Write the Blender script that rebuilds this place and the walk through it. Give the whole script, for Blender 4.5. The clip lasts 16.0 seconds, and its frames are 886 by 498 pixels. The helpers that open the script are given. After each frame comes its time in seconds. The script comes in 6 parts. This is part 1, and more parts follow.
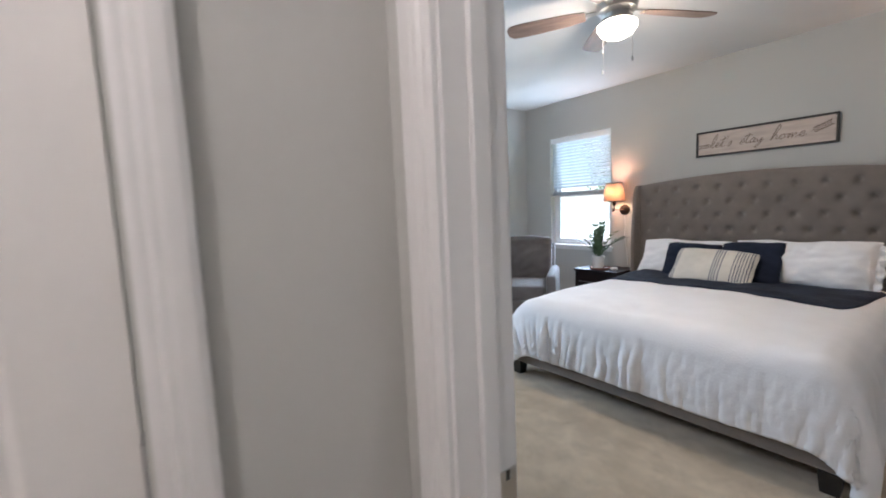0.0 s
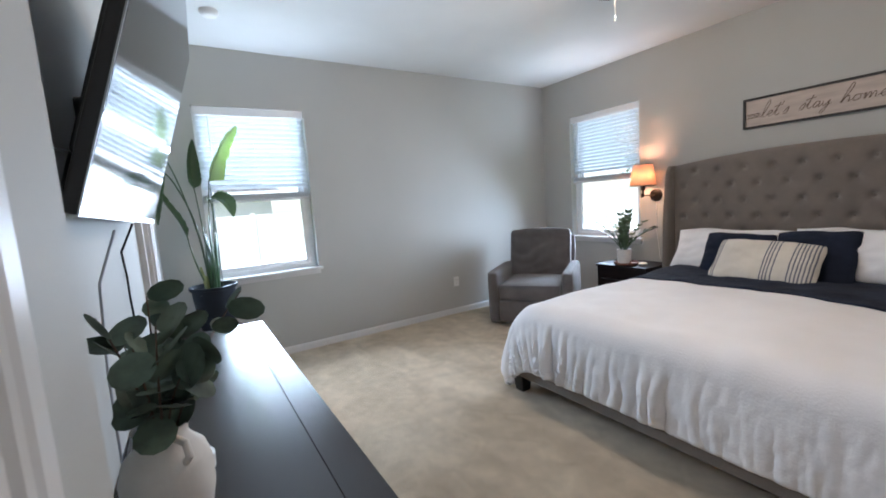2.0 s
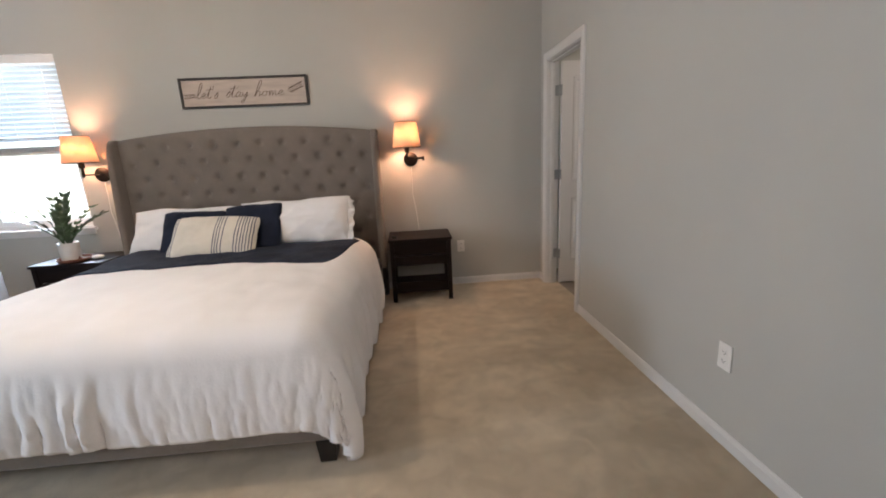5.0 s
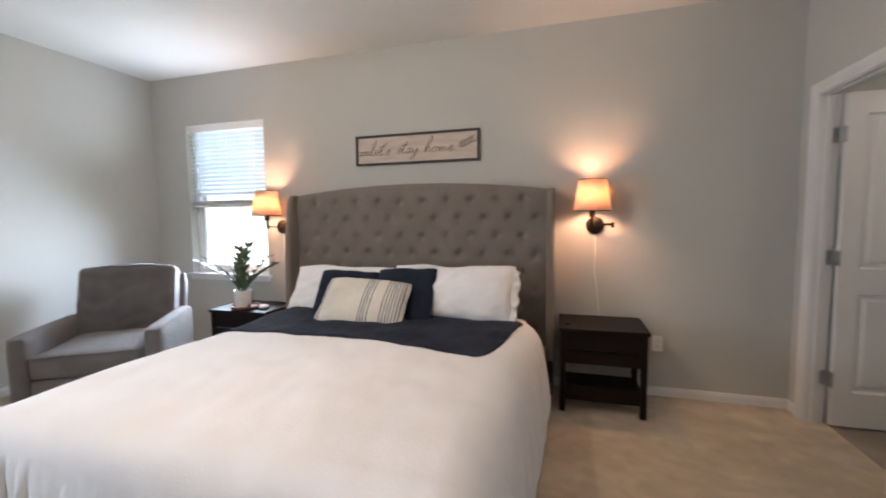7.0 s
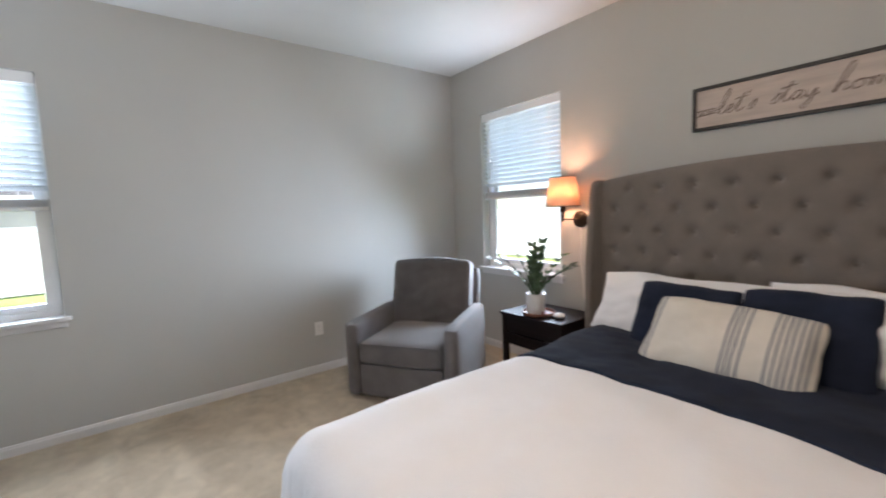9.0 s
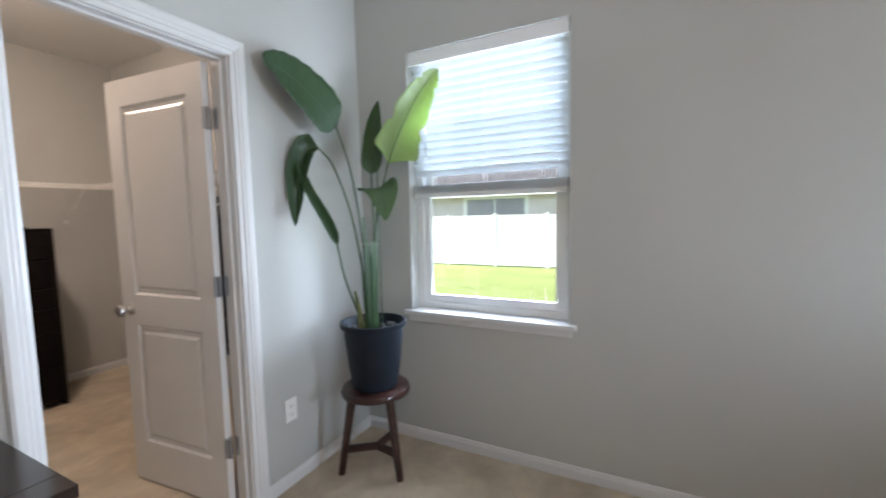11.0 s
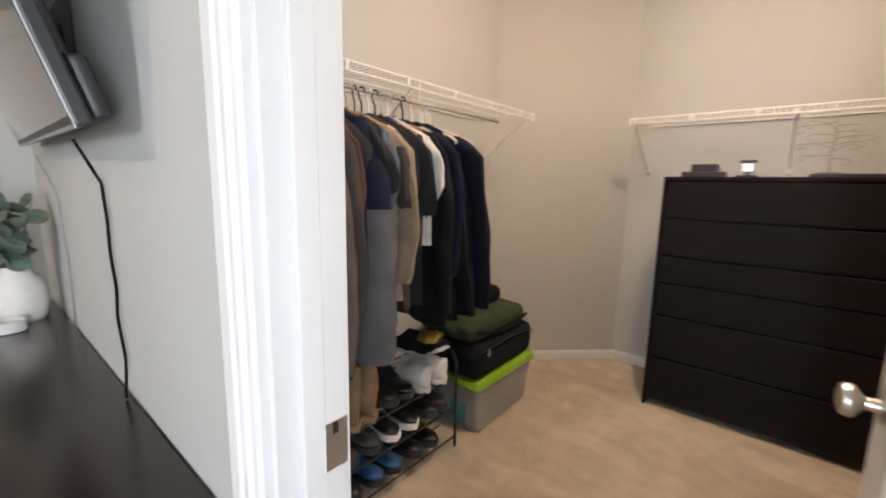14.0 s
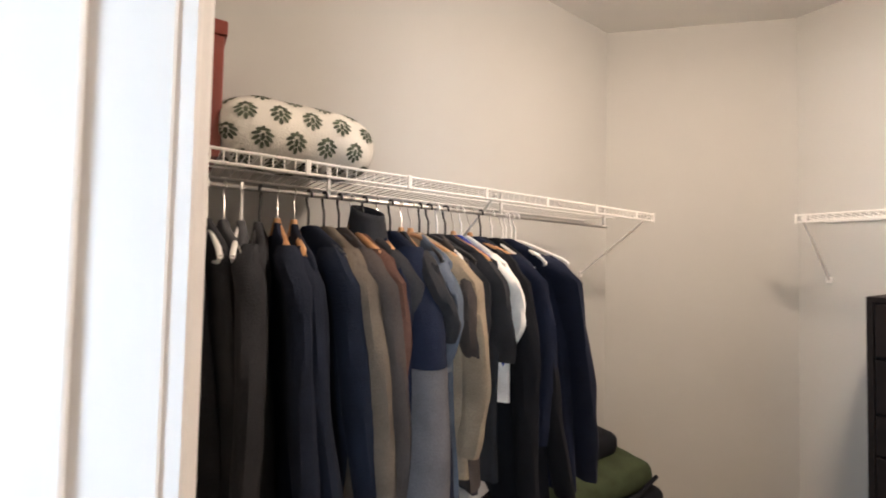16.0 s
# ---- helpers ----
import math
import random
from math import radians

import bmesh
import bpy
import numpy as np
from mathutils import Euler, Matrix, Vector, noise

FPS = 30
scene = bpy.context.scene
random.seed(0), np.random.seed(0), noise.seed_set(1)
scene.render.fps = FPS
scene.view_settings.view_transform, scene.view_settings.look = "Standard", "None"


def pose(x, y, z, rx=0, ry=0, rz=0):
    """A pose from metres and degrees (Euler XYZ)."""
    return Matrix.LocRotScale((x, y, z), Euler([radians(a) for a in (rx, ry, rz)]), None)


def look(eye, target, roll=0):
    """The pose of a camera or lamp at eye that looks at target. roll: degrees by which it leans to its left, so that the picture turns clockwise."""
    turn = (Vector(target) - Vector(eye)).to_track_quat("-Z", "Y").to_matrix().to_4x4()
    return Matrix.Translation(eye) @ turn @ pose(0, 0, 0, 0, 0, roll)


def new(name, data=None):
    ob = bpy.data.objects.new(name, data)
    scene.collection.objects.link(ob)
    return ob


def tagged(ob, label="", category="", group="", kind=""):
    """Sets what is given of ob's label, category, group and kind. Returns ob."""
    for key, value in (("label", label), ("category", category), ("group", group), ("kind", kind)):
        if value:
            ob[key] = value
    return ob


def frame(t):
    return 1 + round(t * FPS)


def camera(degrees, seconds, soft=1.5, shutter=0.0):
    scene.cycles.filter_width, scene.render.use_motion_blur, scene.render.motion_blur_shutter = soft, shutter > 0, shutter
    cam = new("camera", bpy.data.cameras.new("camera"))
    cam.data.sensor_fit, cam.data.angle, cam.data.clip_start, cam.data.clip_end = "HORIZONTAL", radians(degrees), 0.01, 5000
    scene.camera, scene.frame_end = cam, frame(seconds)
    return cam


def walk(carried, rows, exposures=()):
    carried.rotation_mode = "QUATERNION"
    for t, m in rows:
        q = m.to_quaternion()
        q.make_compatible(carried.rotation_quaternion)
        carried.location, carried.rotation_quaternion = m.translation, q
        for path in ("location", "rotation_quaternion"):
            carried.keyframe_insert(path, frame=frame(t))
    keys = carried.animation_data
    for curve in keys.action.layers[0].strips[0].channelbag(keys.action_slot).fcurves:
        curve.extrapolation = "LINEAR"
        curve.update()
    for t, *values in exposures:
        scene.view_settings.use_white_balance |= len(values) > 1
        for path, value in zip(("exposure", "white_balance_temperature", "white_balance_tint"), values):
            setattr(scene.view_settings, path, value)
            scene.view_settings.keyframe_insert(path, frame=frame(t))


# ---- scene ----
cam = camera(94.6, 16.0, soft=1.8, shutter=0.35)
PATH = [
    (0, (4.205, -0.355, 1.368), (2.61, 0.836, 1.169), -2.5),
    (0.5, (4.127, -0.142, 1.328), (2.593, 1.128, 1.143), -3.0),
    (1, (4.097, 0.084, 1.332), (2.493, 1.259, 1.115), -2.9),
    (1.5, (4.065, 0.165, 1.32), (2.388, 1.23, 1.089), -3.4),
    (2, (4.001, 0.21, 1.334), (2.315, 1.261, 1.105), -3.9),
    (2.5, (3.999, 0.245, 1.331), (2.502, 1.543, 1.06), -3.6),
    (3, (4.028, 0.259, 1.313), (2.878, 1.87, 1.032), -3.0),
    (3.5, (4.076, 0.274, 1.31), (3.406, 2.133, 1.0), -2.9),
    (4, (4.133, 0.299, 1.291), (4.045, 2.251, 0.868), -3.0),
    (4.2, (4.186, 0.313, 1.272), (4.335, 2.241, 0.763), -2.9),
    (6.3, (4.295, 0.894, 1.283), (4.248, 2.879, 1.048), -0.6),
    (6.5, (4.213, 0.962, 1.289), (4.03, 2.942, 1.08), -0.7),
    (7, (4.082, 1.165, 1.308), (3.509, 3.075, 1.163), -0.6),
    (7.5, (3.989, 1.388, 1.369), (3.071, 3.156, 1.192), -0.9),
    (8, (3.919, 1.558, 1.385), (2.745, 3.166, 1.2), -1.1),
    (8.2, (3.833, 1.565, 1.385), (2.591, 3.121, 1.191), -1.5),
    (10.3, (2.585, 1.779, 1.313), (0.589, 1.775, 1.177), -1.1),
    (10.5, (2.432, 1.733, 1.316), (0.453, 1.48, 1.181), -1.1),
    (11, (2.048, 1.625, 1.342), (0.275, 0.714, 1.18), -1.3),
    (11.5, (1.694, 1.479, 1.345), (0.32, 0.034, 1.192), -1.5),
    (12, (1.447, 1.237, 1.352), (0.613, -0.572, 1.181), -1.3),
    (12.5, (1.269, 0.982, 1.331), (1.02, -0.992, 1.13), -0.7),
    (13, (1.111, 0.727, 1.301), (1.437, -1.23, 1.054), -0.4),
    (13.5, (1.101, 0.467, 1.275), (1.942, -1.325, 0.996), 0.5),
    (14, (1.121, 0.226, 1.254), (2.394, -1.285, 0.939), 1.1),
    (14.5, (1.168, 0.033, 1.232), (2.769, -1.112, 0.878), 2.1),
    (15, (1.207, -0.027, 1.264), (2.961, -0.966, 1.055), 2.3),
    (15.5, (1.249, -0.060, 1.371), (3.008, -1.012, 1.364), 1.7),
    (16, (1.275, -0.086, 1.411), (2.933, -1.204, 1.475), 1.2),
]
walk(cam, [(t, look(eye, target, roll)) for t, eye, target, roll in PATH],
     exposures=[(0.0, 1.35, 5500, 9), (1.0, 1.42, 5200, 10), (1.5, 1.28, 5450, 10), (2.5, 1.12, 5800, 11), (3.5, 1.28, 6150, 13), (4.0, 1.52, 6200, 12), (6.5, 1.54, 6100, 12), (8.2, 1.36, 5950, 12), (10.3, 1.0, 6100, 12), (11.5, 0.88, 6050, 12), (12.0, 0.79, 6150, 12), (12.4, 0.82, 6350, 13), (13.6, 1.28, 6500, 13), (14.5, 1.48, 6800, 13), (15.5, 1.68, 6200, 11), (16.0, 1.62, 6200, 11)])

# ---- world, sun, large lights ----
sky_world = bpy.data.worlds.new("sky")
scene.world = sky_world
sky_world.use_nodes = True
wn = sky_world.node_tree
sky = wn.nodes.new("ShaderNodeTexSky")
sky.sky_type = 'NISHITA'
sky.sun_disc = False
sky.sun_elevation = radians(52)
sky.sun_rotation = radians(125)
wn.links.new(sky.outputs[0], wn.nodes["Background"].inputs[0])
wn.nodes["Background"].inputs[1].default_value = 0.15

sun_data = bpy.data.lights.new("sun", 'SUN')
sun_data.energy = 5.0
sun_data.angle = radians(0.5)
sun_data.color = (1.0, 0.95, 0.88)
sun = new("sun", sun_data)
sun.matrix_world = look((6, -8, 14), (0, 0, 0))


def area_lamp(name, m, sx, sy, watts, color, spread=180):
    d = bpy.data.lights.new(name, 'AREA')
    d.shape = 'RECTANGLE'
    d.size, d.size_y, d.energy, d.color = sx, sy, watts, color
    d.spread = radians(spread)
    ob = new(name, d)
    ob.matrix_world = m
    return ob


def point_lamp(name, at, watts, color, radius):
    d = bpy.data.lights.new(name, 'POINT')
    d.energy, d.color, d.shadow_soft_size = watts, color, radius
    ob = new(name, d)
    ob.location = at
    return ob


LY_WALL = 4.415
DAY = (0.78, 0.89, 1.0)
WARM = (1.0, 0.56, 0.33)
# sky light in the window openings: below the blinds, and behind their slats
area_lamp("window_daylight", look((-0.075, 0.814, 1.13), (2.0, 0.814, 0.80)), 0.74, 0.58, 11.5, DAY, 132)
area_lamp("window_daylight", look((-0.080, 0.814, 1.86), (2.0, 0.814, 1.70)), 0.80, 0.66, 3, DAY, 140)
area_lamp("window_daylight", look((0.903, LY_WALL + 0.075, 1.13), (0.903, 2.0, 0.70)), 0.74, 0.58, 13.5, DAY, 108)
area_lamp("window_daylight", look((0.903, LY_WALL + 0.080, 1.86), (0.903, 2.0, 1.86)), 0.80, 0.66, 1.4, DAY, 140)
# light that the tilted slats throw up to the ceiling
area_lamp("blind_daylight", look((0.0, 0.814, 1.80), (1.0, 0.814, 2.65)), 0.80, 0.05, 3.5, DAY, 150)
area_lamp("blind_daylight", look((0.903, LY_WALL, 1.80), (0.903, LY_WALL - 1.0, 2.65)), 0.80, 0.05, 2.8, DAY, 130)
point_lamp("fan_bulb", (2.74, 2.18, 2.43), 20, (1.0, 0.76, 0.55), 0.07)
point_lamp("sconce_bulb", (1.515, 4.23, 1.46), 5.8, WARM, 0.055)
point_lamp("sconce_bulb", (4.262, 4.23, 1.46), 5.8, WARM, 0.055)
area_lamp("closet_bulb", look((1.29, -1.40, 2.625), (1.29, -1.401, 0.0)), 0.2, 0.2, 8.5, (1.0, 0.76, 0.585))
point_lamp("closet_glow", (1.29, -1.40, 2.60), 14.5, (1.0, 0.76, 0.585), 0.07)
# unseen fill lamp, added to brighten the hallway and its trim
point_lamp("hall_bulb", (4.3, -1.2, 2.55), 18, (1.0, 0.81, 0.69), 0.1)
# another added lamp without a fixture, lighting the room past the east doorway
point_lamp("bathroom_bulb", (6.8, 3.4, 2.3), 5, (1.0, 0.82, 0.66), 0.1)

# ---- materials ----


def material(name, color, rough=0.6, metal=0.0, var=0.06, scale=8.0, bump=0.0, bump_scale=60.0, fine=0.0, spec=0.5, tone2=None, sheen=0.0, stretch=None, rand=0.0, coat=0.0):
    """A principled surface whose colour wanders at two scales, with fine relief."""
    m = bpy.data.materials.new(name)
    m.use_nodes = True
    nt = m.node_tree
    b = nt.nodes["Principled BSDF"]
    b.inputs["Roughness"].default_value = rough
    b.inputs["Metallic"].default_value = metal
    b.inputs["Specular IOR Level"].default_value = spec
    b.inputs["Sheen Weight"].default_value = sheen
    b.inputs["Coat Weight"].default_value, b.inputs["Coat Roughness"].default_value = coat, 0.16
    co = nt.nodes.new("ShaderNodeTexCoord")
    src = co.outputs["Object"]
    if stretch:
        mp = nt.nodes.new("ShaderNodeMapping")
        mp.inputs["Scale"].default_value = stretch
        nt.links.new(src, mp.inputs[0])
        src = mp.outputs[0]
    n1 = nt.nodes.new("ShaderNodeTexNoise")
    n1.inputs["Scale"].default_value, n1.inputs["Detail"].default_value = scale, 4
    n2 = nt.nodes.new("ShaderNodeTexNoise")
    n2.inputs["Scale"].default_value, n2.inputs["Detail"].default_value = bump_scale, 3
    nt.links.new(src, n1.inputs["Vector"])
    nt.links.new(src, n2.inputs["Vector"])
    lo = tone2 or tuple(c * (1 - 2.2 * var) for c in color)
    hi = color if tone2 else tuple(min(1, c * (1 + 2.2 * var)) for c in color)
    ramp = nt.nodes.new("ShaderNodeValToRGB")
    ramp.color_ramp.elements[0].position, ramp.color_ramp.elements[1].position = 0.3, 0.7
    ramp.color_ramp.elements[0].color, ramp.color_ramp.elements[1].color = (*lo, 1), (*hi, 1)
    nt.links.new(n1.outputs[0], ramp.inputs[0])
    out = ramp.outputs[0]
    if fine:
        mix = nt.nodes.new("ShaderNodeMix")
        mix.data_type, mix.blend_type = 'RGBA', 'OVERLAY'
        mix.inputs[0].default_value = fine
        nt.links.new(out, mix.inputs[6])
        nt.links.new(n2.outputs[0], mix.inputs[7])
        out = mix.outputs[2]
    if rand:
        info = nt.nodes.new("ShaderNodeObjectInfo")
        hsv = nt.nodes.new("ShaderNodeHueSaturation")
        rng = nt.nodes.new("ShaderNodeMapRange")
        rng.inputs[3].default_value, rng.inputs[4].default_value = 1 - rand, 1 + rand
        nt.links.new(info.outputs["Random"], rng.inputs[0])
        nt.links.new(rng.outputs[0], hsv.inputs["Value"])
        nt.links.new(out, hsv.inputs["Color"])
        out = hsv.outputs[0]
    nt.links.new(out, b.inputs["Base Color"])
    if bump:
        bp = nt.nodes.new("ShaderNodeBump")
        bp.inputs["Strength"].default_value, bp.inputs["Distance"].default_value = bump, 0.01
        nt.links.new(n2.outputs[0], bp.inputs["Height"])
        nt.links.new(bp.outputs[0], b.inputs["Normal"])
    return m


def glowing(name, color, strength, base=None):
    m = material(name, base or color, 0.7, var=0.02)
    b = m.node_tree.nodes["Principled BSDF"]
    b.inputs["Emission Color"].default_value = (*color, 1)
    b.inputs["Emission Strength"].default_value = strength
    return m


def translucent(name, color, amount, rough=0.6):
    m = material(name, color, rough, var=0.03)
    nt = m.node_tree
    b = nt.nodes["Principled BSDF"]
    tr = nt.nodes.new("ShaderNodeBsdfTranslucent")
    tr.inputs[0].default_value = (*color, 1)
    mx = nt.nodes.new("ShaderNodeMixShader")
    mx.inputs[0].default_value = amount
    nt.links.new(b.outputs[0], mx.inputs[1])
    nt.links.new(tr.outputs[0], mx.inputs[2])
    nt.links.new(mx.outputs[0], nt.nodes["Material Output"].inputs[0])
    return m


def glass(name):
    m = bpy.data.materials.new(name)
    m.use_nodes = True
    nt = m.node_tree
    tr = nt.nodes.new("ShaderNodeBsdfTransparent")
    gl = nt.nodes.new("ShaderNodeBsdfGlossy")
    gl.inputs["Roughness"].default_value = 0.03
    mx = nt.nodes.new("ShaderNodeMixShader")
    mx.inputs[0].default_value = 0.05
    nt.links.new(tr.outputs[0], mx.inputs[1])
    nt.links.new(gl.outputs[0], mx.inputs[2])
    nt.links.new(mx.outputs[0], nt.nodes["Material Output"].inputs[0])
    return m


M_WALL = material("wall_paint", (0.475, 0.475, 0.455), 0.75, var=0.012, scale=1.3, bump=0.05, bump_scale=170, spec=0.3)
M_CEIL = material("ceiling_paint", (0.74, 0.735, 0.72), 0.85, var=0.012, scale=2, bump=0.2, bump_scale=110, spec=0.2)
M_TRIM = material("trim_paint", (0.67, 0.665, 0.66), 0.32, var=0.012, scale=3, bump=0.03, bump_scale=40)
M_DOOR = material("door_paint", (0.69, 0.675, 0.66), 0.4, var=0.012, scale=2, bump=0.05, bump_scale=90)
def carpet(name):
    """Cut-pile carpet: strokes where the pile lies one way or the other, scuffs, and a grain of tufts."""
    m = material(name, (0.65, 0.55, 0.41), 0.95, var=0.04, scale=9.0, bump=0.9, bump_scale=260, fine=0.55, spec=0.1, sheen=0.2)
    nt = m.node_tree
    b = nt.nodes["Principled BSDF"]
    out = b.inputs["Base Color"].links[0].from_socket
    co = nt.nodes.new("ShaderNodeTexCoord")
    for turn, size, scale, lo, weight, wobble in ((24, (0.9, 1.7, 1), 1.4, 0.42, 0.50, 0.8), (-52, (0.8, 2.0, 1), 1.9, 0.44, 0.40, 0.6), (10, (1, 1, 1), 6.5, 0.42, 0.40, 1.0)):
        mp = nt.nodes.new("ShaderNodeMapping")
        mp.inputs["Rotation"].default_value = (0, 0, radians(turn))
        mp.inputs["Scale"].default_value = size
        ns = nt.nodes.new("ShaderNodeTexNoise")
        ns.inputs["Scale"].default_value, ns.inputs["Detail"].default_value, ns.inputs["Distortion"].default_value = scale, 3, wobble
        rp = nt.nodes.new("ShaderNodeValToRGB")
        rp.color_ramp.elements[0].position, rp.color_ramp.elements[1].position = lo, lo + 0.16
        rp.color_ramp.elements[0].color, rp.color_ramp.elements[1].color = (0.76, 0.74, 0.71, 1), (1, 1, 1, 1)
        mx = nt.nodes.new("ShaderNodeMix")
        mx.data_type, mx.blend_type = 'RGBA', 'MULTIPLY'
        mx.inputs[0].default_value = weight
        nt.links.new(co.outputs["Object"], mp.inputs[0])
        nt.links.new(mp.outputs[0], ns.inputs["Vector"])
        nt.links.new(ns.outputs[0], rp.inputs[0])
        nt.links.new(out, mx.inputs[6])
        nt.links.new(rp.outputs[0], mx.inputs[7])
        out = mx.outputs[2]
    nt.links.new(out, b.inputs["Base Color"])
    return m


M_CARPET = carpet("carpet")
M_TILE = material("bathroom_vinyl", (0.26, 0.22, 0.18), 0.5, var=0.1, scale=4, bump=0.05)
M_VINYL = material("window_vinyl", (0.84, 0.85, 0.86), 0.35, var=0.01)
M_BLIND = translucent("blind_slat", (0.86, 0.89, 0.91), 0.28, 0.5)
M_RAIL = material("blind_rail", (0.72, 0.72, 0.72), 0.5, var=0.03)
M_GLASS = glass("pane_glass")
M_ESPRESSO = material("espresso_wood", (0.019, 0.010, 0.008), 0.22, var=0.12, spec=0.4, scale=3, bump=0.04, bump_scale=30, stretch=(1, 9, 9), coat=0.4)
M_NIGHTWOOD = material("dark_stained_wood", (0.009, 0.0045, 0.004), 0.45, var=0.12, spec=0.18, scale=4, bump=0.04, bump_scale=30, stretch=(1, 9, 9))
M_BLACKBROWN = material("blackbrown_veneer", (0.0060, 0.0040, 0.0038), 0.6, spec=0.16, var=0.12, scale=3, bump=0.05, bump_scale=40, stretch=(1, 9, 9))
M_UPHOLSTERY = material("grey_linen", (0.205, 0.177, 0.154), 0.9, var=0.035, scale=9, bump=0.5, bump_scale=420, fine=0.35, spec=0.2, sheen=0.2)
M_CHAIR = material("grey_chair_fabric", (0.118, 0.109, 0.109), 0.9, var=0.08, scale=6, bump=0.45, bump_scale=380, fine=0.3, spec=0.2, sheen=0.25)
M_LINEN = material("white_cotton", (0.80, 0.79, 0.80), 0.85, var=0.012, scale=5, bump=0.12, bump_scale=90, spec=0.2, sheen=0.15)
M_NAVY = material("navy_cotton", (0.016, 0.021, 0.038), 0.9, var=0.15, scale=6, bump=0.3, bump_scale=250, spec=0.15, sheen=0.04)
M_BLACKLEG = material("black_leg", (0.012, 0.011, 0.010), 0.4, var=0.1)
M_BRONZE = material("dark_bronze", (0.030, 0.022, 0.018), 0.38, metal=0.85, var=0.1)
M_NICKEL = material("brushed_nickel", (0.55, 0.54, 0.52), 0.3, metal=1.0, var=0.04)
M_HINGE = material("hinge_steel", (0.40, 0.41, 0.43), 0.42, metal=0.8, var=0.05)
M_SHADE = translucent("lamp_shade_linen", (0.90, 0.66, 0.48), 0.29, 0.8)
M_PLASTIC = material("white_plastic", (0.80, 0.79, 0.77), 0.35, var=0.01)
M_BLACKPLASTIC = material("black_plastic", (0.014, 0.014, 0.015), 0.42, var=0.1)
M_SCREEN = material("screen_glass", (0.004, 0.004, 0.005), 0.08, var=0.05)

# ---- building helpers ----


def box(bm, x0, x1, y0, y1, z0, z1, bevel=0.0, seg=2):
    m = Matrix.Translation(((x0 + x1) / 2, (y0 + y1) / 2, (z0 + z1) / 2)) @ Matrix.Diagonal((abs(x1 - x0), abs(y1 - y0), abs(z1 - z0), 1))
    g = bmesh.ops.create_cube(bm, size=1, matrix=m)
    if bevel:
        es = list({e for v in g["verts"] for e in v.link_edges})
        bmesh.ops.bevel(bm, geom=es, offset=bevel, segments=seg, profile=0.6, affect='EDGES')
    return bm


def boxes(*dims, bevel=0.0, seg=2):
    bm = bmesh.new()
    for d in dims:
        box(bm, *d, bevel=bevel, seg=seg)
    return bm


def tube(bm, pts, r, seg=8, r1=None):
    """A round bar along a line of points, tapering from r to r1."""
    pts = [Vector(p) for p in pts]
    rings = []
    n = len(pts)
    side = None
    for i, p in enumerate(pts):
        d = (pts[min(i + 1, n - 1)] - pts[max(i - 1, 0)]).normalized()
        if side is None or abs(side.dot(d)) > 0.95:
            side = d.orthogonal().normalized()
        side = (side - d * side.dot(d)).normalized()
        up = d.cross(side)
        rr = r if r1 is None else r + (r1 - r) * i / max(1, n - 1)
        rings.append([bm.verts.new(p + (side * math.cos(a) + up * math.sin(a)) * rr) for a in (2 * math.pi * k / seg for k in range(seg))])
    for a, b in zip(rings, rings[1:]):
        for k in range(seg):
            bm.faces.new((a[k], a[(k + 1) % seg], b[(k + 1) % seg], b[k]))
    bm.faces.new(rings[0][::-1])
    bm.faces.new(rings[-1])
    return bm


def lathe(profile, seg=32, bm=None, at=(0, 0, 0), close=False):
    """Turns a list of (radius, height) round the upright axis."""
    bm = bm or bmesh.new()
    rings = []
    for r, z in profile:
        if r < 1e-5:
            rings.append([bm.verts.new((at[0], at[1], at[2] + z))])
        else:
            rings.append([bm.verts.new((at[0] + r * math.cos(2 * math.pi * k / seg), at[1] + r * math.sin(2 * math.pi * k / seg), at[2] + z)) for k in range(seg)])
    for a, b in zip(rings, rings[1:]):
        for k in range(seg):
            k2 = (k + 1) % seg
            if len(a) == 1 and len(b) > 1:
                bm.faces.new((a[0], b[k2], b[k]))
            elif len(b) == 1 and len(a) > 1:
                bm.faces.new((a[k], a[k2], b[0]))
            elif len(a) > 1:
                bm.faces.new((a[k], a[k2], b[k2], b[k]))
    return bm


def link(name, bm, mat, smooth=False):
    bmesh.ops.recalc_face_normals(bm, faces=bm.faces)
    me = bpy.data.meshes.new(name)
    bm.to_mesh(me)
    bm.free()
    me.materials.append(mat)
    if smooth:
        me.shade_smooth()
        me.set_sharp_from_angle(angle=radians(40))
    return new(name, me)


def part(name, bm, mat, parent, label="", smooth=False):
    ob = link(name, bm, mat, smooth)
    ob.parent = parent
    return tagged(ob, label)


def thing(name, m, label, category, group="", kind=""):
    ob = new(name)
    ob.empty_display_size = 0.1
    ob.matrix_world = m
    return tagged(ob, label, category, group, kind)


def solid(name, bm, mat, label, category, kind="", group="", smooth=False, m=None):
    ob = link(name, bm, mat, smooth)
    if m is not None:
        ob.matrix_world = m
    return tagged(ob, label, category, group, kind)


def structure(name, bm, mat, label, category):
    return solid(name, bm, mat, label, category, kind="structure")


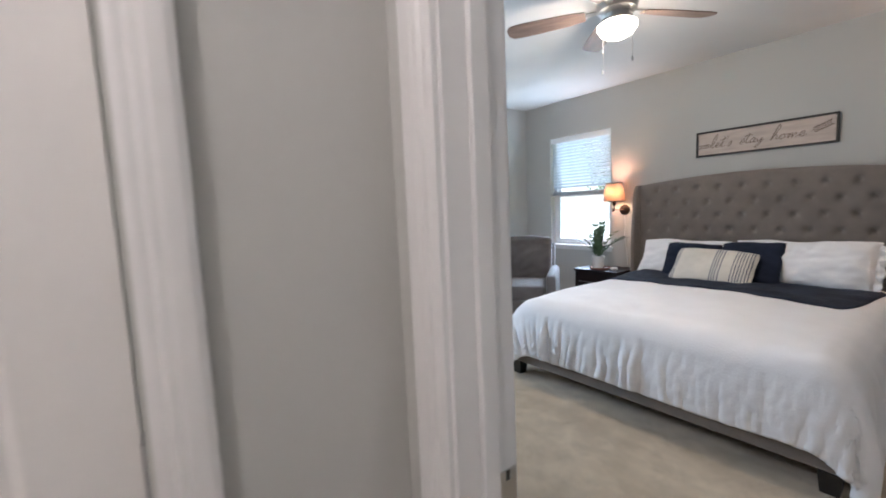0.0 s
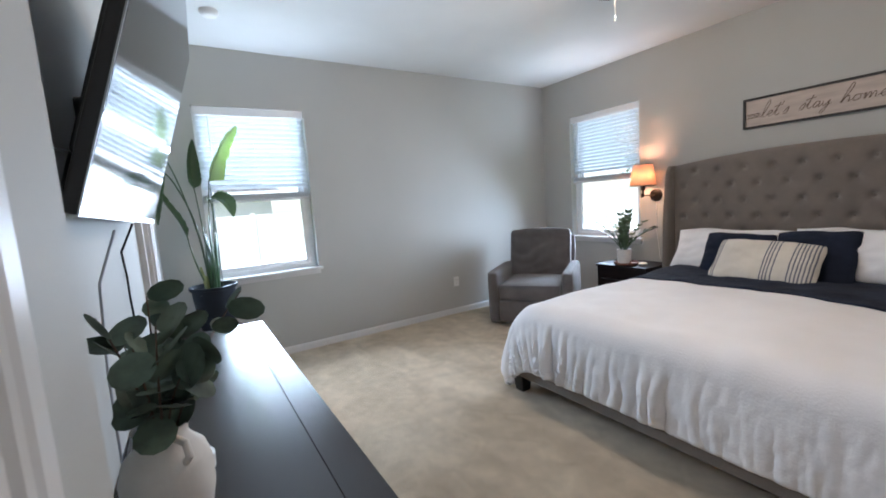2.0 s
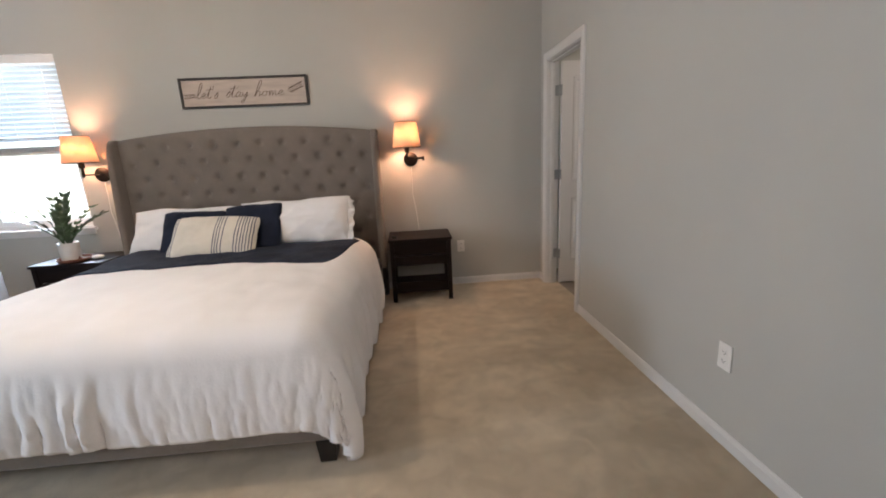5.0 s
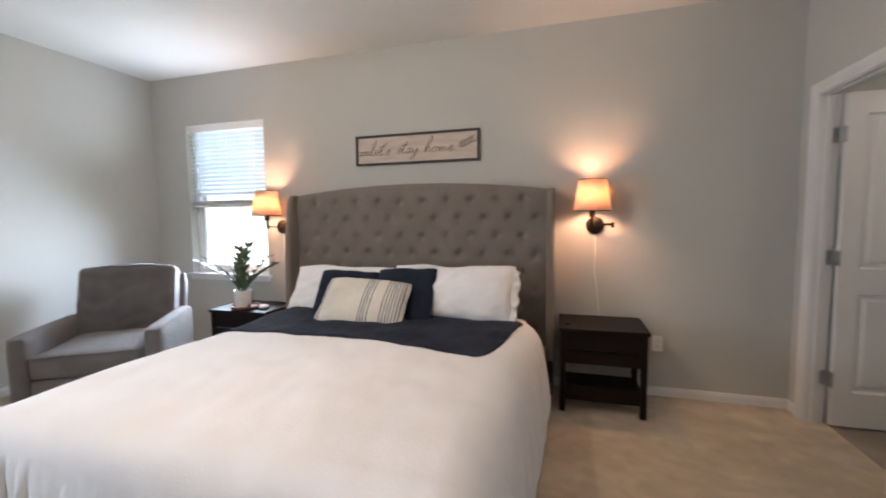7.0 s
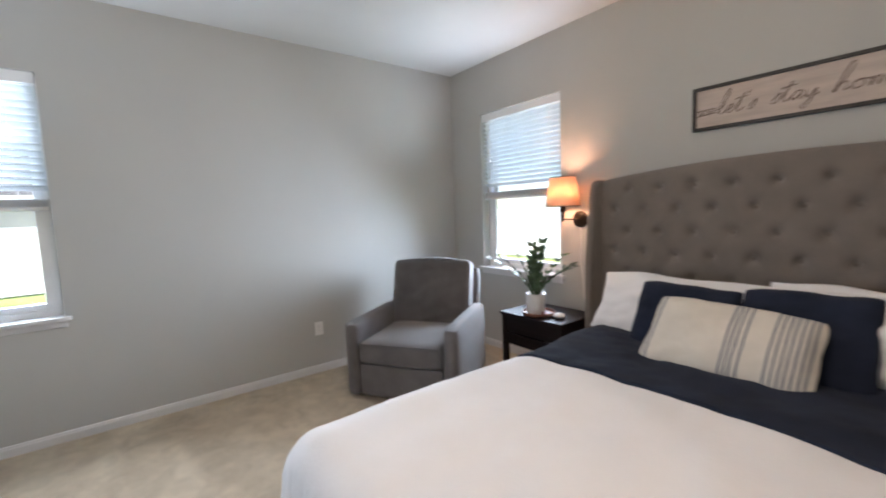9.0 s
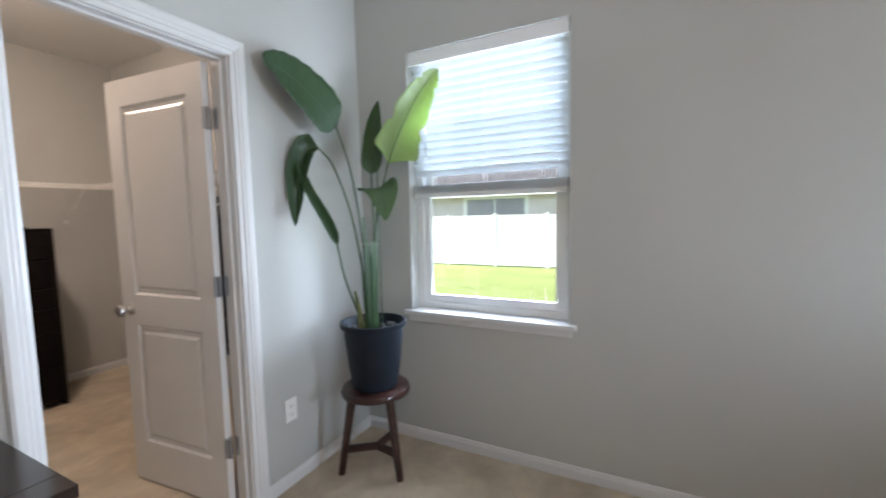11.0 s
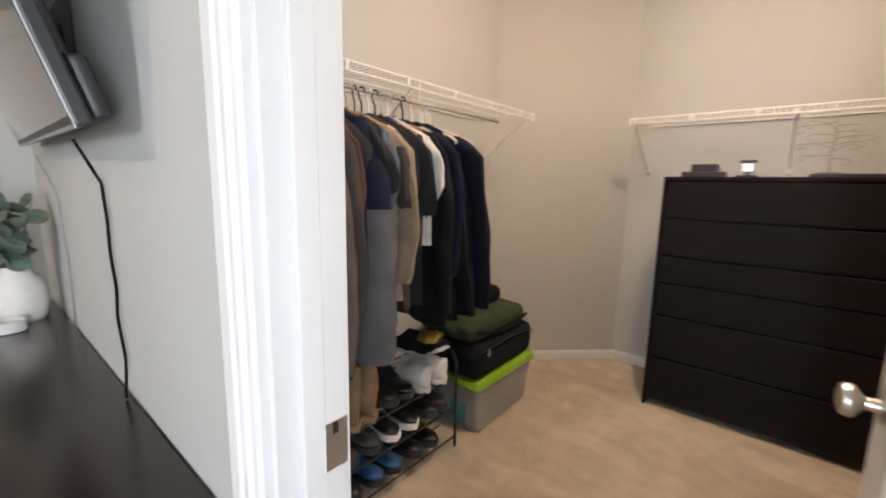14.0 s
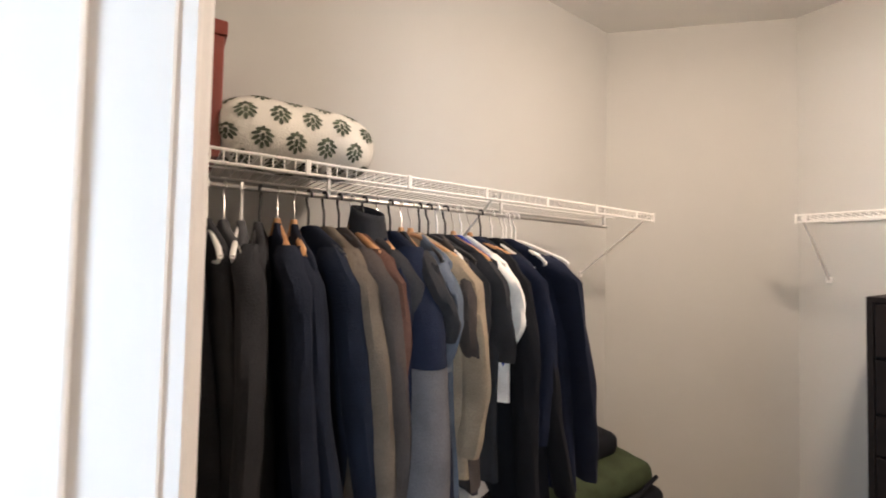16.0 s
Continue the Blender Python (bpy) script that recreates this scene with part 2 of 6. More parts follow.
# ---- large structure ----
LX, LY, HC = 5.545, 4.415, 2.74     # bedroom: width, depth, ceiling
CLX, CLY = 2.67, -2.80              # closet: east wall, south wall
WT = 0.10
SILL, HEAD = 0.785, 2.262           # window opening
WA0, WA1 = 0.362, 1.266             # west window, along y
WB0, WB1 = 0.44, 1.366              # north window, along x
CD0, CD1, DH = 0.874, 1.552, 2.03   # closet door
ED0, ED1 = 3.755, 4.57              # entry door
BD0, BD1 = 3.517, 4.228             # bathroom door, along y
SY, SN = 0.014, -0.086               # south wall: room face, closet face
EY0, EY1 = -0.01, 0.11               # entry wall
J = 0.018                           # jamb board

floor = structure("floor", boxes((-0.14, LX + 0.12, CLY - 0.2, LY + 0.14, -0.12, 0.0), (ED0 - 0.3, LX + 0.12, -3.2, CLY - 0.2, -0.12, 0.0)), M_CARPET, "beige cut-pile carpet with vacuum marks", "floor")
structure("bathroom_floor", boxes((LX + 0.121, 7.6, 2.4, 4.7, -0.12, -0.004)), M_TILE, "brown vinyl bathroom floor", "floor")
structure("ceiling", boxes((-0.14, 7.7, -3.2, LY + 0.3, HC, HC + 0.12)), M_CEIL, "white textured plaster ceiling", "ceiling")
structure("wall_west", boxes((-0.16, 0, CLY - 0.2, WA0, 0, HC), (-0.16, 0, WA1, LY + 0.16, 0, HC), (-0.16, 0, WA0, WA1, 0, SILL), (-0.16, 0, WA0, WA1, HEAD, HC)), M_WALL, "grey painted wall with a window opening", "wall")
structure("wall_north", boxes((0, WB0, LY, LY + 0.16, 0, HC), (WB1, LX + 0.12, LY, LY + 0.16, 0, HC), (WB0, WB1, LY, LY + 0.16, 0, SILL), (WB0, WB1, LY, LY + 0.16, HEAD, HC)), M_WALL, "grey painted wall behind the bed", "wall")
structure("wall_east", boxes((LX, LX + WT, 0.0, BD0 - J, 0, HC), (LX, LX + WT, BD1 + J, LY, 0, HC), (LX, LX + WT, BD0 - J, BD1 + J, DH + J, HC)), M_WALL, "grey painted wall with a doorway", "wall")
structure("wall_south", boxes((0, CD0 - J, SN, SY, 0, HC), (CD1 + J, 3.45, SN, SY, 0, HC), (CD0 - J, CD1 + J, SN, SY, DH + J, HC)), M_WALL, "grey painted wall with the closet doorway", "wall")
structure("wall_entry", boxes((3.45, ED0 - J, EY0, EY1, 0, HC), (ED1 + J, LX, EY0, EY1, 0, HC), (ED0 - J, ED1 + J, EY0, EY1, DH + J, HC)), M_WALL, "grey painted wall with the entry doorway", "wall")
structure("wall_closet_east", boxes((CLX, CLX + 0.1, -2.15, SN, 0, HC)), M_WALL, "grey painted closet wall", "wall")
cw = bmesh.new()
quad = [(CLX, -2.13), (2.0, CLY), (2.0, CLY - 0.1), (CLX + 0.1, CLY - 0.1), (CLX + 0.1, -2.152), (CLX, -2.152)]
lo = [cw.verts.new((x, y, 0)) for x, y in quad]
hi = [cw.verts.new((x, y, HC)) for x, y in quad]
cw.faces.new(lo), cw.faces.new(hi)
for k in range(6):
    cw.faces.new((lo[k], lo[(k + 1) % 6], hi[(k + 1) % 6], hi[k]))
structure("wall_closet_angled", cw, M_WALL, "grey painted angled closet wall", "wall")
structure("wall_closet_south", boxes((0, 2.0, CLY - 0.1, CLY, 0, HC)), M_WALL, "grey painted closet wall", "wall")
# hall side wall with another doorway in it, and plain walls that close the hall and the bathroom
structure("wall_hall_west", boxes((3.52, 3.62, -0.37, EY0, 0, HC), (3.52, 3.62, -3.2, -1.18, 0, HC), (3.52, 3.62, -1.18, -0.37, 2.06, HC)), M_WALL, "grey painted hallway wall beside a door", "wall")
structure("wall_hall_south", boxes((3.52, LX + 0.12, -3.3, -3.2, 0, HC)), M_WALL, "grey painted hallway wall", "wall")
structure("wall_hall_east", boxes((4.95, 5.05, -3.2, EY0, 0, HC)), M_WALL, "grey painted hallway wall", "wall")
structure("wall_bathroom", boxes((7.6, 7.7, 2.4, 4.7, 0, HC), (LX + WT, 7.6, 2.3, 2.4, 0, HC), (LX + WT, 7.6, 4.7, 4.8, 0, HC)), M_WALL, "grey painted bathroom walls", "wall")

# ---- trim, doors, windows ----


def baseboard(x0, y0, x1, y1):
    """A skirting board along the foot of a wall; the room lies to the left of its run."""
    d = Vector((x1 - x0, y1 - y0, 0))
    n = Vector((-d.y, d.x, 0)).normalized()
    bm = bmesh.new()
    prof = [(0, 0), (0.013, 0), (0.013, 0.046), (0.010, 0.052), (0.009, 0.060), (0.005, 0.066), (0, 0.066)]
    a = [bm.verts.new(Vector((x0, y0, z)) + n * t) for t, z in prof]
    b = [bm.verts.new(Vector((x1, y1, z)) + n * t) for t, z in prof]
    for k in range(len(prof)):
        k2 = (k + 1) % len(prof)
        bm.faces.new((a[k], a[k2], b[k2], b[k]))
    bm.faces.new(a), bm.faces.new(b)
    structure("baseboard", bm, M_TRIM, "white painted baseboard along the wall", "baseboard")


CW = 0.074
for run in [(0, LY, 0, SY), (LX, LY, 0.014, LY), (LX, BD1 + CW + 0.006, LX, LY - 0.014), (LX, EY1, LX, BD0 - CW - 0.006),
            (0.014, SY, CD0 - CW - 0.006, SY), (CD1 + CW + 0.006, SY, 3.45, SY), (ED1 + CW + 0.006, EY1, LX - 0.014, EY1), (3.45, EY1, ED0 - CW - 0.006, EY1),
            (CLX, -2.13, CLX, SN), (2.0, CLY, CLX - 0.006, -2.136), (0.0, CLY, 1.99, CLY), (CD0 - CW, SN, 0, SN), (CLX, SN, CD1 + CW, SN),
            (3.62, -0.03, 3.62, -0.295)]:
    baseboard(*run)


def casing(m, w, h, label="white painted moulded door casing", proud=1.3):
    """A moulded casing round a doorway; x along the wall from 0 to w, y out of the wall."""
    prof = [(0.005, 0), (0.005, 0.008), (0.012, 0.0105), (0.020, 0.0108), (0.024, 0.014), (0.032, 0.0145), (0.036, 0.0165), (0.052, 0.0175), (0.0605, 0.015), (CW, 0.010), (CW, 0)]
    prof = [(u * 1.193, v * proud) for u, v in prof[:-2]] + prof[-2:]
    bm = bmesh.new()
    rings = []
    for px, pz, sx, sz in [(0, 0, -1, 0), (0, h, -1, 1), (w, h, 1, 1), (w, 0, 1, 0)]:
        rings.append([bm.verts.new((px + sx * u, v, pz + sz * u)) for u, v in prof])
    for a, b in zip(rings, rings[1:]):
        for k in range(len(prof)):
            k2 = (k + 1) % len(prof)
            bm.faces.new((a[k], a[k2], b[k2], b[k]))
    bm.faces.new(rings[0]), bm.faces.new(rings[-1])
    ob = structure("door_casing", bm, M_TRIM, label, "trim")
    ob.matrix_world = m
    return ob


def jamb(m, w, h, depth, stop0, stop1, strike=None):
    """Jamb boards with a door stop; x across the doorway, y from 0 into the wall."""
    bm = boxes((-J, 0, -0.0005, depth + 0.0005, 0, h), (w, w + J, -0.0005, depth + 0.0005, 0, h), (-J, w + J, -0.0005, depth + 0.0005, h, h + J),
               (0, 0.011, stop0, stop1, 0, h - 0.011), (w - 0.011, w, stop0, stop1, 0, h - 0.011), (0, w, stop0, stop1, h - 0.011, h), bevel=0.0015, seg=1)
    ob = structure("door_jamb", bm, M_TRIM, "white painted door jamb with stop", "trim")
    ob.matrix_world = m
    if strike:
        sx, sy = strike
        sp = part("strike_plate", boxes((-0.0015 if sx else -0.0005, 0.0015 if sx else 0.0015, -0.020, 0.020, -0.035, 0.035), bevel=0.0008, seg=1), M_NICKEL, ob, "brushed nickel strike plate")
        sp.location = (sx, sy, 0.905)
        hole = part("latch_hole", boxes((-0.002, 0.002, -0.006, 0.006, -0.012, 0.012)), M_BLACKPLASTIC, ob, "dark latch hole")
        hole.scale = (1.0, 0.7, 0.7)
        hole.location = (sx, sy, 0.93)
    return ob


# closet door: room side, then closet side
casing(pose(CD0, SY, 0), CD1 - CD0, DH, proud=1.6)
casing(pose(CD1, SN, 0, 0, 0, 180), CD1 - CD0, DH)
jamb(pose(CD1, SY, 0, 0, 0, 180), CD1 - CD0, DH, WT, 0.03, 0.062, (0.0, 0.082))
# entry door
casing(pose(ED0, EY1, 0), ED1 - ED0, DH)
casing(pose(ED1, EY0, 0, 0, 0, 180), ED1 - ED0, DH)
jamb(pose(ED1, EY1, 0, 0, 0, 180), ED1 - ED0, DH, 0.12, 0.042, 0.075, (ED1 - ED0, 0.018))
# bathroom door, seen from the bedroom
casing(pose(LX, BD0, 0, 0, 0, 90), BD1 - BD0, DH)
jamb(pose(LX, BD1, 0, 0, 0, -90), BD1 - BD0, DH, WT, 0.03, 0.062)
# side door in the hall
casing(pose(3.62, -0.37, 0, 0, 0, -90), 0.81, 2.06)


def door_leaf(name, w, label, m, knob_side=1, hinge_y=0.0175, jamb_side=0):
    """A two-panel moulded door with its hinge edge at x = 0; thickness along y."""
    t, st = 0.0175, 0.105
    zs = [(0.012, 0.225), (0.835, 0.985), (1.90, DH - 0.006)]
    door = thing(name, m, label, "door", kind="structure")
    for x0, x1 in ((0.002, st), (w - st, w - 0.003)):
        part("stile", boxes((x0, x1, -t, t, 0.012, DH - 0.006)), M_DOOR, door)
    for a, b in zs:
        part("rail", boxes((st, w - st, -t, t, a, b)), M_DOOR, door)
    for z0, z1 in ((0.225, 0.835), (0.985, 1.90)):
        bm = bmesh.new()
        for s in (-1, 1):
            loops = []
            for ins, dep in ((0, t), (0.012, t - 0.009), (0.030, t - 0.009), (0.045, t - 0.002)):
                loops.append([bm.verts.new((x, s * dep, z)) for x, z in ((st + ins, z0 + ins), (w - st - ins, z0 + ins), (w - st - ins, z1 - ins), (st + ins, z1 - ins))])
            for a, b in zip(loops, loops[1:]):
                for k in range(4):
                    bm.faces.new((a[k], a[(k + 1) % 4], b[(k + 1) % 4], b[k]))
            bm.faces.new(loops[-1])
        part("panel", bm, M_DOOR, door)
    for s in (-1, 1):
        bm = lathe([(0, 0), (0.031, 0), (0.031, 0.004), (0.026, 0.009), (0.012, 0.011), (0.010, 0.028), (0.016, 0.034), (0.027, 0.042), (0.029, 0.050), (0.025, 0.060), (0.012, 0.064), (0, 0.065)], 24)
        k = part("knob", bm, M_NICKEL, door, "round brushed nickel knob", smooth=True)
        k.matrix_basis = pose(w - 0.065, s * t, 0.91, -90 * s, 0, 0)
    for z in (0.30, 1.05, 1.785):
        bm = boxes((-0.0025, 0.0025, -0.018, 0.018, -0.045, 0.045), (-0.030, 0.0, hinge_y - 0.002 if hinge_y > 0 else hinge_y - 0.002, hinge_y + 0.002, -0.045, 0.045), bevel=0.001, seg=1)
        tube(bm, [(-0.003, hinge_y * 1.25, -0.046), (-0.003, hinge_y * 1.25, 0.046)], 0.006, 10)
        if jamb_side:
            box(bm, -0.058, -0.010, jamb_side * 0.0205 - 0.002, jamb_side * 0.0205 + 0.002, -0.045, 0.045)
        h = part("hinge", bm, M_HINGE, door, "grey steel butt hinge")
        h.location = (0, 0, z)
    return door


door_leaf("door_closet", CD1 - CD0, "white two-panel closet door standing open", pose(CD0 + 0.022, SN - 0.012, 0.0, 0, 0, -85.5), jamb_side=-1)
door_leaf("door_bathroom", BD1 - BD0, "white two-panel bathroom door standing open", pose(LX + WT + 0.012, BD1 - 0.022, 0.0, 0, 0, 2), hinge_y=-0.0175, jamb_side=1)
door_leaf("door_entry", ED1 - ED0, "white two-panel entry door standing open", pose(ED1 + 0.03, 0.155, 0.0, 0, 0, 58), hinge_y=-0.0175)
door_leaf("door_hall", 0.80, "white closed door in the hallway", pose(3.575, -0.372, 0.0, 0, 0, -90))


def window_unit(name, m, w, label):
    """A single-hung window: x along the wall, y outwards from the room face, z from the sill."""
    h = HEAD - SILL
    win = thing(name, m, label, "window", kind="structure")
    f0, f1 = 0.085, 0.155
    part("window_frame", boxes((0, 0.042, f0, f1, 0, h), (w - 0.042, w, f0, f1, 0, h), (0.042, w - 0.042, f0, f1, 0, 0.045), (0.042, w - 0.042, f0, f1, h - 0.042, h), bevel=0.003), M_VINYL, win)
    mid = 0.70
    for z0, z1, y0 in ((0.045, mid + 0.02, 0.092), (mid - 0.02, h - 0.042, 0.125)):
        part("sash", boxes((0.042, 0.085, y0, y0 + 0.026, z0, z1), (w - 0.085, w - 0.042, y0, y0 + 0.026, z0, z1), (0.085, w - 0.085, y0, y0 + 0.026, z0, z0 + 0.042), (0.085, w - 0.085, y0, y0 + 0.026, z1 - 0.042, z1), bevel=0.003), M_VINYL, win)
        p = part("pane", boxes((0.08, w - 0.08, y0 + 0.011, y0 + 0.015, z0 + 0.035, z1 - 0.035)), M_GLASS, win)
        p.visible_shadow = False
    part("window_sill", boxes((0.001, w - 0.001, -0.004, f0 - 0.001, 0.0005, 0.008), (-0.035, w + 0.035, -0.042, -0.0012, -0.018, 0.008), bevel=0.0035), M_TRIM, win)
    part("sill_apron", boxes((-0.015, w + 0.015, -0.014, -0.0005, -0.058, -0.0185), bevel=0.003), M_TRIM, win)
    return win


def blind(m, w, label):
    """A half-raised horizontal blind inside the window opening."""
    h = HEAD - SILL
    bl = thing("window_blind", m, label, "blind")
    part("valance", boxes((0.006, w - 0.006, 0.010, 0.022, h - 0.072, h - 0.002), (0.010, w - 0.010, 0.024, 0.070, h - 0.045, h - 0.002), bevel=0.003), M_VINYL, bl)
    bm = bmesh.new()
    n = 6
    prof = [(-0.024 + 0.048 * k / n, 0.0035 * math.sin(math.pi * k / n)) for k in range(n + 1)]
    prof = prof + [(y, z - 0.0022) for y, z in prof[::-1]]
    a = [bm.verts.new((0, y, z)) for y, z in prof]
    b = [bm.verts.new((w - 0.028, y, z)) for y, z in prof]
    for k in range(len(prof)):
        k2 = (k + 1) % len(prof)
        bm.faces.new((a[k], a[k2], b[k2], b[k]))
    bm.faces.new(a), bm.faces.new(b[::-1])
    first = part("slat", bm, M_BLIND, bl, smooth=False)
    z = h - 0.095
    k = 0
    spots = []
    while z > 0.76:
        spots.append((z, -40 + random.uniform(-1.2, 1.2)))
        z -= 0.0415
    spots += [(0.688 + 0.0048 * q, random.uniform(-1, 1)) for q in range(10)]
    for q, (z, tilt) in enumerate(spots):
        ob = first if q == 0 else new("slat", first.data)
        ob.parent = bl
        ob.matrix_basis = pose(0.014, 0.047, z, tilt, 0, random.uniform(-0.05, 0.05))
    part("bottom_rail", boxes((0.012, w - 0.012, 0.022, 0.072, 0.664, 0.686), bevel=0.004), M_RAIL, bl)
    for x in (0.14, w / 2, w - 0.14):
        bm = tube(bmesh.new(), [(x, 0.024, 0.68), (x, 0.024, h - 0.05)], 0.0012, 5)
        tube(bm, [(x, 0.071, 0.68), (x, 0.071, h - 0.05)], 0.0012, 5)
        part("ladder_cord", bm, M_PLASTIC, bl)
    part("wand", tube(bmesh.new(), [(0.11, 0.006, h - 0.075), (0.112, 0.004, 0.86)], 0.004, 8), M_RAIL, bl, "thin clear tilt wand")
    return bl


west = pose(0, WA0, SILL, 0, 0, 90)
north = pose(WB0, LY, SILL)
window_unit("window_1", west, WA1 - WA0, "white vinyl single-hung window with painted sill")
window_unit("window_2", north, WB1 - WB0, "white vinyl single-hung window beside the bed")
blind(west, WA1 - WA0, "white slatted blind raised halfway in the window")
blind(north, WB1 - WB0, "white slatted blind raised halfway in the window")

# ---- outside ----
M_GRASS = material("lawn", (0.27, 0.33, 0.09), 0.9, var=0.07, scale=0.8, bump=0.8, bump_scale=45, fine=0.4)
M_FENCE = material("fence_vinyl", (0.82, 0.82, 0.82), 0.5, var=0.02)
M_SIDING = material("house_siding", (0.62, 0.56, 0.57), 0.8, var=0.05, scale=0.6)
M_ROOF = material("roof_shingle", (0.10, 0.095, 0.09), 0.9, var=0.2, scale=4, bump=0.6)
M_DARKGLASS = material("house_window_glass", (0.26, 0.25, 0.29), 0.35, var=0.05)
M_LEAFAGE = material("tree_leaf", (0.055, 0.10, 0.03), 0.6, var=0.3, scale=2)
M_BARK = material("tree_bark", (0.12, 0.09, 0.065), 0.9, var=0.2, scale=6, bump=0.6)
GZ = -0.45
ground = bmesh.new()
for a in ((-600, -0.162, -600, 600), (-0.162, 600, 4.58, 600), (7.72, 600, -600, 4.58), (-0.162, 7.72, -600, -3.32)):
    box(ground, *a, GZ - 0.3, GZ)
structure("ground", ground, M_GRASS, "mown green lawn round the house", "ground")


def fence(x0, y0, x1, y1):
    n = max(1, round(math.hypot(x1 - x0, y1 - y0) / 1.83))
    ang = math.degrees(math.atan2(y1 - y0, x1 - x0))
    fc = thing("privacy_fence", pose(x0, y0, GZ, 0, 0, ang), "white vinyl privacy fence along the lawn", "fence")
    step = math.hypot(x1 - x0, y1 - y0) / n
    me_post = me_panel = None
    for k in range(n + 1):
        if me_post is None:
            ob = part("post", boxes((-0.06, 0.06, -0.06, 0.06, 0, 1.80), (-0.072, 0.072, -0.072, 0.072, 1.80, 1.83), bevel=0.006), M_FENCE, fc)
            me_post = ob.data
        else:
            ob = new("post", me_post)
            ob.parent = fc
        ob.location = (k * step, 0, 0)
        if k == n:
            break
        if me_panel is None:
            bm = boxes((0.06, step - 0.06, -0.025, 0.025, 0.05, 0.17), (0.06, step - 0.06, -0.025, 0.025, 1.65, 1.77))
            for q in range(11):
                w = (step - 0.12) / 11
                box(bm, 0.06 + q * w + 0.003, 0.06 + (q + 1) * w - 0.003, -0.012, 0.012, 0.17, 1.65)
            ob = part("panel", bm, M_FENCE, fc)
            me_panel = ob.data
        else:
            ob = new("panel", me_panel)
            ob.parent = fc
        ob.location = (k * step, 0, 0)


fence(-11.3, -14.0, -11.3, 13.0)
fence(-11.3, 13.0, 14.3, 13.0)


def house(m, w, d, label):
    hs = thing("neighbour_house", m, label, "house")
    part("wall", boxes((0, w, 0, d, 0, 2.9)), M_SIDING, hs)
    bm = bmesh.new()
    o = 0.5
    vs = [bm.verts.new(v) for v in ((-o, -o, 2.9), (w + o, -o, 2.9), (w + o, d + o, 2.9), (-o, d + o, 2.9), (d / 2, d / 2, 5.4), (w - d / 2, d / 2, 5.4))]
    for f in ((0, 1, 5, 4), (1, 2, 5), (2, 3, 4, 5), (3, 0, 4), (3, 2, 1, 0)):
        bm.faces.new([vs[i] for i in f])
    part("roof", bm, M_ROOF, hs, "dark shingle hip roof")
    part("fascia", boxes((-o, w + o, -o - 0.03, -o, 2.72, 2.9)), M_FENCE, hs)
    for x0, x1 in ((0.9, 2.4), (4.8, 8.0), (11.0, 12.6)):
        win = part("window", boxes((x0 - 0.14, x1 + 0.14, -0.05, 0.0, 1.28, 2.72)), M_FENCE, hs, "white window trim")
        n = 2 if x1 - x0 > 2 else 1
        for q in range(n):
            w = (x1 - x0) / n
            part("pane", boxes((x0 + q * w + 0.04, x0 + (q + 1) * w - 0.04, -0.07, -0.03, 1.42, 2.58)), M_DARKGLASS, win)
    return hs


house(pose(-18, -12.0, GZ, 0, 0, 90), 16, 9, "grey neighbouring house with white window trim")


def tree(x, y, h, seed):
    rng = random.Random(seed)
    t = thing("tree", pose(x, y, GZ), "leafy green tree beyond the fence", "tree", group="trees beyond the fence")
    bm = tube(bmesh.new(), [(0, 0, 0), (0.05, 0.02, h * 0.3), (-0.04, 0.06, h * 0.55), (0.02, 0, h * 0.85)], 0.17, 10, 0.04)
    for k in range(9):
        a, z = rng.uniform(0, 6.28), h * rng.uniform(0.28, 0.7)
        r = h * rng.uniform(0.18, 0.33)
        tube(bm, [(0, 0, z), (r * .5 * math.cos(a), r * .5 * math.sin(a), z + r * .35), (r * math.cos(a), r * math.sin(a), z + r * .5)], 0.06, 6, 0.015)
    part("trunk", bm, M_BARK, t)
    bm = bmesh.new()
    for k in range(1500):
        a, u = rng.uniform(0, 6.28), rng.uniform(-1, 1)
        rr = rng.uniform(0.45, 1) ** 0.5 * (0.8 + 0.35 * math.sin(3 * a + 5 * u + seed))
        c = Vector((math.cos(a) * math.sqrt(1 - u * u) * h * 0.36 * rr, math.sin(a) * math.sqrt(1 - u * u) * h * 0.36 * rr, h * 0.64 + u * h * 0.36 * rr))
        q = Euler((rng.uniform(0, 6), rng.uniform(0, 6), rng.uniform(0, 6))).to_matrix()
        s = rng.uniform(0.10, 0.20)
        bm.faces.new([bm.verts.new(c + q @ Vector(v) * s) for v in ((-1, 0, 0), (0, -0.5, 0.1), (1, 0, 0), (0, 0.5, 0.1))])
    part("crown", bm, M_LEAFAGE, t)


tree(-3.5, 19.0, 6.0, 3)
tree(-8.5, 22.0, 7.0, 8)
tree(2.0, 24.0, 6.5, 5)

# ---- bed and its linen ----
random.seed(4)
bed = thing("bed", pose(2.895, 3.2, 0), "grey upholstered king bed with tufted headboard", "bed")
HB0, HB1, HBY = -1.06, 1.06, 1.035      # headboard panel, local x and front face y


def hb_top(x):
    return 1.522 + 0.072 * math.cos(min(1.0, abs(x) / 1.06) * math.pi / 2) ** 0.8


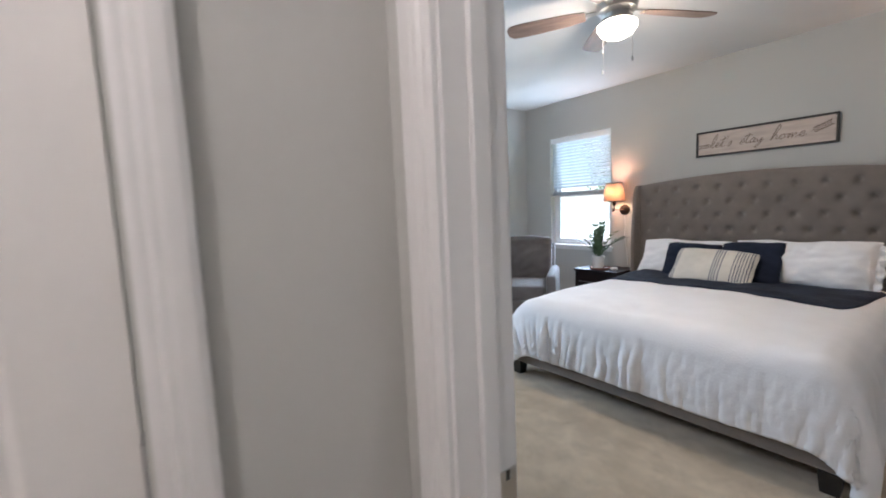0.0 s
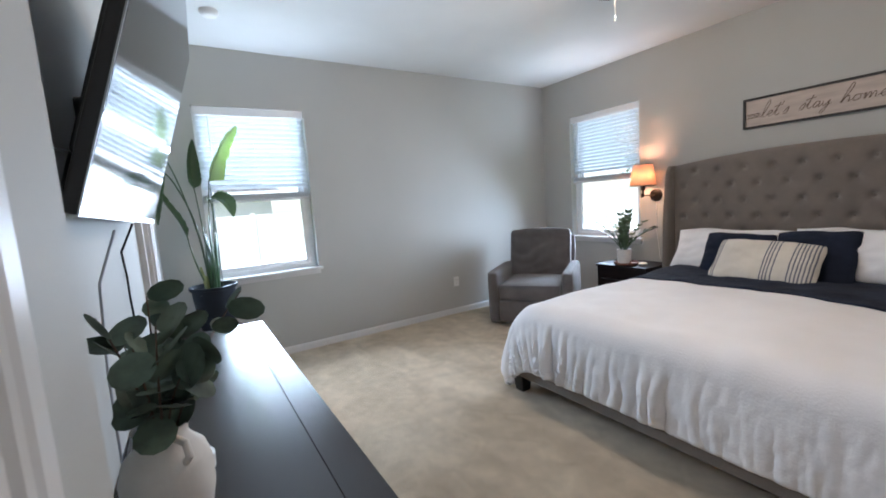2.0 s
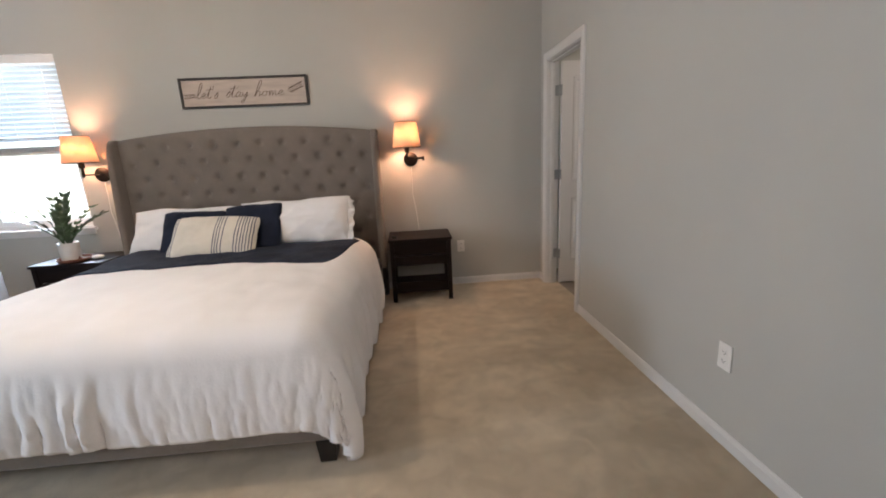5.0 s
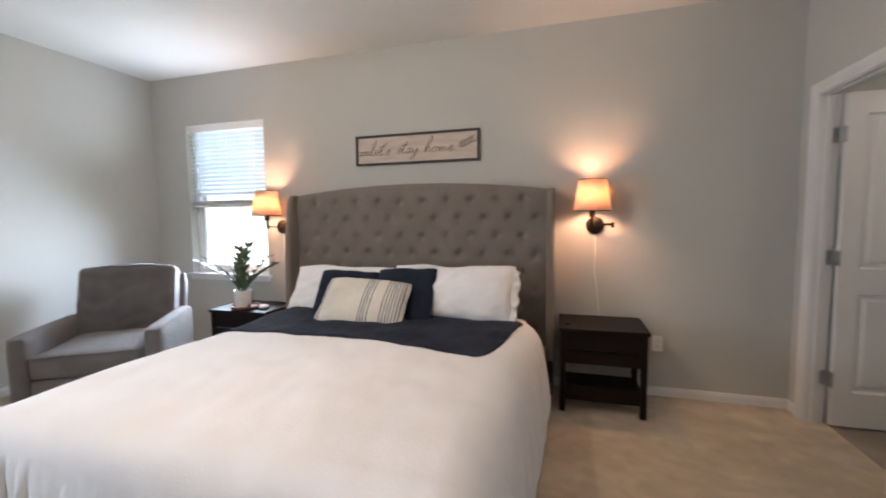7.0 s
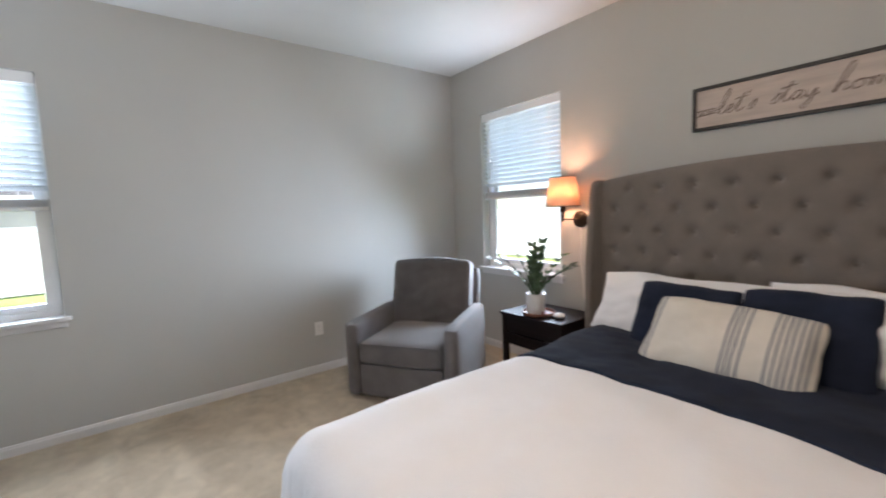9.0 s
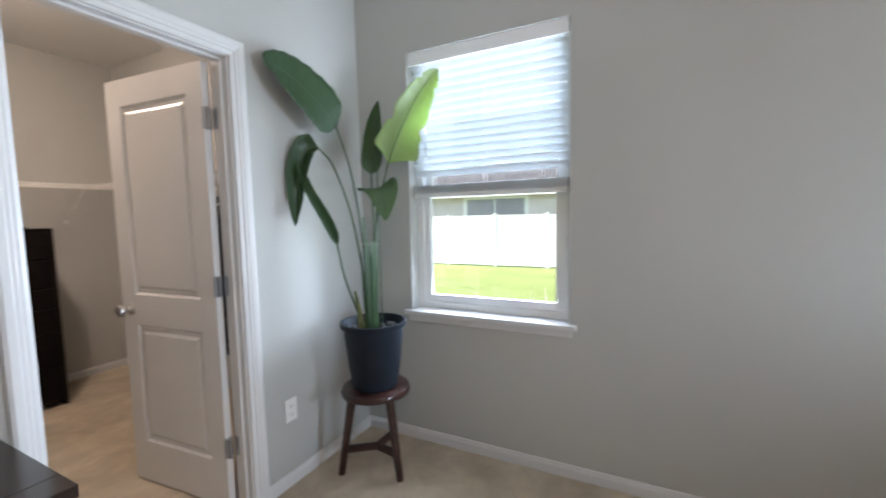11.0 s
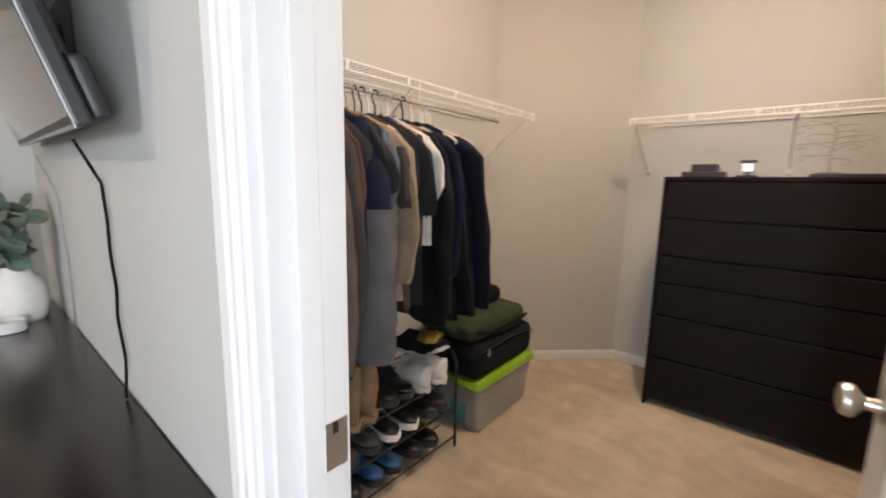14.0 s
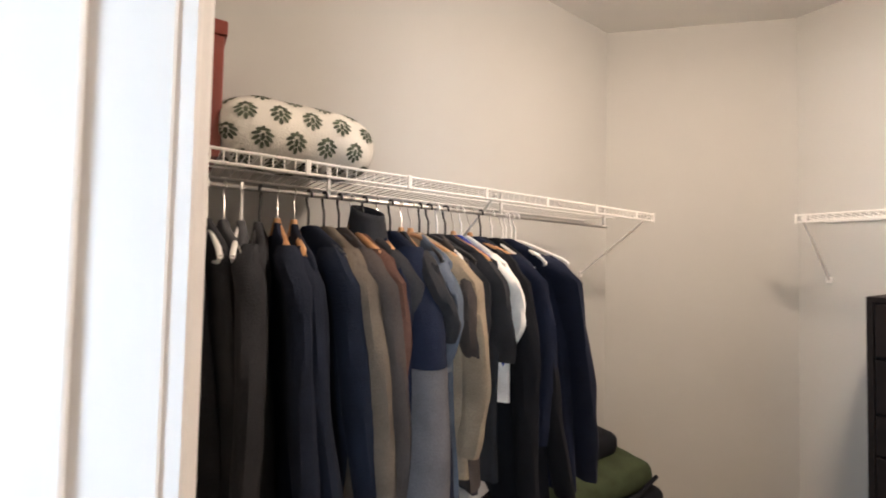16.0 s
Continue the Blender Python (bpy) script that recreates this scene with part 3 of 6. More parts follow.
buttons = []
for r in range(8):
    n = 11 if r % 2 else 10
    for k in range(n):
        buttons.append(((k - (n - 1) / 2) * 0.196, 1.455 - 0.138 * r))
bm = bmesh.new()
NX, NZ = 300, 170
front = []
barr = np.array(buttons)
for j in range(NZ + 1):
    row = []
    for i in range(NX + 1):
        x = HB0 + (HB1 - HB0) * i / NX
        zt = hb_top(x)
        z = 0.36 + (zt - 0.36) * j / NZ
        d2 = (barr[:, 0] - x) ** 2 + (barr[:, 1] - z) ** 2
        dep = 0.046 * float(np.exp(-(math.sqrt(d2.min()) / 0.024) ** 1.2))
        u, v = (x / 0.196 + (z - 1.455) / 0.276), (x / 0.196 - (z - 1.455) / 0.276)
        if z < 1.47:
            for q in (u + 0.5, v + 0.5):
                dep += 0.0016 * math.exp(-((q - round(q)) * 0.13 / 0.012) ** 2)
        edge = min(zt - z, 0.06) / 0.06
        dep += 0.03 * (1 - math.sqrt(max(0, 1 - (1 - edge) ** 2)))
        row.append(bm.verts.new((x, HBY + dep, z)))
    front.append(row)
for j in range(NZ):
    for i in range(NX):
        bm.faces.new((front[j][i], front[j][i + 1], front[j + 1][i + 1], front[j + 1][i]))
back = [bm.verts.new((HB0 + (HB1 - HB0) * i / NX, HBY + 0.11, hb_top(HB0 + (HB1 - HB0) * i / NX))) for i in range(NX + 1)]
lowb = [bm.verts.new((x, HBY + 0.11, 0.36)) for x in (HB0, HB1)]
for i in range(NX):
    bm.faces.new((front[NZ][i], front[NZ][i + 1], back[i + 1], back[i]))
bm.faces.new([lowb[0], lowb[1]] + back[::-1])
headboard = part("headboard", bm, M_UPHOLSTERY, bed, "diamond-tufted grey linen headboard", smooth=True)
bmesh_button = lathe([(0.0, 0.0065), (0.006, 0.006), (0.010, 0.003), (0.0115, 0.0)], 12)
first = None
for x, z in buttons:
    if first is None:
        ob = first = part("button", bmesh_button, M_UPHOLSTERY, headboard, smooth=True)
    else:
        ob = new("button", first.data)
        ob.parent = headboard
    ob.matrix_basis = pose(x, HBY + 0.036, z, 90, 0, 0)
for s in (-1, 1):
    bm = bmesh.new()
    # side wing: an upright board that comes forward, with a rounded front edge
    lev = [(0.30, 0.145), (0.6, 0.145), (0.95, 0.135), (1.2, 0.115), (1.38, 0.095), (1.46, 0.08), (1.50, 0.06), (1.525, 0.03)]
    rings = []
    for z, d in lev:
        ring = []
        for k in range(9):
            a = math.pi * k / 8
            ring.append((0.026 * math.cos(a), HBY + 0.02 - d - 0.022 * math.sin(a)))
        ring += [(-0.026, HBY + 0.115), (0.026, HBY + 0.115)]
        rings.append([bm.verts.new((s * 1.086 + x, y, z)) for x, y in ring])
    for a, b in zip(rings, rings[1:]):
        for k in range(len(a)):
            k2 = (k + 1) % len(a)
            bm.faces.new((a[k], a[k2], b[k2], b[k]))
    bm.faces.new(rings[0]), bm.faces.new(rings[-1])
    wing = part("wing", bm, M_UPHOLSTERY, bed, smooth=True)
    part("wing_leg", boxes((s * 1.086 - 0.024, s * 1.086 + 0.024, HBY - 0.02, HBY + 0.11, 0, 0.30), bevel=0.004), M_BLACKLEG, bed, "black wooden headboard leg")
part("foot_rail", boxes((-1.0, 1.0, -1.172, -1.11, 0.105, 0.34), bevel=0.018, seg=4), M_UPHOLSTERY, bed, smooth=True)
for s in (-1, 1):
    part("side_rail", boxes((s * 0.94, s * 1.0, -1.11, HBY, 0.105, 0.34), bevel=0.015, seg=3), M_UPHOLSTERY, bed, smooth=True)
    for y in (-1.13, 0.7):
        bm = bmesh.new()
        lo = [bm.verts.new((s * 0.945 + a * 0.034, y + b * 0.034, 0.0)) for a, b in ((-1, -1), (1, -1), (1, 1), (-1, 1))]
        hi = [bm.verts.new((s * 0.945 + a * 0.044, y + b * 0.044, 0.108)) for a, b in ((-1, -1), (1, -1), (1, 1), (-1, 1))]
        for k in range(4):
            bm.faces.new((lo[k], lo[(k + 1) % 4], hi[(k + 1) % 4], hi[k]))
        bm.faces.new(lo), bm.faces.new(hi)
        part("leg", bm, M_BLACKLEG, bed, "black tapered wooden leg")
part("mattress", boxes((-0.90, 0.93, -1.09, HBY - 0.01, 0.26, 0.565), bevel=0.06, seg=4), M_LINEN, bed, "white mattress under the duvet", smooth=True)

# duvet: a cloth laid over the mattress that hangs at the foot and both sides
TOPZ = 0.625


def drape(s, flat, radius, flare):
    """Sideways place and drop of a cloth, s metres from the middle, over an edge at flat."""
    a = abs(s)
    if a <= flat:
        return s, 0.0
    arc = radius * math.pi / 2
    e = a - flat
    if e < arc:
        t = e / radius
        return math.copysign(flat + radius * math.sin(t), s), radius * (1 - math.cos(t))
    e -= arc
    return math.copysign(flat + radius + flare * e, s), radius + e


def cloth_point(sx, sy, foot=1.085, ripple=True):
    rad = 0.10
    x, dx = drape(sx, 0.85, 0.165, -0.03 + 0.16 * min(1, max(0, sy + 0.1)) + 0.16 * min(1, max(0, -0.85 - sy))) if sx > 0 else drape(sx, 0.75, 0.215, 0.09 + 0.16 * min(1, max(0, -0.1 - sy)))
    if sy < 0:
        y, dy = drape(sy, foot, rad, 0.04)
    else:
        y, dy = sy, 0.0
    z = TOPZ - dx - dy
    z += 0.016 * noise.noise((sx * 1.7, sy * 1.9, 3.1)) + 0.009 * noise.noise((sx * 5, sy * 5, 7.7)) + 0.004 * noise.noise((sx * 11 + 2 * sy, sy * 7, 1.7)) + 0.02 * max(0, 1 - abs(sx) / 0.9) * max(0, 1 - abs(sy + 0.2))
    if ripple:
        hx, hy = max(0.0, dx - 0.07), max(0.0, dy - 0.07)
        if hy > 0:
            g = min(1.0, hy / 0.30)
            ph = sx + 0.05 * noise.noise((sx * 2.3, 0.0, 9.0)) + 0.75 * hy * noise.noise((sx * 1.6, 5.0, 2.0)) + 0.02 * noise.noise((sx * 4, hy * 7, 6.0))
            amp = max(0.12, 0.45 + 1.7 * noise.noise((sx * 2.7, 2.0 + 2.5 * hy, 1.0)))
            w = 0.42 * math.sin(ph * 47) + 0.40 * math.sin(ph * 29 + 1.3) + 0.42 * math.sin(ph * 93 + 2.0 + 2.5 * noise.noise((sx * 3, 0, 0))) + 0.30 * math.sin(ph * 141 + 0.4 + 3 * noise.noise((sx * 2, 4, 0))) * g
            y -= g * 0.028 * w * amp + 0.016 * math.sin(min(1, hy / 0.42) * math.pi)
            z += 0.012 * g * w * amp * (hy > 0.30)
        if hx > 0:
            g = min(1.0, hx / 0.35)
            ph = sy + 0.05 * noise.noise((sy * 2.5, 1.0, 4.0))
            w = 0.7 * math.sin(ph * 15) + 0.5 * math.sin(ph * 31 + 0.7) + 0.3 * math.sin(ph * 53 + 2.1)
            z += 0.016 * g * w
            x += math.copysign(g * 0.040 * w, sx) + math.copysign(0.02 * math.sin(min(1, hx / 0.5) * math.pi), sx)
        if hy > 0:
            y -= 0.006 * min(1, hy / 0.15) * noise.noise((sx * 26, hy * 9 + sx * 7, 3.0)) + 0.004 * min(1, hy / 0.2) * noise.noise((sx * 60, hy * 22, 8.0))
        if hx > 0:
            x += 0.008 * min(1, hx / 0.15) * noise.noise((sy * 16, hx * 7, 3.0))
        if hx > 0 and hy > 0:
            c = min(hx, hy)
            x -= math.copysign((0.08 if sx > 0 else 0.04) * c, sx)
            y += 0.20 * c
            z += 0.55 * c
    return x, y, z


bm = bmesh.new()
N1, N2 = 320, 170
SXL, SXR, SYF, SYB = -1.36, 1.51, -1.565, 0.70
grid = []
for j in range(N2 + 1):
    v = j / N2
    sy = SYF + (SYB - SYF) * v
    row = []
    for i in range(N1 + 1):
        sx = SXL + (SXR - SXL) * i / N1
        lim = 0.012 * noise.noise((sx * 6, sy * 6, 0))
        x, y, z = cloth_point(sx + lim * (abs(sx) > 1.2), sy)
        row.append(bm.verts.new((2.895 + x, 3.2 + y, max(0.03, z))))
    grid.append(row)
for j in range(N2):
    for i in range(N1):
        bm.faces.new((grid[j][i], grid[j][i + 1], grid[j + 1][i + 1], grid[j + 1][i]))
hem_line = [grid[0][i].co.copy() for i in range(0, N1 + 1, 2)]
duvet = solid("duvet", bm, M_LINEN, "white cotton duvet draped over the bed", "duvet", smooth=True)
sd = duvet.modifiers.new("thickness", 'SOLIDIFY')
sd.thickness, sd.offset = 0.018, 1
part("hem", tube(bmesh.new(), hem_line, 0.007, 6), M_LINEN, duvet, "rolled white hem along the foot", smooth=True)

# navy throw folded across the bed in front of the pillows
bm = bmesh.new()
NB1, NB2 = 90, 34
grid = []
for j in range(NB2 + 1):
    row = []
    for i in range(NB1 + 1):
        u, v = i / NB1, j / NB2
        sx = -0.83 - 0.07 * v + (1.635 + 0.20 * v ** 0.7) * u
        y0 = -0.115 + 0.06 * math.sin(u * 3.3 + 0.3) + 0.012 * noise.noise((u * 9, 0, 0))
        if u > 0.97:
            y0 += 0.04 * ((u - 0.97) / 0.03) ** 2
        sy = y0 + (0.62 - y0) * v
        x, y, z = cloth_point(sx, sy, ripple=False)
        z += 0.026 + 0.008 * noise.noise((sx * 6, sy * 7, 2)) + 0.004 * noise.noise((sx * 17, sy * 15, 5))
        row.append(bm.verts.new((2.895 + x, 3.2 + y, z)))
    grid.append(row)
for j in range(NB2):
    for i in range(NB1):
        bm.faces.new((grid[j][i], grid[j][i + 1], grid[j + 1][i + 1], grid[j + 1][i]))
throw = solid("throw_blanket", bm, M_NAVY, "navy blue throw folded across the white duvet", "blanket", smooth=True)
sd = throw.modifiers.new("thickness", 'SOLIDIFY')
sd.thickness, sd.offset = 0.02, -1


def pillow_mesh(w, h, t, puff=0.52, pinch=0.10, wrinkle=0.018, seed=0, n=28):
    """Two sewn faces; x across, z up, y through."""
    bm = bmesh.new()
    sides = []
    for s in (-1, 1):
        rows = []
        for j in range(n + 1):
            v = -1 + 2 * j / n
            row = []
            for i in range(n + 1):
                u = -1 + 2 * i / n
                th = ((1 - abs(u) ** 2.3) * (1 - abs(v) ** 2.3)) ** puff
                x = w / 2 * u * (1 - pinch * (1 - v * v) * abs(u) ** 3)
                z = h / 2 * v * (1 - pinch * (1 - u * u) * abs(v) ** 3)
                x *= 1 - 0.055 * (u * v) ** 4
                z *= 1 - 0.10 * (u * v) ** 4
                z += 1.4 * wrinkle * noise.noise((u * 1.6 + seed, v * 0.7, 4.0)) * abs(v)
                x += 0.9 * wrinkle * noise.noise((u * 0.8 + seed, v * 2.2, 8.0)) * abs(u)
                wr = wrinkle * noise.noise((x * 9 + seed, z * 9, s * 2.0)) + wrinkle * 0.7 * noise.noise((x * 22 + seed, z * 22, s * 5.0))
                if (i in (0, n) or j in (0, n)) and s == 1:
                    row.append(sides[0][j][i])
                else:
                    row.append(bm.verts.new((x, s * t / 2 * th + wr * min(1, th * 2), z)))
            rows.append(row)
        sides.append(rows)
        for j in range(n):
            for i in range(n):
                bm.faces.new((rows[j][i], rows[j][i + 1], rows[j + 1][i + 1], rows[j + 1][i]))
    return bm


def pillow(m, w, h, t, mat, label, seed, hem=False, **kw):
    bm = pillow_mesh(w, h, t, seed=seed, **kw)
    if not hem:
        return solid("pillow", bm, mat, label, "pillow", group="pillows on the bed", smooth=True, m=m)
    th = thing("pillow", m, label, "pillow", group="pillows on the bed")
    part("cushion", bm, mat, th, smooth=True)
    # open, crumpled end of the pillowcase
    fb = bmesh.new()
    rows = []
    for q in range(7):
        row = []
        for j in range(41):
            v = -1 + j / 20
            x = w / 2 * (0.90 + 0.020 * q) + 0.035 * noise.noise((v * 3.1, q * 0.2, 1.0)) * q / 6
            row.append(fb.verts.new((x, 0.045 * noise.noise((v * 4.3, 0.25 * q, 6.0)) * q / 6 - 0.006, h / 2 * v * (0.90 - 0.02 * q))))
        rows.append(row)
    for a, b in zip(rows, rows[1:]):
        for k in range(40):
            fb.faces.new((a[k], a[k + 1], b[k + 1], b[k]))
    hem_ob = part("hem", fb, mat, th, "crumpled open pillowcase hem", smooth=True)
    md = hem_ob.modifiers.new("thickness", 'SOLIDIFY')
    md.thickness = 0.006
    return th


def stripes(name):
    m = material(name, (0.66, 0.62, 0.55), 0.9, var=0.04, scale=7, bump=0.4, bump_scale=300, fine=0.25)
    nt = m.node_tree
    b = nt.nodes["Principled BSDF"]
    base = b.inputs["Base Color"].links[0].from_socket
    co = nt.nodes.new("ShaderNodeTexCoord")
    sep = nt.nodes.new("ShaderNodeSeparateXYZ")
    mr = nt.nodes.new("ShaderNodeMapRange")
    mr.inputs[1].default_value, mr.inputs[2].default_value = -0.33, 0.33
    rp = nt.nodes.new("ShaderNodeValToRGB")
    rp.color_ramp.interpolation = 'CONSTANT'
    el = rp.color_ramp.elements
    el[0].color = (0, 0, 0, 1)
    el[1].position, el[1].color = 0.999, (0, 0, 0, 1)
    for p in (0.055, 0.08, 0.525, 0.552, 0.58, 0.615, 0.745, 0.775, 0.805, 0.835, 0.865, 0.895, 0.925):
        a = el.new(p)
        a.color = (1, 1, 1, 1)
        c = el.new(p + 0.0125)
        c.color = (0, 0, 0, 1)
    mx = nt.nodes.new("ShaderNodeMix")
    mx.data_type = 'RGBA'
    mx.inputs[7].default_value = (0.13, 0.14, 0.18, 1)
    nt.links.new(co.outputs["Object"], sep.inputs[0])
    nt.links.new(sep.outputs[0], mr.inputs[0])
    nt.links.new(mr.outputs[0], rp.inputs[0])
    nt.links.new(rp.outputs[0], mx.inputs[0])
    nt.links.new(base, mx.inputs[6])
    nt.links.new(mx.outputs[2], b.inputs["Base Color"])
    return m


M_STRIPE = stripes("striped_cotton")
pillow(pose(2.43, 3.93, 0.775, -32, 0, 0), 0.90, 0.42, 0.20, M_LINEN, "white pillow leaning on the headboard", 1)
pillow(pose(3.18, 4.06, 0.775, -17, 1, 1), 0.78, 0.41, 0.18, M_LINEN, "white pillow leaning on the headboard", 5)
pillow(pose(3.40, 3.87, 0.790, -27, -1, -3), 0.76, 0.43, 0.22, M_LINEN, "white pillow with a crumpled case end", 9, hem=True)
pillow(pose(2.535, 3.80, 0.755, -32, 1, 2), 0.49, 0.43, 0.13, M_NAVY, "navy blue square throw pillow", 13, pinch=0.06, wrinkle=0.009)
pillow(pose(3.005, 3.775, 0.775, -33, -3, -3), 0.48, 0.46, 0.13, M_NAVY, "navy blue square throw pillow leaning back", 17, pinch=0.06, wrinkle=0.009)
pillow(pose(2.79, 3.60, 0.760, -43, 2, 1), 0.635, 0.375, 0.14, M_STRIPE, "cream lumbar pillow with grey stripes", 21, pinch=0.04, wrinkle=0.009)

# ---- nightstands, sconces, sign ----


def nightstand(m, label):
    ns = thing("nightstand", m, label, "nightstand", group="nightstands beside the bed")
    W, D = 0.54, 0.42
    part("tabletop", boxes((-W / 2 - 0.012, W / 2 + 0.012, -0.012, D, 0.552, 0.575), bevel=0.004), M_NIGHTWOOD, ns)
    for x in (-W / 2 + 0.019, W / 2 - 0.019):
        for y in (0.019, D - 0.03):
            part("leg", boxes((x - 0.019, x + 0.019, y - 0.019, y + 0.019, 0, 0.552), bevel=0.003), M_NIGHTWOOD, ns)
    part("apron", boxes((-W / 2 + 0.038, W / 2 - 0.038, 0.006, 0.026, 0.430, 0.552), (-W / 2 + 0.006, -W / 2 + 0.026, 0.038, D - 0.05, 0.462, 0.552), (W / 2 - 0.026, W / 2 - 0.006, 0.038, D - 0.05, 0.462, 0.552), bevel=0.002), M_NIGHTWOOD, ns)
    part("drawer", boxes((-W / 2 + 0.038, W / 2 - 0.038, 0.004, D - 0.06, 0.335, 0.418), bevel=0.003), M_NIGHTWOOD, ns, "shallow dark wooden drawer")
    part("shelf", boxes((-W / 2 + 0.01, W / 2 - 0.01, 0.02, D - 0.02, 0.11, 0.13), (-W / 2 + 0.038, W / 2 - 0.038, 0.008, 0.024, 0.085, 0.185), bevel=0.002), M_NIGHTWOOD, ns)
    return ns


nightstand(pose(4.325, 3.975, 0), "dark espresso wooden nightstand with open shelf")
nightstand(pose(1.50, 3.85, 0), "dark espresso wooden nightstand holding a plant")
solid("charger_puck", lathe([(0, 0.022), (0.018, 0.022), (0.022, 0.016), (0.022, 0), (0, 0)], 16), M_BLACKPLASTIC, "small black knob on the nightstand", "ornament", smooth=True, m=pose(4.10, 4.06, 0.575))


def sconce(x, side, label):
    sc = thing("wall_sconce", pose(x, LY, 1.253), label, "wall lamp", group="sconces beside the bed")
    bp = lathe([(0, 0.026), (0.03, 0.026), (0.05, 0.02), (0.064, 0.014), (0.066, 0.0), (0, 0)], 32)
    part("backplate", bp, M_BRONZE, sc, "round dark bronze backplate", smooth=True).matrix_basis = pose(0, 0, 0, 90)
    sx = -0.03 if side > 0 else -0.045
    elbow = 0.115 * side
    bm = tube(bmesh.new(), [(0, -0.02, 0), (0, -0.05, 0), (elbow, -0.075, 0.004)], 0.006, 10)
    tube(bm, [(elbow, -0.075, -0.018), (elbow, -0.075, 0.022)], 0.011, 12)
    tube(bm, [(elbow, -0.075, 0.010), (sx, -0.165, 0.010)], 0.006, 10)
    part("arm", bm, M_BRONZE, sc, "folded swing arm", smooth=True)
    bm = tube(bmesh.new(), [(sx, -0.165, -0.012), (sx, -0.165, 0.06)], 0.010, 12)
    lathe([(0.0, 0.06), (0.021, 0.06), (0.023, 0.075), (0.019, 0.125), (0, 0.126)], 18, bm, (sx, -0.165, 0))
    part("socket", bm, M_BRONZE, sc, smooth=True)
    bm = bmesh.new()
    seg = 40
    prof = [(0.127, 0.105), (0.094, 0.322)]
    lathe(prof, seg, bm, (sx, -0.165, 0))
    sh = part("shade", bm, M_SHADE, sc, "tapered cream linen shade, lit", smooth=True)
    md = sh.modifiers.new("thickness", 'SOLIDIFY')
    md.thickness = 0.002
    for r, z in ((0.127, 0.105), (0.094, 0.322)):
        ring = [(sx + r * math.cos(a), -0.165 + r * math.sin(a), z) for a in (2 * math.pi * k / 40 for k in range(41))]
        part("shade_trim", tube(bmesh.new(), ring, 0.0028, 6), M_BRONZE, sc)
    bulb = lathe([(0, 0.205), (0.018, 0.20), (0.029, 0.178), (0.026, 0.155), (0.014, 0.126)], 18, at=(sx, -0.165, 0))
    b = part("bulb", bulb, M_BULB, sc, "glowing warm bulb", smooth=True)
    b.visible_shadow = False
    cord = [(0.0, -0.004, -0.065), (0.004, -0.006, -0.20), (-0.002, -0.006, -0.33), (0.022, -0.006, -0.50), (0.04, -0.006, -0.68)]
    part("cord", tube(bmesh.new(), cord, 0.003, 6), M_PLASTIC, sc, "thin white power cord")
    return sc


M_BULB = glowing("bulb_glow", (1.0, 0.66, 0.36), 12.0)
sconce(4.292, 1, "dark bronze swing-arm sconce with cream shade")
sconce(1.548, -1, "dark bronze swing-arm sconce with cream shade")

sign = thing("wall_sign", pose(2.880, LY, 1.90, 0, 0, 0), "wide framed sign with brown script lettering", "sign")
SW, SH = 1.085, 0.25
M_FRAME = material("sign_frame_wood", (0.022, 0.018, 0.015), 0.55, var=0.2, scale=10)
M_SIGNBOARD = material("sign_board", (0.52, 0.445, 0.395), 0.8, var=0.06, scale=5, stretch=(1, 6, 6), bump=0.1)
M_SCRIPT = material("sign_ink", (0.11, 0.07, 0.05), 0.8, var=0.1)
part("frame", boxes((-SW / 2, SW / 2, -0.03, -0.001, SH / 2 - 0.017, SH / 2), (-SW / 2, SW / 2, -0.03, -0.001, -SH / 2, -SH / 2 + 0.017), (-SW / 2, -SW / 2 + 0.017, -0.03, -0.001, -SH / 2 + 0.017, SH / 2 - 0.017), (SW / 2 - 0.017, SW / 2, -0.03, -0.001, -SH / 2 + 0.017, SH / 2 - 0.017), bevel=0.001), M_FRAME, sign, "thin black wooden frame")
part("board", boxes((-SW / 2 + 0.017, SW / 2 - 0.017, -0.014, -0.002, -SH / 2 + 0.017, SH / 2 - 0.017)), M_SIGNBOARD, sign, "pale wooden board")
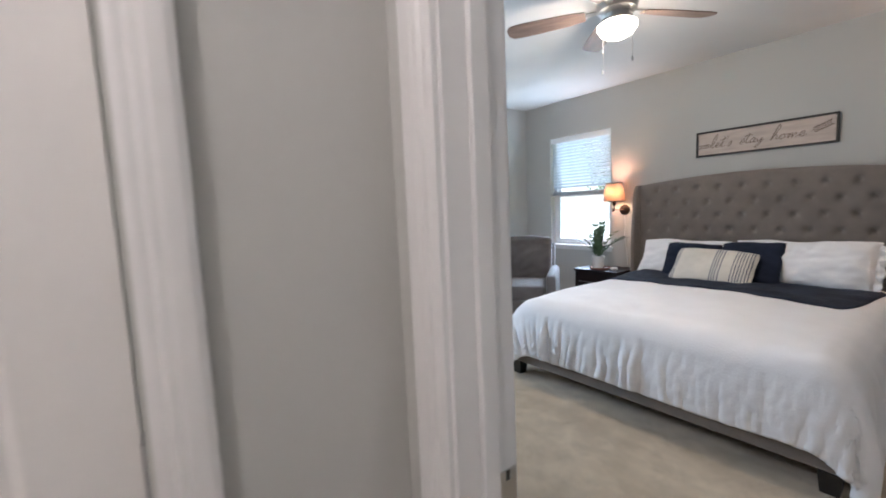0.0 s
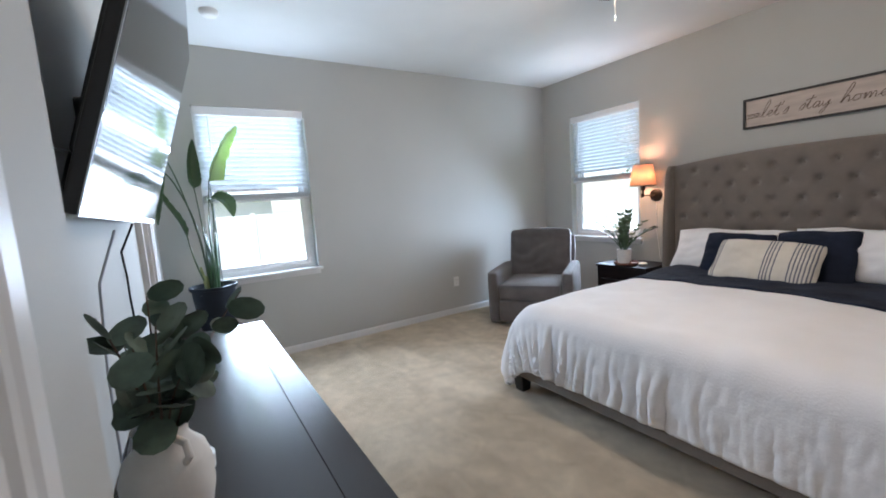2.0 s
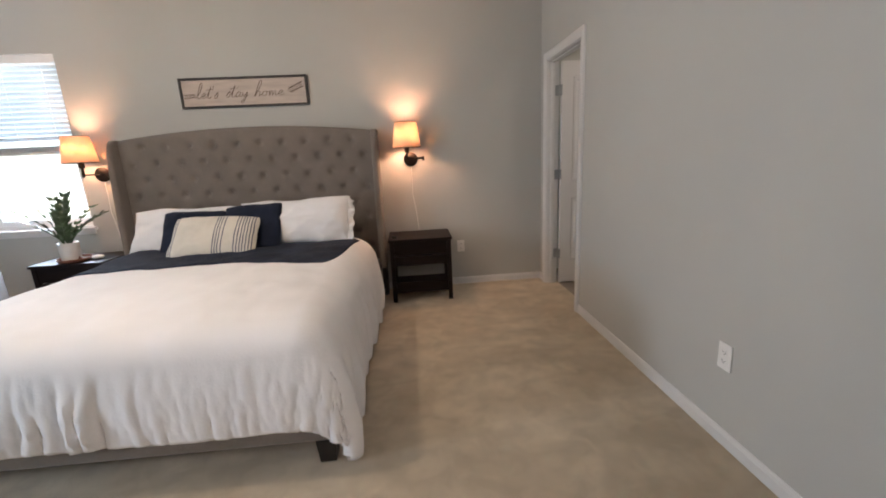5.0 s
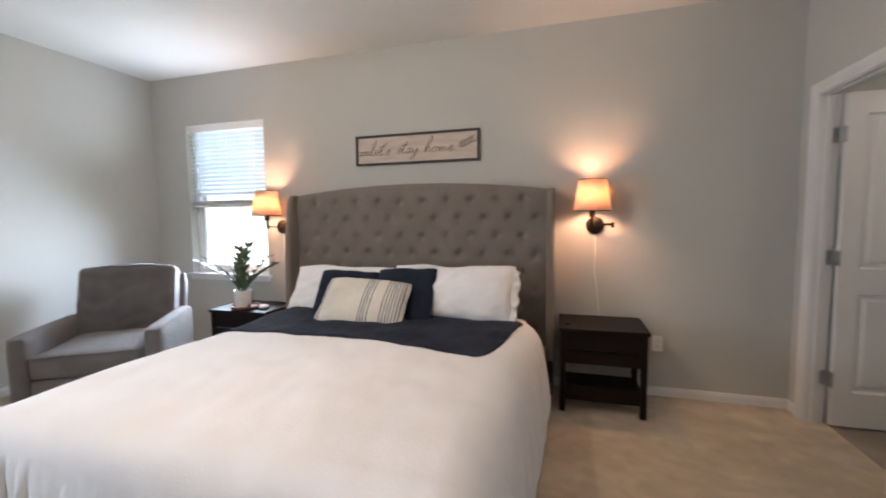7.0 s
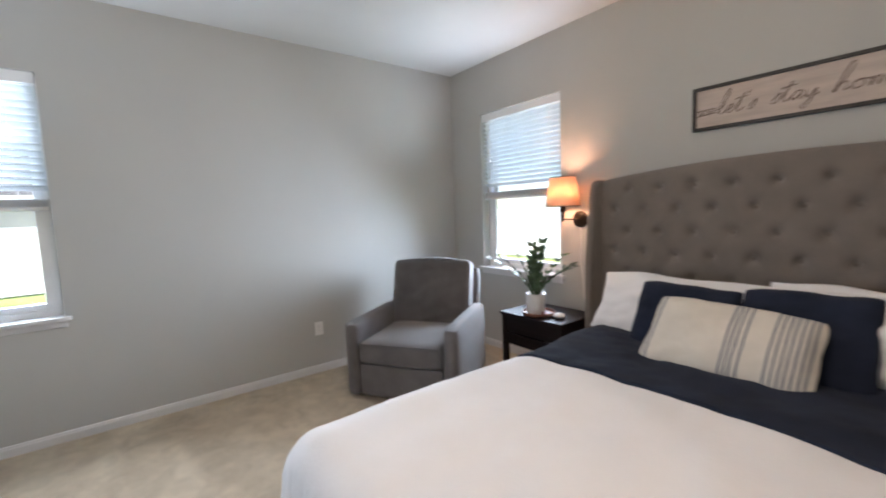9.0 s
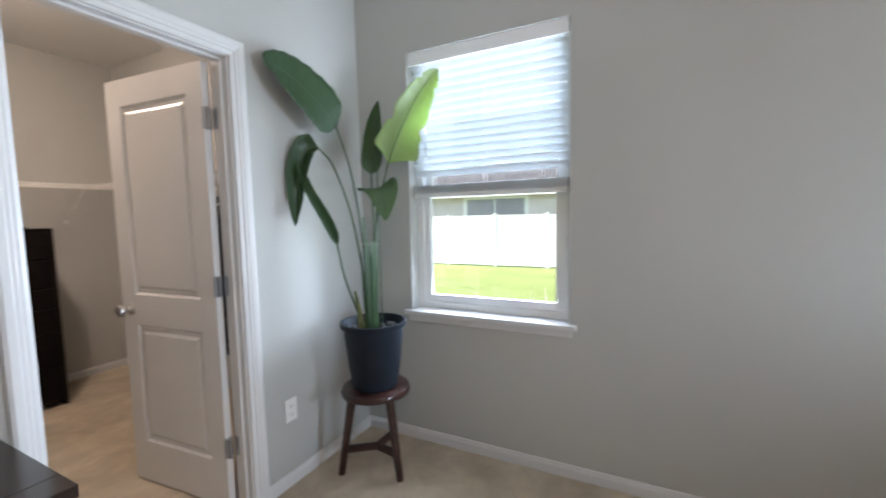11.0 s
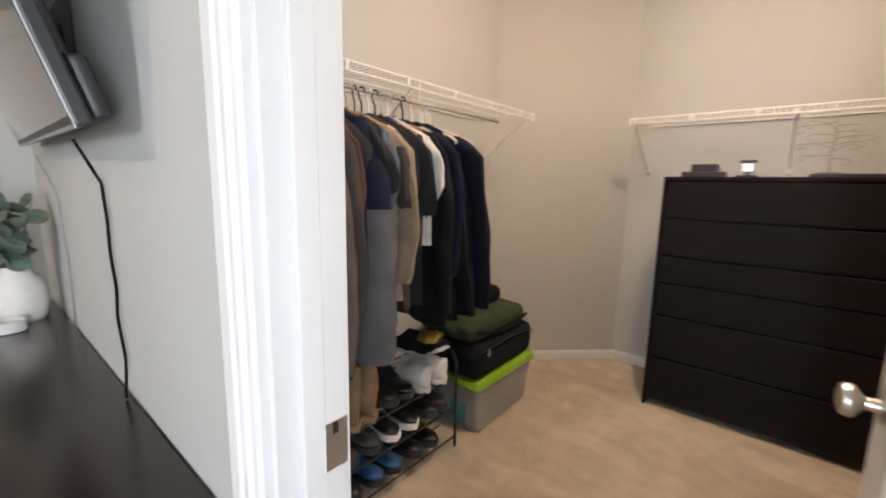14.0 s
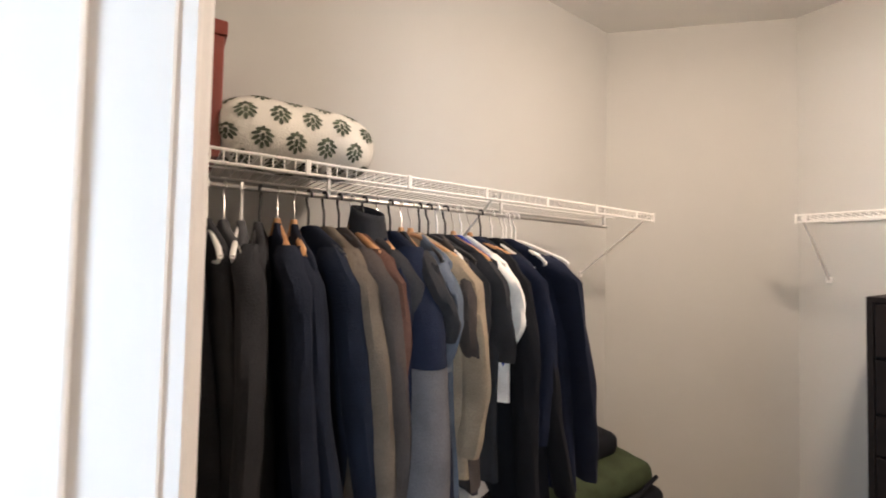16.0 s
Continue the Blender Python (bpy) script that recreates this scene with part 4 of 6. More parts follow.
# script letters as pen strokes: x across and z up, in heights of a small letter, then the advance
PEN = {
    "l": ([[(0, 0.1), (0.5, 1.2), (0.75, 2.6), (0.55, 3.1), (0.3, 2.2), (0.2, 0.7), (0.45, 0), (0.9, 0.35)]], 0.9),
    "e": ([[(0, 0.35), (0.55, 0.6), (0.6, 1.0), (0.3, 1.0), (0.12, 0.45), (0.4, 0), (0.95, 0.4)]], 0.95),
    "t": ([[(0, 0.4), (0.35, 1.4), (0.5, 2.3), (0.3, 1.0), (0.25, 0.2), (0.5, 0), (0.9, 0.4)], [(-0.25, 1.6), (0.3, 1.72), (1.0, 1.8)]], 0.9),
    "'": ([[(0, 2.0), (0.05, 2.2), (0.1, 2.4)]], 0.5),
    "s": ([[(0, 0.3), (0.5, 1.15), (0.55, 0.6), (0.4, 0.05), (0, 0.05)]], 0.75),
    "a": ([[(0.75, 0.9), (0.35, 1.0), (0.05, 0.4), (0.25, 0), (0.65, 0.5), (0.75, 0.95), (0.7, 0.2), (0.85, 0), (1.1, 0.35)]], 1.1),
    "y": ([[(0, 0.9), (0.1, 0.25), (0.4, 0.1), (0.8, 0.95), (0.65, -0.3), (0.3, -1.2), (0.05, -0.9), (0.6, -0.1), (1.1, 0.4)]], 1.0),
    "h": ([[(0, 0.1), (0.5, 1.3), (0.75, 2.7), (0.5, 3.0), (0.25, 1.6), (0.1, 0), (0.35, 0.8), (0.65, 1.0), (0.75, 0.6), (0.75, 0.05), (1.1, 0.35)]], 1.1),
    "o": ([[(0.5, 0.95), (0.15, 0.8), (0.05, 0.25), (0.35, 0), (0.7, 0.4), (0.55, 0.95), (1.0, 0.7)]], 0.95),
    "m": ([[(0, 0.8), (0.15, 0.9), (0.15, 0), (0.4, 0.9), (0.6, 0.85), (0.6, 0), (0.85, 0.9), (1.05, 0.85), (1.08, 0.1), (1.4, 0.35)]], 1.4),
}


def curve_pts(ctrl, n=14):
    """Points along a smooth curve through the given ones."""
    c = [Vector(p) for p in ctrl]
    c = [c[0] * 2 - c[1]] + c + [c[-1] * 2 - c[-2]]
    out = []
    for i in range(1, len(c) - 2):
        for q in range(n):
            t = q / n
            out.append(0.5 * ((2 * c[i]) + (c[i + 1] - c[i - 1]) * t + (2 * c[i - 1] - 5 * c[i] + 4 * c[i + 1] - c[i + 2]) * t * t + (3 * c[i] - c[i - 1] - 3 * c[i + 1] + c[i + 2]) * t ** 3))
    return out + [c[-2]]


def script_word(word, x, z, wide, high):
    """A word in joined script, its pen strokes as thin raised lines on the board."""
    bm = bmesh.new()
    at = 0.0
    for letter in word:
        strokes, adv = PEN[letter]
        for st in strokes:
            pts = curve_pts([(x + (at + px) * wide + 0.30 * pz * high, -0.0145, z + pz * high) for px, pz in st], 5)
            tube(bm, pts, 0.0030, 6, 0.0022)
        at += adv
    part("script_word", bm, M_SCRIPT, sign, "brown slanted script lettering")


script_word("let's", -0.420, -0.045, 0.047, 0.042)
script_word("stay", -0.165, -0.040, 0.049, 0.042)
script_word("home", 0.075, -0.040, 0.058, 0.042)


def sprig(x, z, ang, s):
    bm = bmesh.new()
    box(bm, -0.06, 0.05, -0.001, 0.001, -0.0015, 0.0015)
    for k in range(7):
        for q in (-1, 1):
            cx = -0.05 + 0.015 * k
            vs = [bm.verts.new((cx + a * 0.013, 0, q * (0.004 + b * 0.011) )) for a, b in ((0, 0), (0.9, 0.5), (1.9, 1.6), (0.6, 1.2))]
            bm.faces.new(vs if q > 0 else vs[::-1])
    ob = part("leaf_sprig", bm, M_SCRIPT, sign, "painted grey leaf sprig")
    ob.matrix_basis = pose(x, -0.0155, z, 0, ang, 0) @ Matrix.Scale(s, 4)


sprig(-0.465, -0.022, 180 - 4, 0.9)
sprig(0.435, 0.022, -22, 1.25)

# potted plant, tray and stone on the nightstand
M_CERAMIC = material("white_ceramic", (0.70, 0.69, 0.67), 0.45, var=0.04, scale=12)
M_TRAYWOOD = material("red_brown_tray", (0.19, 0.075, 0.045), 0.45, var=0.15, scale=12)
M_ZZ = material("glossy_leaf", (0.050, 0.085, 0.040), 0.35, var=0.3, scale=14)
M_SOIL = material("potting_soil", (0.035, 0.025, 0.018), 0.95, var=0.3, scale=40, bump=0.9, bump_scale=120)
solid("serving_tray", lathe([(0, 0), (0.10, 0), (0.115, 0.012), (0.118, 0.028), (0.112, 0.028), (0.106, 0.012), (0, 0.008)], 36), M_TRAYWOOD, "round reddish wooden tray on the nightstand", "tray", smooth=True, m=pose(1.495, 3.96, 0.575))
zz = thing("potted_plant", pose(1.475, 3.955, 0.583) @ Matrix.Diagonal((1.18, 1.18, 1.22, 1)), "small green plant in a white ceramic pot", "plant")
part("pot", lathe([(0, 0), (0.048, 0), (0.054, 0.01), (0.060, 0.115), (0.060, 0.122), (0.054, 0.122), (0.050, 0.10), (0, 0.098)], 32), M_CERAMIC, zz, "white ceramic pot", smooth=True)
part("soil", lathe([(0, 0.106), (0.052, 0.102)], 20), M_SOIL, zz)
rng = random.Random(11)
for k in range(13):
    a = 2.4 * k + rng.uniform(-0.3, 0.3)
    ln = rng.uniform(0.19, 0.33)
    lean = rng.uniform(0.15, 1.05)
    pts = [Vector((0.015 * math.cos(a), 0.015 * math.sin(a), 0.10))]
    for q in range(1, 7):
        f = q / 6
        pts.append(Vector((math.cos(a) * (0.015 + ln * lean * f ** 1.4), math.sin(a) * (0.015 + ln * lean * f ** 1.4), 0.10 + ln * f * (1 - 0.25 * lean * f))))
    bm = tube(bmesh.new(), pts, 0.0042, 6, 0.0016)
    side = Vector((-math.sin(a), math.cos(a), 0))
    for q in range(1, 7):
        for s in (-1, 1):
            d = (side * s * 0.8 + (pts[q] - pts[q - 1]).normalized() * 0.8 + Vector((0, 0, rng.uniform(-0.1, 0.3)))).normalized()
            up = d.cross(side).normalized() if abs(d.dot(side)) < 0.98 else Vector((0, 0, 1))
            wv = d.cross(up).normalized()
            L = rng.uniform(0.042, 0.062)
            p = pts[q]
            vs = [p, p + d * L * 0.35 + wv * L * 0.31 + up * 0.003, p + d * L, p + d * L * 0.35 - wv * L * 0.31 + up * 0.003]
            mid = bm.verts.new(p + d * L * 0.45 - up * 0.002)
            bv = [bm.verts.new(v) for v in vs]
            for c in range(4):
                bm.faces.new((bv[c], bv[(c + 1) % 4], mid))
    part("stem", bm, M_ZZ, zz)
solid("white_stone", lathe([(0, 0), (0.022, 0.001), (0.038, 0.010), (0.042, 0.018), (0.036, 0.028), (0.018, 0.035), (0, 0.036)], 24), M_CERAMIC, "smooth white oval stone on the nightstand", "ornament", smooth=True, m=pose(1.66, 3.98, 0.575))
solid("incense_cone", lathe([(0, 0), (0.016, 0), (0.014, 0.012), (0.004, 0.034), (0, 0.036)], 14), M_TRAYWOOD, "small brown cone on the wooden tray", "ornament", smooth=True, m=pose(1.56, 3.93, 0.584))

# ---- recliner ----
chair = thing("armchair", pose(0.795, 3.385, 0, 0, 0, 34), "grey upholstered recliner armchair in the corner", "armchair")


def soft_box(x0, x1, y0, y1, z0, z1, bevel=0.03, sag=0.0, seed=0, cuts=6, crease=0.0):
    bm = bmesh.new()
    box(bm, x0, x1, y0, y1, z0, z1)
    bmesh.ops.subdivide_edges(bm, edges=list(bm.edges), cuts=cuts, use_grid_fill=True)
    cx, cy, cz = (x0 + x1) / 2, (y0 + y1) / 2, (z0 + z1) / 2
    hx, hy, hz = (x1 - x0) / 2, (y1 - y0) / 2, (z1 - z0) / 2
    r = min(bevel, hx, hy, hz)
    for v in bm.verts:
        p = Vector((v.co.x - cx, v.co.y - cy, v.co.z - cz))
        inner = Vector((max(-hx + r, min(hx - r, p.x)), max(-hy + r, min(hy - r, p.y)), max(-hz + r, min(hz - r, p.z))))
        d = p - inner
        if d.length > 1e-6:
            p = inner + d.normalized() * r
        u, w, q = p.x / hx, p.y / hy, p.z / hz
        puff = sag * (1 - u * u) * (1 - w * w) if abs(q) > 0.7 else 0
        p.z += math.copysign(puff, q)
        puff = sag * (1 - u * u) * (1 - q * q) if abs(w) > 0.7 else 0
        p.y += math.copysign(puff, w)
        p += Vector((1, 1, 1)) * 0.004 * noise.noise((p.x * 7 + seed, p.y * 7, p.z * 7))
        p.y += crease * noise.noise((p.x * 3 + seed, 0.0, p.z * 17 + 4 * noise.noise((p.x * 2.5, p.z * 3, seed))))
        v.co = p + Vector((cx, cy, cz))
    return bm


def welt(pts):
    return tube(bmesh.new(), pts, 0.005, 6)


part("base", soft_box(-0.315, 0.315, -0.385, 0.40, 0.035, 0.30, 0.02), M_CHAIR, chair, smooth=True)
part("footrest_panel", soft_box(-0.312, 0.312, -0.425, -0.375, 0.05, 0.283, 0.02, sag=0.004), M_CHAIR, chair, smooth=True)
part("seat_cushion", soft_box(-0.312, 0.312, -0.435, 0.24, 0.285, 0.445, 0.035, sag=0.022, seed=3, cuts=12), M_CHAIR, chair, smooth=True)
for s in (-1, 1):
    x0, x1 = (0.315, 0.43) if s > 0 else (-0.43, -0.315)
    a = part("arm", soft_box(x0, x1, -0.42, 0.42, 0.03, 0.575, 0.045, sag=0.012, seed=s, cuts=10), M_CHAIR, chair, smooth=True)
    xs = x0 + 0.012 if s < 0 else x1 - 0.012
    part("piping", welt([(xs, -0.405, 0.08), (xs, -0.41, 0.50), (xs, -0.40, 0.562), (xs, -0.30, 0.570), (xs, 0.30, 0.570)]), M_CHAIR, a)
bk = part("back_cushion", soft_box(-0.335, 0.335, -0.09, 0.09, -0.30, 0.285, 0.035, sag=0.035, seed=8, cuts=22, crease=0.016), M_CHAIR, chair, smooth=True)
bk.matrix_basis = pose(0, 0.31, 0.650, -14)
part("piping", welt([(-0.305, -0.438, 0.438), (0.0, -0.446, 0.44), (0.305, -0.438, 0.438)]), M_CHAIR, chair)
part("piping", welt([(-0.332, -0.074, -0.2), (-0.332, -0.074, 0.25), (-0.318, -0.074, 0.275), (-0.15, -0.078, 0.292), (0.15, -0.078, 0.292), (0.318, -0.074, 0.275), (0.332, -0.074, 0.25), (0.332, -0.074, -0.2)]), M_CHAIR, bk)
bf = part("back_frame", soft_box(-0.37, 0.37, -0.05, 0.05, -0.40, 0.235, 0.035, seed=5), M_CHAIR, chair, smooth=True)
bf.matrix_basis = pose(0, 0.455, 0.63, -10)

# ---- dresser, television, vase ----
random.seed(7)
dr = thing("dresser", pose(1.655, 0.020, 0), "long dark espresso wooden dresser under the television", "dresser")
DW, DD, DZ = 1.685, 0.48, 0.767
part("tabletop", boxes((0, DW, 0, DD - 0.0864, DZ - 0.03, DZ), (0, DW, DD - 0.086, DD, DZ - 0.03, DZ), bevel=0.0012, seg=1), M_ESPRESSO, dr, "glossy dark wooden top")
part("body", boxes((0.02, DW - 0.02, 0.005, DD - 0.035, 0.06, DZ - 0.03)), M_ESPRESSO, dr)
for x in (0.02, DW - 0.08):
    for y in (0.01, DD - 0.075):
        part("leg", boxes((x, x + 0.06, y, y + 0.06, 0, DZ - 0.031), bevel=0.003), M_ESPRESSO, dr)
for c in range(2):
    for r in range(3):
        x0 = 0.09 + c * 0.758
        part("drawer_front", boxes((x0, x0 + 0.745, DD - 0.034, DD - 0.014, 0.085 + 0.215 * r, 0.29 + 0.215 * r), bevel=0.004), M_ESPRESSO, dr)

tv = thing("television", pose(2.525, 0.014, 1.60), "large black television on a tilting wall mount", "television")
body = part("casing", boxes((-0.60, 0.60, -0.012, 0.012, -0.355, 0.355), bevel=0.005), M_BLACKPLASTIC, tv)
body.matrix_basis = pose(0.009, 0.163, 0.082, -17, -1.2, -1.6)
part("screen", boxes((-0.592, 0.592, 0.0122, 0.0142, -0.338, 0.348)), M_SCREEN, body, "dark glossy screen")
part("bezel", boxes((-0.60, 0.60, 0.011, 0.0135, -0.356, -0.350), (-0.60, -0.5925, 0.011, 0.0135, -0.349, 0.355), (0.5925, 0.60, 0.011, 0.0135, -0.349, 0.355), (-0.592, 0.592, 0.011, 0.0135, 0.349, 0.355)), M_HINGE, body, "thin grey bezel")
part("back_shell", boxes((-0.592, 0.592, -0.042, -0.0125, -0.35, -0.255), (-0.55, 0.55, -0.030, -0.0125, -0.254, 0.06), bevel=0.012, seg=3), M_BLACKPLASTIC, body)
part("side_slot", boxes((-0.6012, -0.599, -0.003, 0.004, -0.17, -0.06), bevel=0.0005, seg=1), M_HINGE, body, "pale slot in the edge")
part("vent", boxes(*[(-0.40 + 0.26 * k, -0.22 + 0.26 * k, -0.0445, -0.0415, -0.30 + 0.03 * q, -0.288 + 0.03 * q) for k in range(4) for q in range(2)]), M_HINGE, body, "grey vent slots")
bm = boxes((-0.13, 0.13, 0.001, 0.02, -0.12, 0.05), (-0.03, 0.03, 0.02, 0.075, -0.08, 0.02), (-0.2, 0.2, 0.078, 0.098, -0.10, -0.06), (-0.2, 0.2, 0.092, 0.112, -0.01, 0.03), bevel=0.004)
tube(bm, [(0, 0.05, -0.02), (0.03, 0.09, -0.03), (0, 0.125, -0.035)], 0.024, 10)
part("wall_mount", bm, M_BLACKPLASTIC, tv, "black articulated wall bracket")
pts = [(2.265, 0.06, 1.33), (2.26, 0.02, 1.24), (2.245, 0.022, 1.14), (2.23, 0.022, 1.02), (2.237, 0.022, 0.95), (2.215, 0.022, 0.86), (2.207, 0.025, 0.80), (2.195, 0.03, 0.772)]
sm = []
for a, b in zip(pts, pts[1:]):
    for q in range(5):
        f = q / 5
        sm.append(Vector(a).lerp(Vector(b), f * f * (3 - 2 * f)))
M_CORD = material("black_rubber_cord", (0.008, 0.008, 0.008), 0.85, var=0.1, spec=0.1)
sm = [Vector((p.x + 0.006 * math.sin(p.z * 42), p.y, p.z)) for p in sm]
solid("power_cord", tube(bmesh.new(), sm + [Vector(pts[-1])], 0.0034, 8), M_CORD, "black power cord hanging below the television", "cord", smooth=True)
solid("tv_cable", tube(bmesh.new(), [(2.78, 0.07, 1.32), (2.80, 0.03, 1.2), (2.82, 0.022, 1.0), (2.83, 0.022, 0.78)], 0.003, 8), M_HINGE, "thin grey cable hanging below the television", "cord", smooth=True)

M_VASE = material("matte_white_clay", (0.74, 0.70, 0.65), 0.7, var=0.03, scale=9, bump=0.12, bump_scale=60)
M_EUCA = material("eucalyptus_leaf", (0.095, 0.135, 0.10), 0.6, var=0.25, scale=16)
M_TWIG = material("brown_twig", (0.09, 0.06, 0.04), 0.8, var=0.2)
vase = thing("vase", pose(3.09, 0.128, DZ), "white clay vase with eucalyptus sprigs", "vase")
part("jug", lathe([(0, 0), (0.060, 0), (0.068, 0.010), (0.076, 0.05), (0.076, 0.10), (0.067, 0.132), (0.050, 0.150), (0.042, 0.162), (0.042, 0.176), (0.048, 0.188), (0.044, 0.188), (0.038, 0.175), (0.037, 0.160), (0.044, 0.146), (0, 0.05)], 40), M_VASE, vase, "matte white clay jug", smooth=True)
part("handle", tube(bmesh.new(), [(0.036, 0.022, 0.168), (0.062, 0.037, 0.167), (0.067, 0.041, 0.143), (0.056, 0.033, 0.128)], 0.007, 10), M_VASE, vase, smooth=True)
rng = random.Random(23)
for k in range(11):
    a = 2.4 * k + rng.uniform(-0.2, 0.2)
    ln, lean = rng.uniform(0.15, 0.31), rng.uniform(0.12, 0.58)
    cx, cy = math.cos(a), math.sin(a) * (0.4 if math.sin(a) < 0 else 0.9)
    pts = [Vector((cx * 0.02, cy * 0.02, 0.06))] + [Vector((cx * (0.025 + ln * lean * (q / 6) ** 1.3), cy * (0.025 + ln * lean * (q / 6) ** 1.3), 0.16 + ln * q / 6 * (1 - 0.30 * lean * q / 6))) for q in range(7)]
    bm = tube(bmesh.new(), pts, 0.0028, 6, 0.0012)
    twig = part("twig", bm, M_TWIG, vase, "thin brown stem")
    lf = bmesh.new()
    for q in range(3, 8):
        for s in (-1, 1):
            if rng.random() < 0.45:
                continue
            p = pts[q]
            nrm = Vector((rng.uniform(-1, 1), rng.uniform(-1, 1), rng.uniform(0.2, 1))).normalized()
            d = nrm.orthogonal().normalized()
            d = Matrix.Rotation(rng.uniform(0, 6.28), 3, nrm) @ d
            e = nrm.cross(d)
            r = rng.uniform(0.022, 0.038)
            c = p + d * r * 1.1
            cv = lf.verts.new(c - nrm * 0.004)
            ring = [lf.verts.new(c + (d * math.cos(t) * 1.1 + e * math.sin(t)) * r) for t in (2 * math.pi * w / 11 for w in range(11))]
            for w in range(11):
                lf.faces.new((cv, ring[w], ring[(w + 1) % 11]))
    part("foliage", lf, M_EUCA, twig, "round grey-green leaves")
solid("candle_jar", lathe([(0, 0), (0.036, 0), (0.042, 0.004), (0.043, 0.036), (0.038, 0.037), (0.037, 0.026), (0, 0.025)], 28), M_CERAMIC, "small white candle jar on the dresser", "candle", smooth=True, m=pose(2.955, 0.165, DZ))

# ---- ceiling fan ----
M_BLADE = material("fan_blade_walnut", (0.16, 0.11, 0.085), 0.5, var=0.15, scale=4, stretch=(1, 10, 10))
M_FANMETAL = material("fan_nickel", (0.42, 0.40, 0.38), 0.35, metal=0.9, var=0.04)
M_BOWL = glowing("fan_bowl_glow", (1.0, 0.83, 0.60), 5.0, (0.9, 0.88, 0.8))
fan = thing("ceiling_fan", pose(2.74, 2.18, HC), "five-blade ceiling fan with lit bowl light", "ceiling fan")
part("canopy", lathe([(0, 0), (0.07, 0), (0.068, -0.03), (0.045, -0.055), (0.018, -0.06), (0.016, -0.10), (0, -0.10)], 32), M_FANMETAL, fan, smooth=True)
part("motor", lathe([(0.016, -0.085), (0.06, -0.09), (0.115, -0.11), (0.125, -0.15), (0.115, -0.195), (0.07, -0.21), (0.06, -0.235), (0.095, -0.245), (0.10, -0.262), (0, -0.262)], 40), M_FANMETAL, fan, "brushed nickel motor housing", smooth=True)
bowl = part("bowl", lathe([(0.10, -0.262), (0.118, -0.275), (0.116, -0.30), (0.095, -0.33), (0.055, -0.352), (0, -0.36)], 40), M_BOWL, fan, "glowing frosted glass bowl", smooth=True)
bowl.visible_shadow = False
for k in range(5):
    ang = 64.5 + 72 * k
    bm = bmesh.new()
    out = [(0.19, -0.045), (0.30, -0.062), (0.50, -0.072), (0.62, -0.074), (0.675, -0.066), (0.70, -0.03), (0.70, 0.03), (0.675, 0.066), (0.62, 0.074), (0.50, 0.072), (0.30, 0.062), (0.19, 0.045)]
    lo = [bm.verts.new((x, y, -0.003)) for x, y in out]
    hi = [bm.verts.new((x, y, 0.003)) for x, y in out]
    bm.faces.new(lo[::-1]), bm.faces.new(hi)
    for q in range(12):
        bm.faces.new((lo[q], lo[(q + 1) % 12], hi[(q + 1) % 12], hi[q]))
    bl = part("blade", bm, M_BLADE, fan, "dark walnut-toned fan blade")
    bl.matrix_basis = pose(0, 0, -0.185, 0, 0, ang) @ pose(0, 0, 0, 12, 0, 0)
    part("blade_iron", boxes((0.10, 0.26, -0.018, 0.018, 0.0035, 0.009), (0.20, 0.27, -0.035, 0.035, 0.0035, 0.008), bevel=0.002), M_FANMETAL, bl, "metal blade bracket")
for x, y, z0 in ((0.13, -0.06, -0.54), (-0.11, 0.02, -0.545)):
    bm = tube(bmesh.new(), [(x * 0.8, y * 0.8, -0.24), (x, y, -0.26), (x, y, z0 + 0.03)], 0.0015, 5)
    ch = part("pull_chain", bm, M_FANMETAL, fan, "thin beaded pull chain")
    part("fob", lathe([(0, 0), (0.005, 0.001), (0.006, 0.02), (0.003, 0.03), (0, 0.03)], 10, at=(x, y, z0)), M_HINGE, ch, smooth=True)

solid("smoke_detector", lathe([(0, -0.038), (0.03, -0.038), (0.045, -0.034), (0.056, -0.022), (0.062, -0.008), (0.062, 0), (0, 0)], 36), M_PLASTIC, "round white smoke detector on the ceiling", "smoke detector", smooth=True, m=pose(0.68, 0.52, HC))


def outlet(m, label):
    o = thing("wall_outlet", m, label, "outlet", group="wall outlets")
    part("plate", boxes((-0.036, 0.036, -0.006, 0, -0.058, 0.058), bevel=0.003), M_PLASTIC, o)
    for z in (-0.02, 0.02):
        r = part("receptacle", boxes((-0.017, 0.017, -0.0078, -0.004, z - 0.014, z + 0.014), bevel=0.0015, seg=1), M_PLASTIC, o)
        part("socket_face", boxes((-0.008, -0.006, -0.0084, -0.007, z - 0.004, z + 0.006), (0.006, 0.008, -0.0084, -0.007, z - 0.004, z + 0.006), (-0.002, 0.002, -0.0084, -0.007, z - 0.010, z - 0.007)), M_BLACKPLASTIC, r, "dark socket slots")


outlet(pose(0, 2.858, 0.385, 0, 0, 90), "white duplex outlet on the grey wall")
outlet(pose(0.635, SY, 0.385, 0, 0, 180), "white duplex outlet on the grey wall")
outlet(pose(LX, 1.943, 0.39, 0, 0, -90), "white duplex outlet on the grey wall")
outlet(pose(4.733, LY, 0.389, 0, 0, 0), "white duplex outlet beside the nightstand")

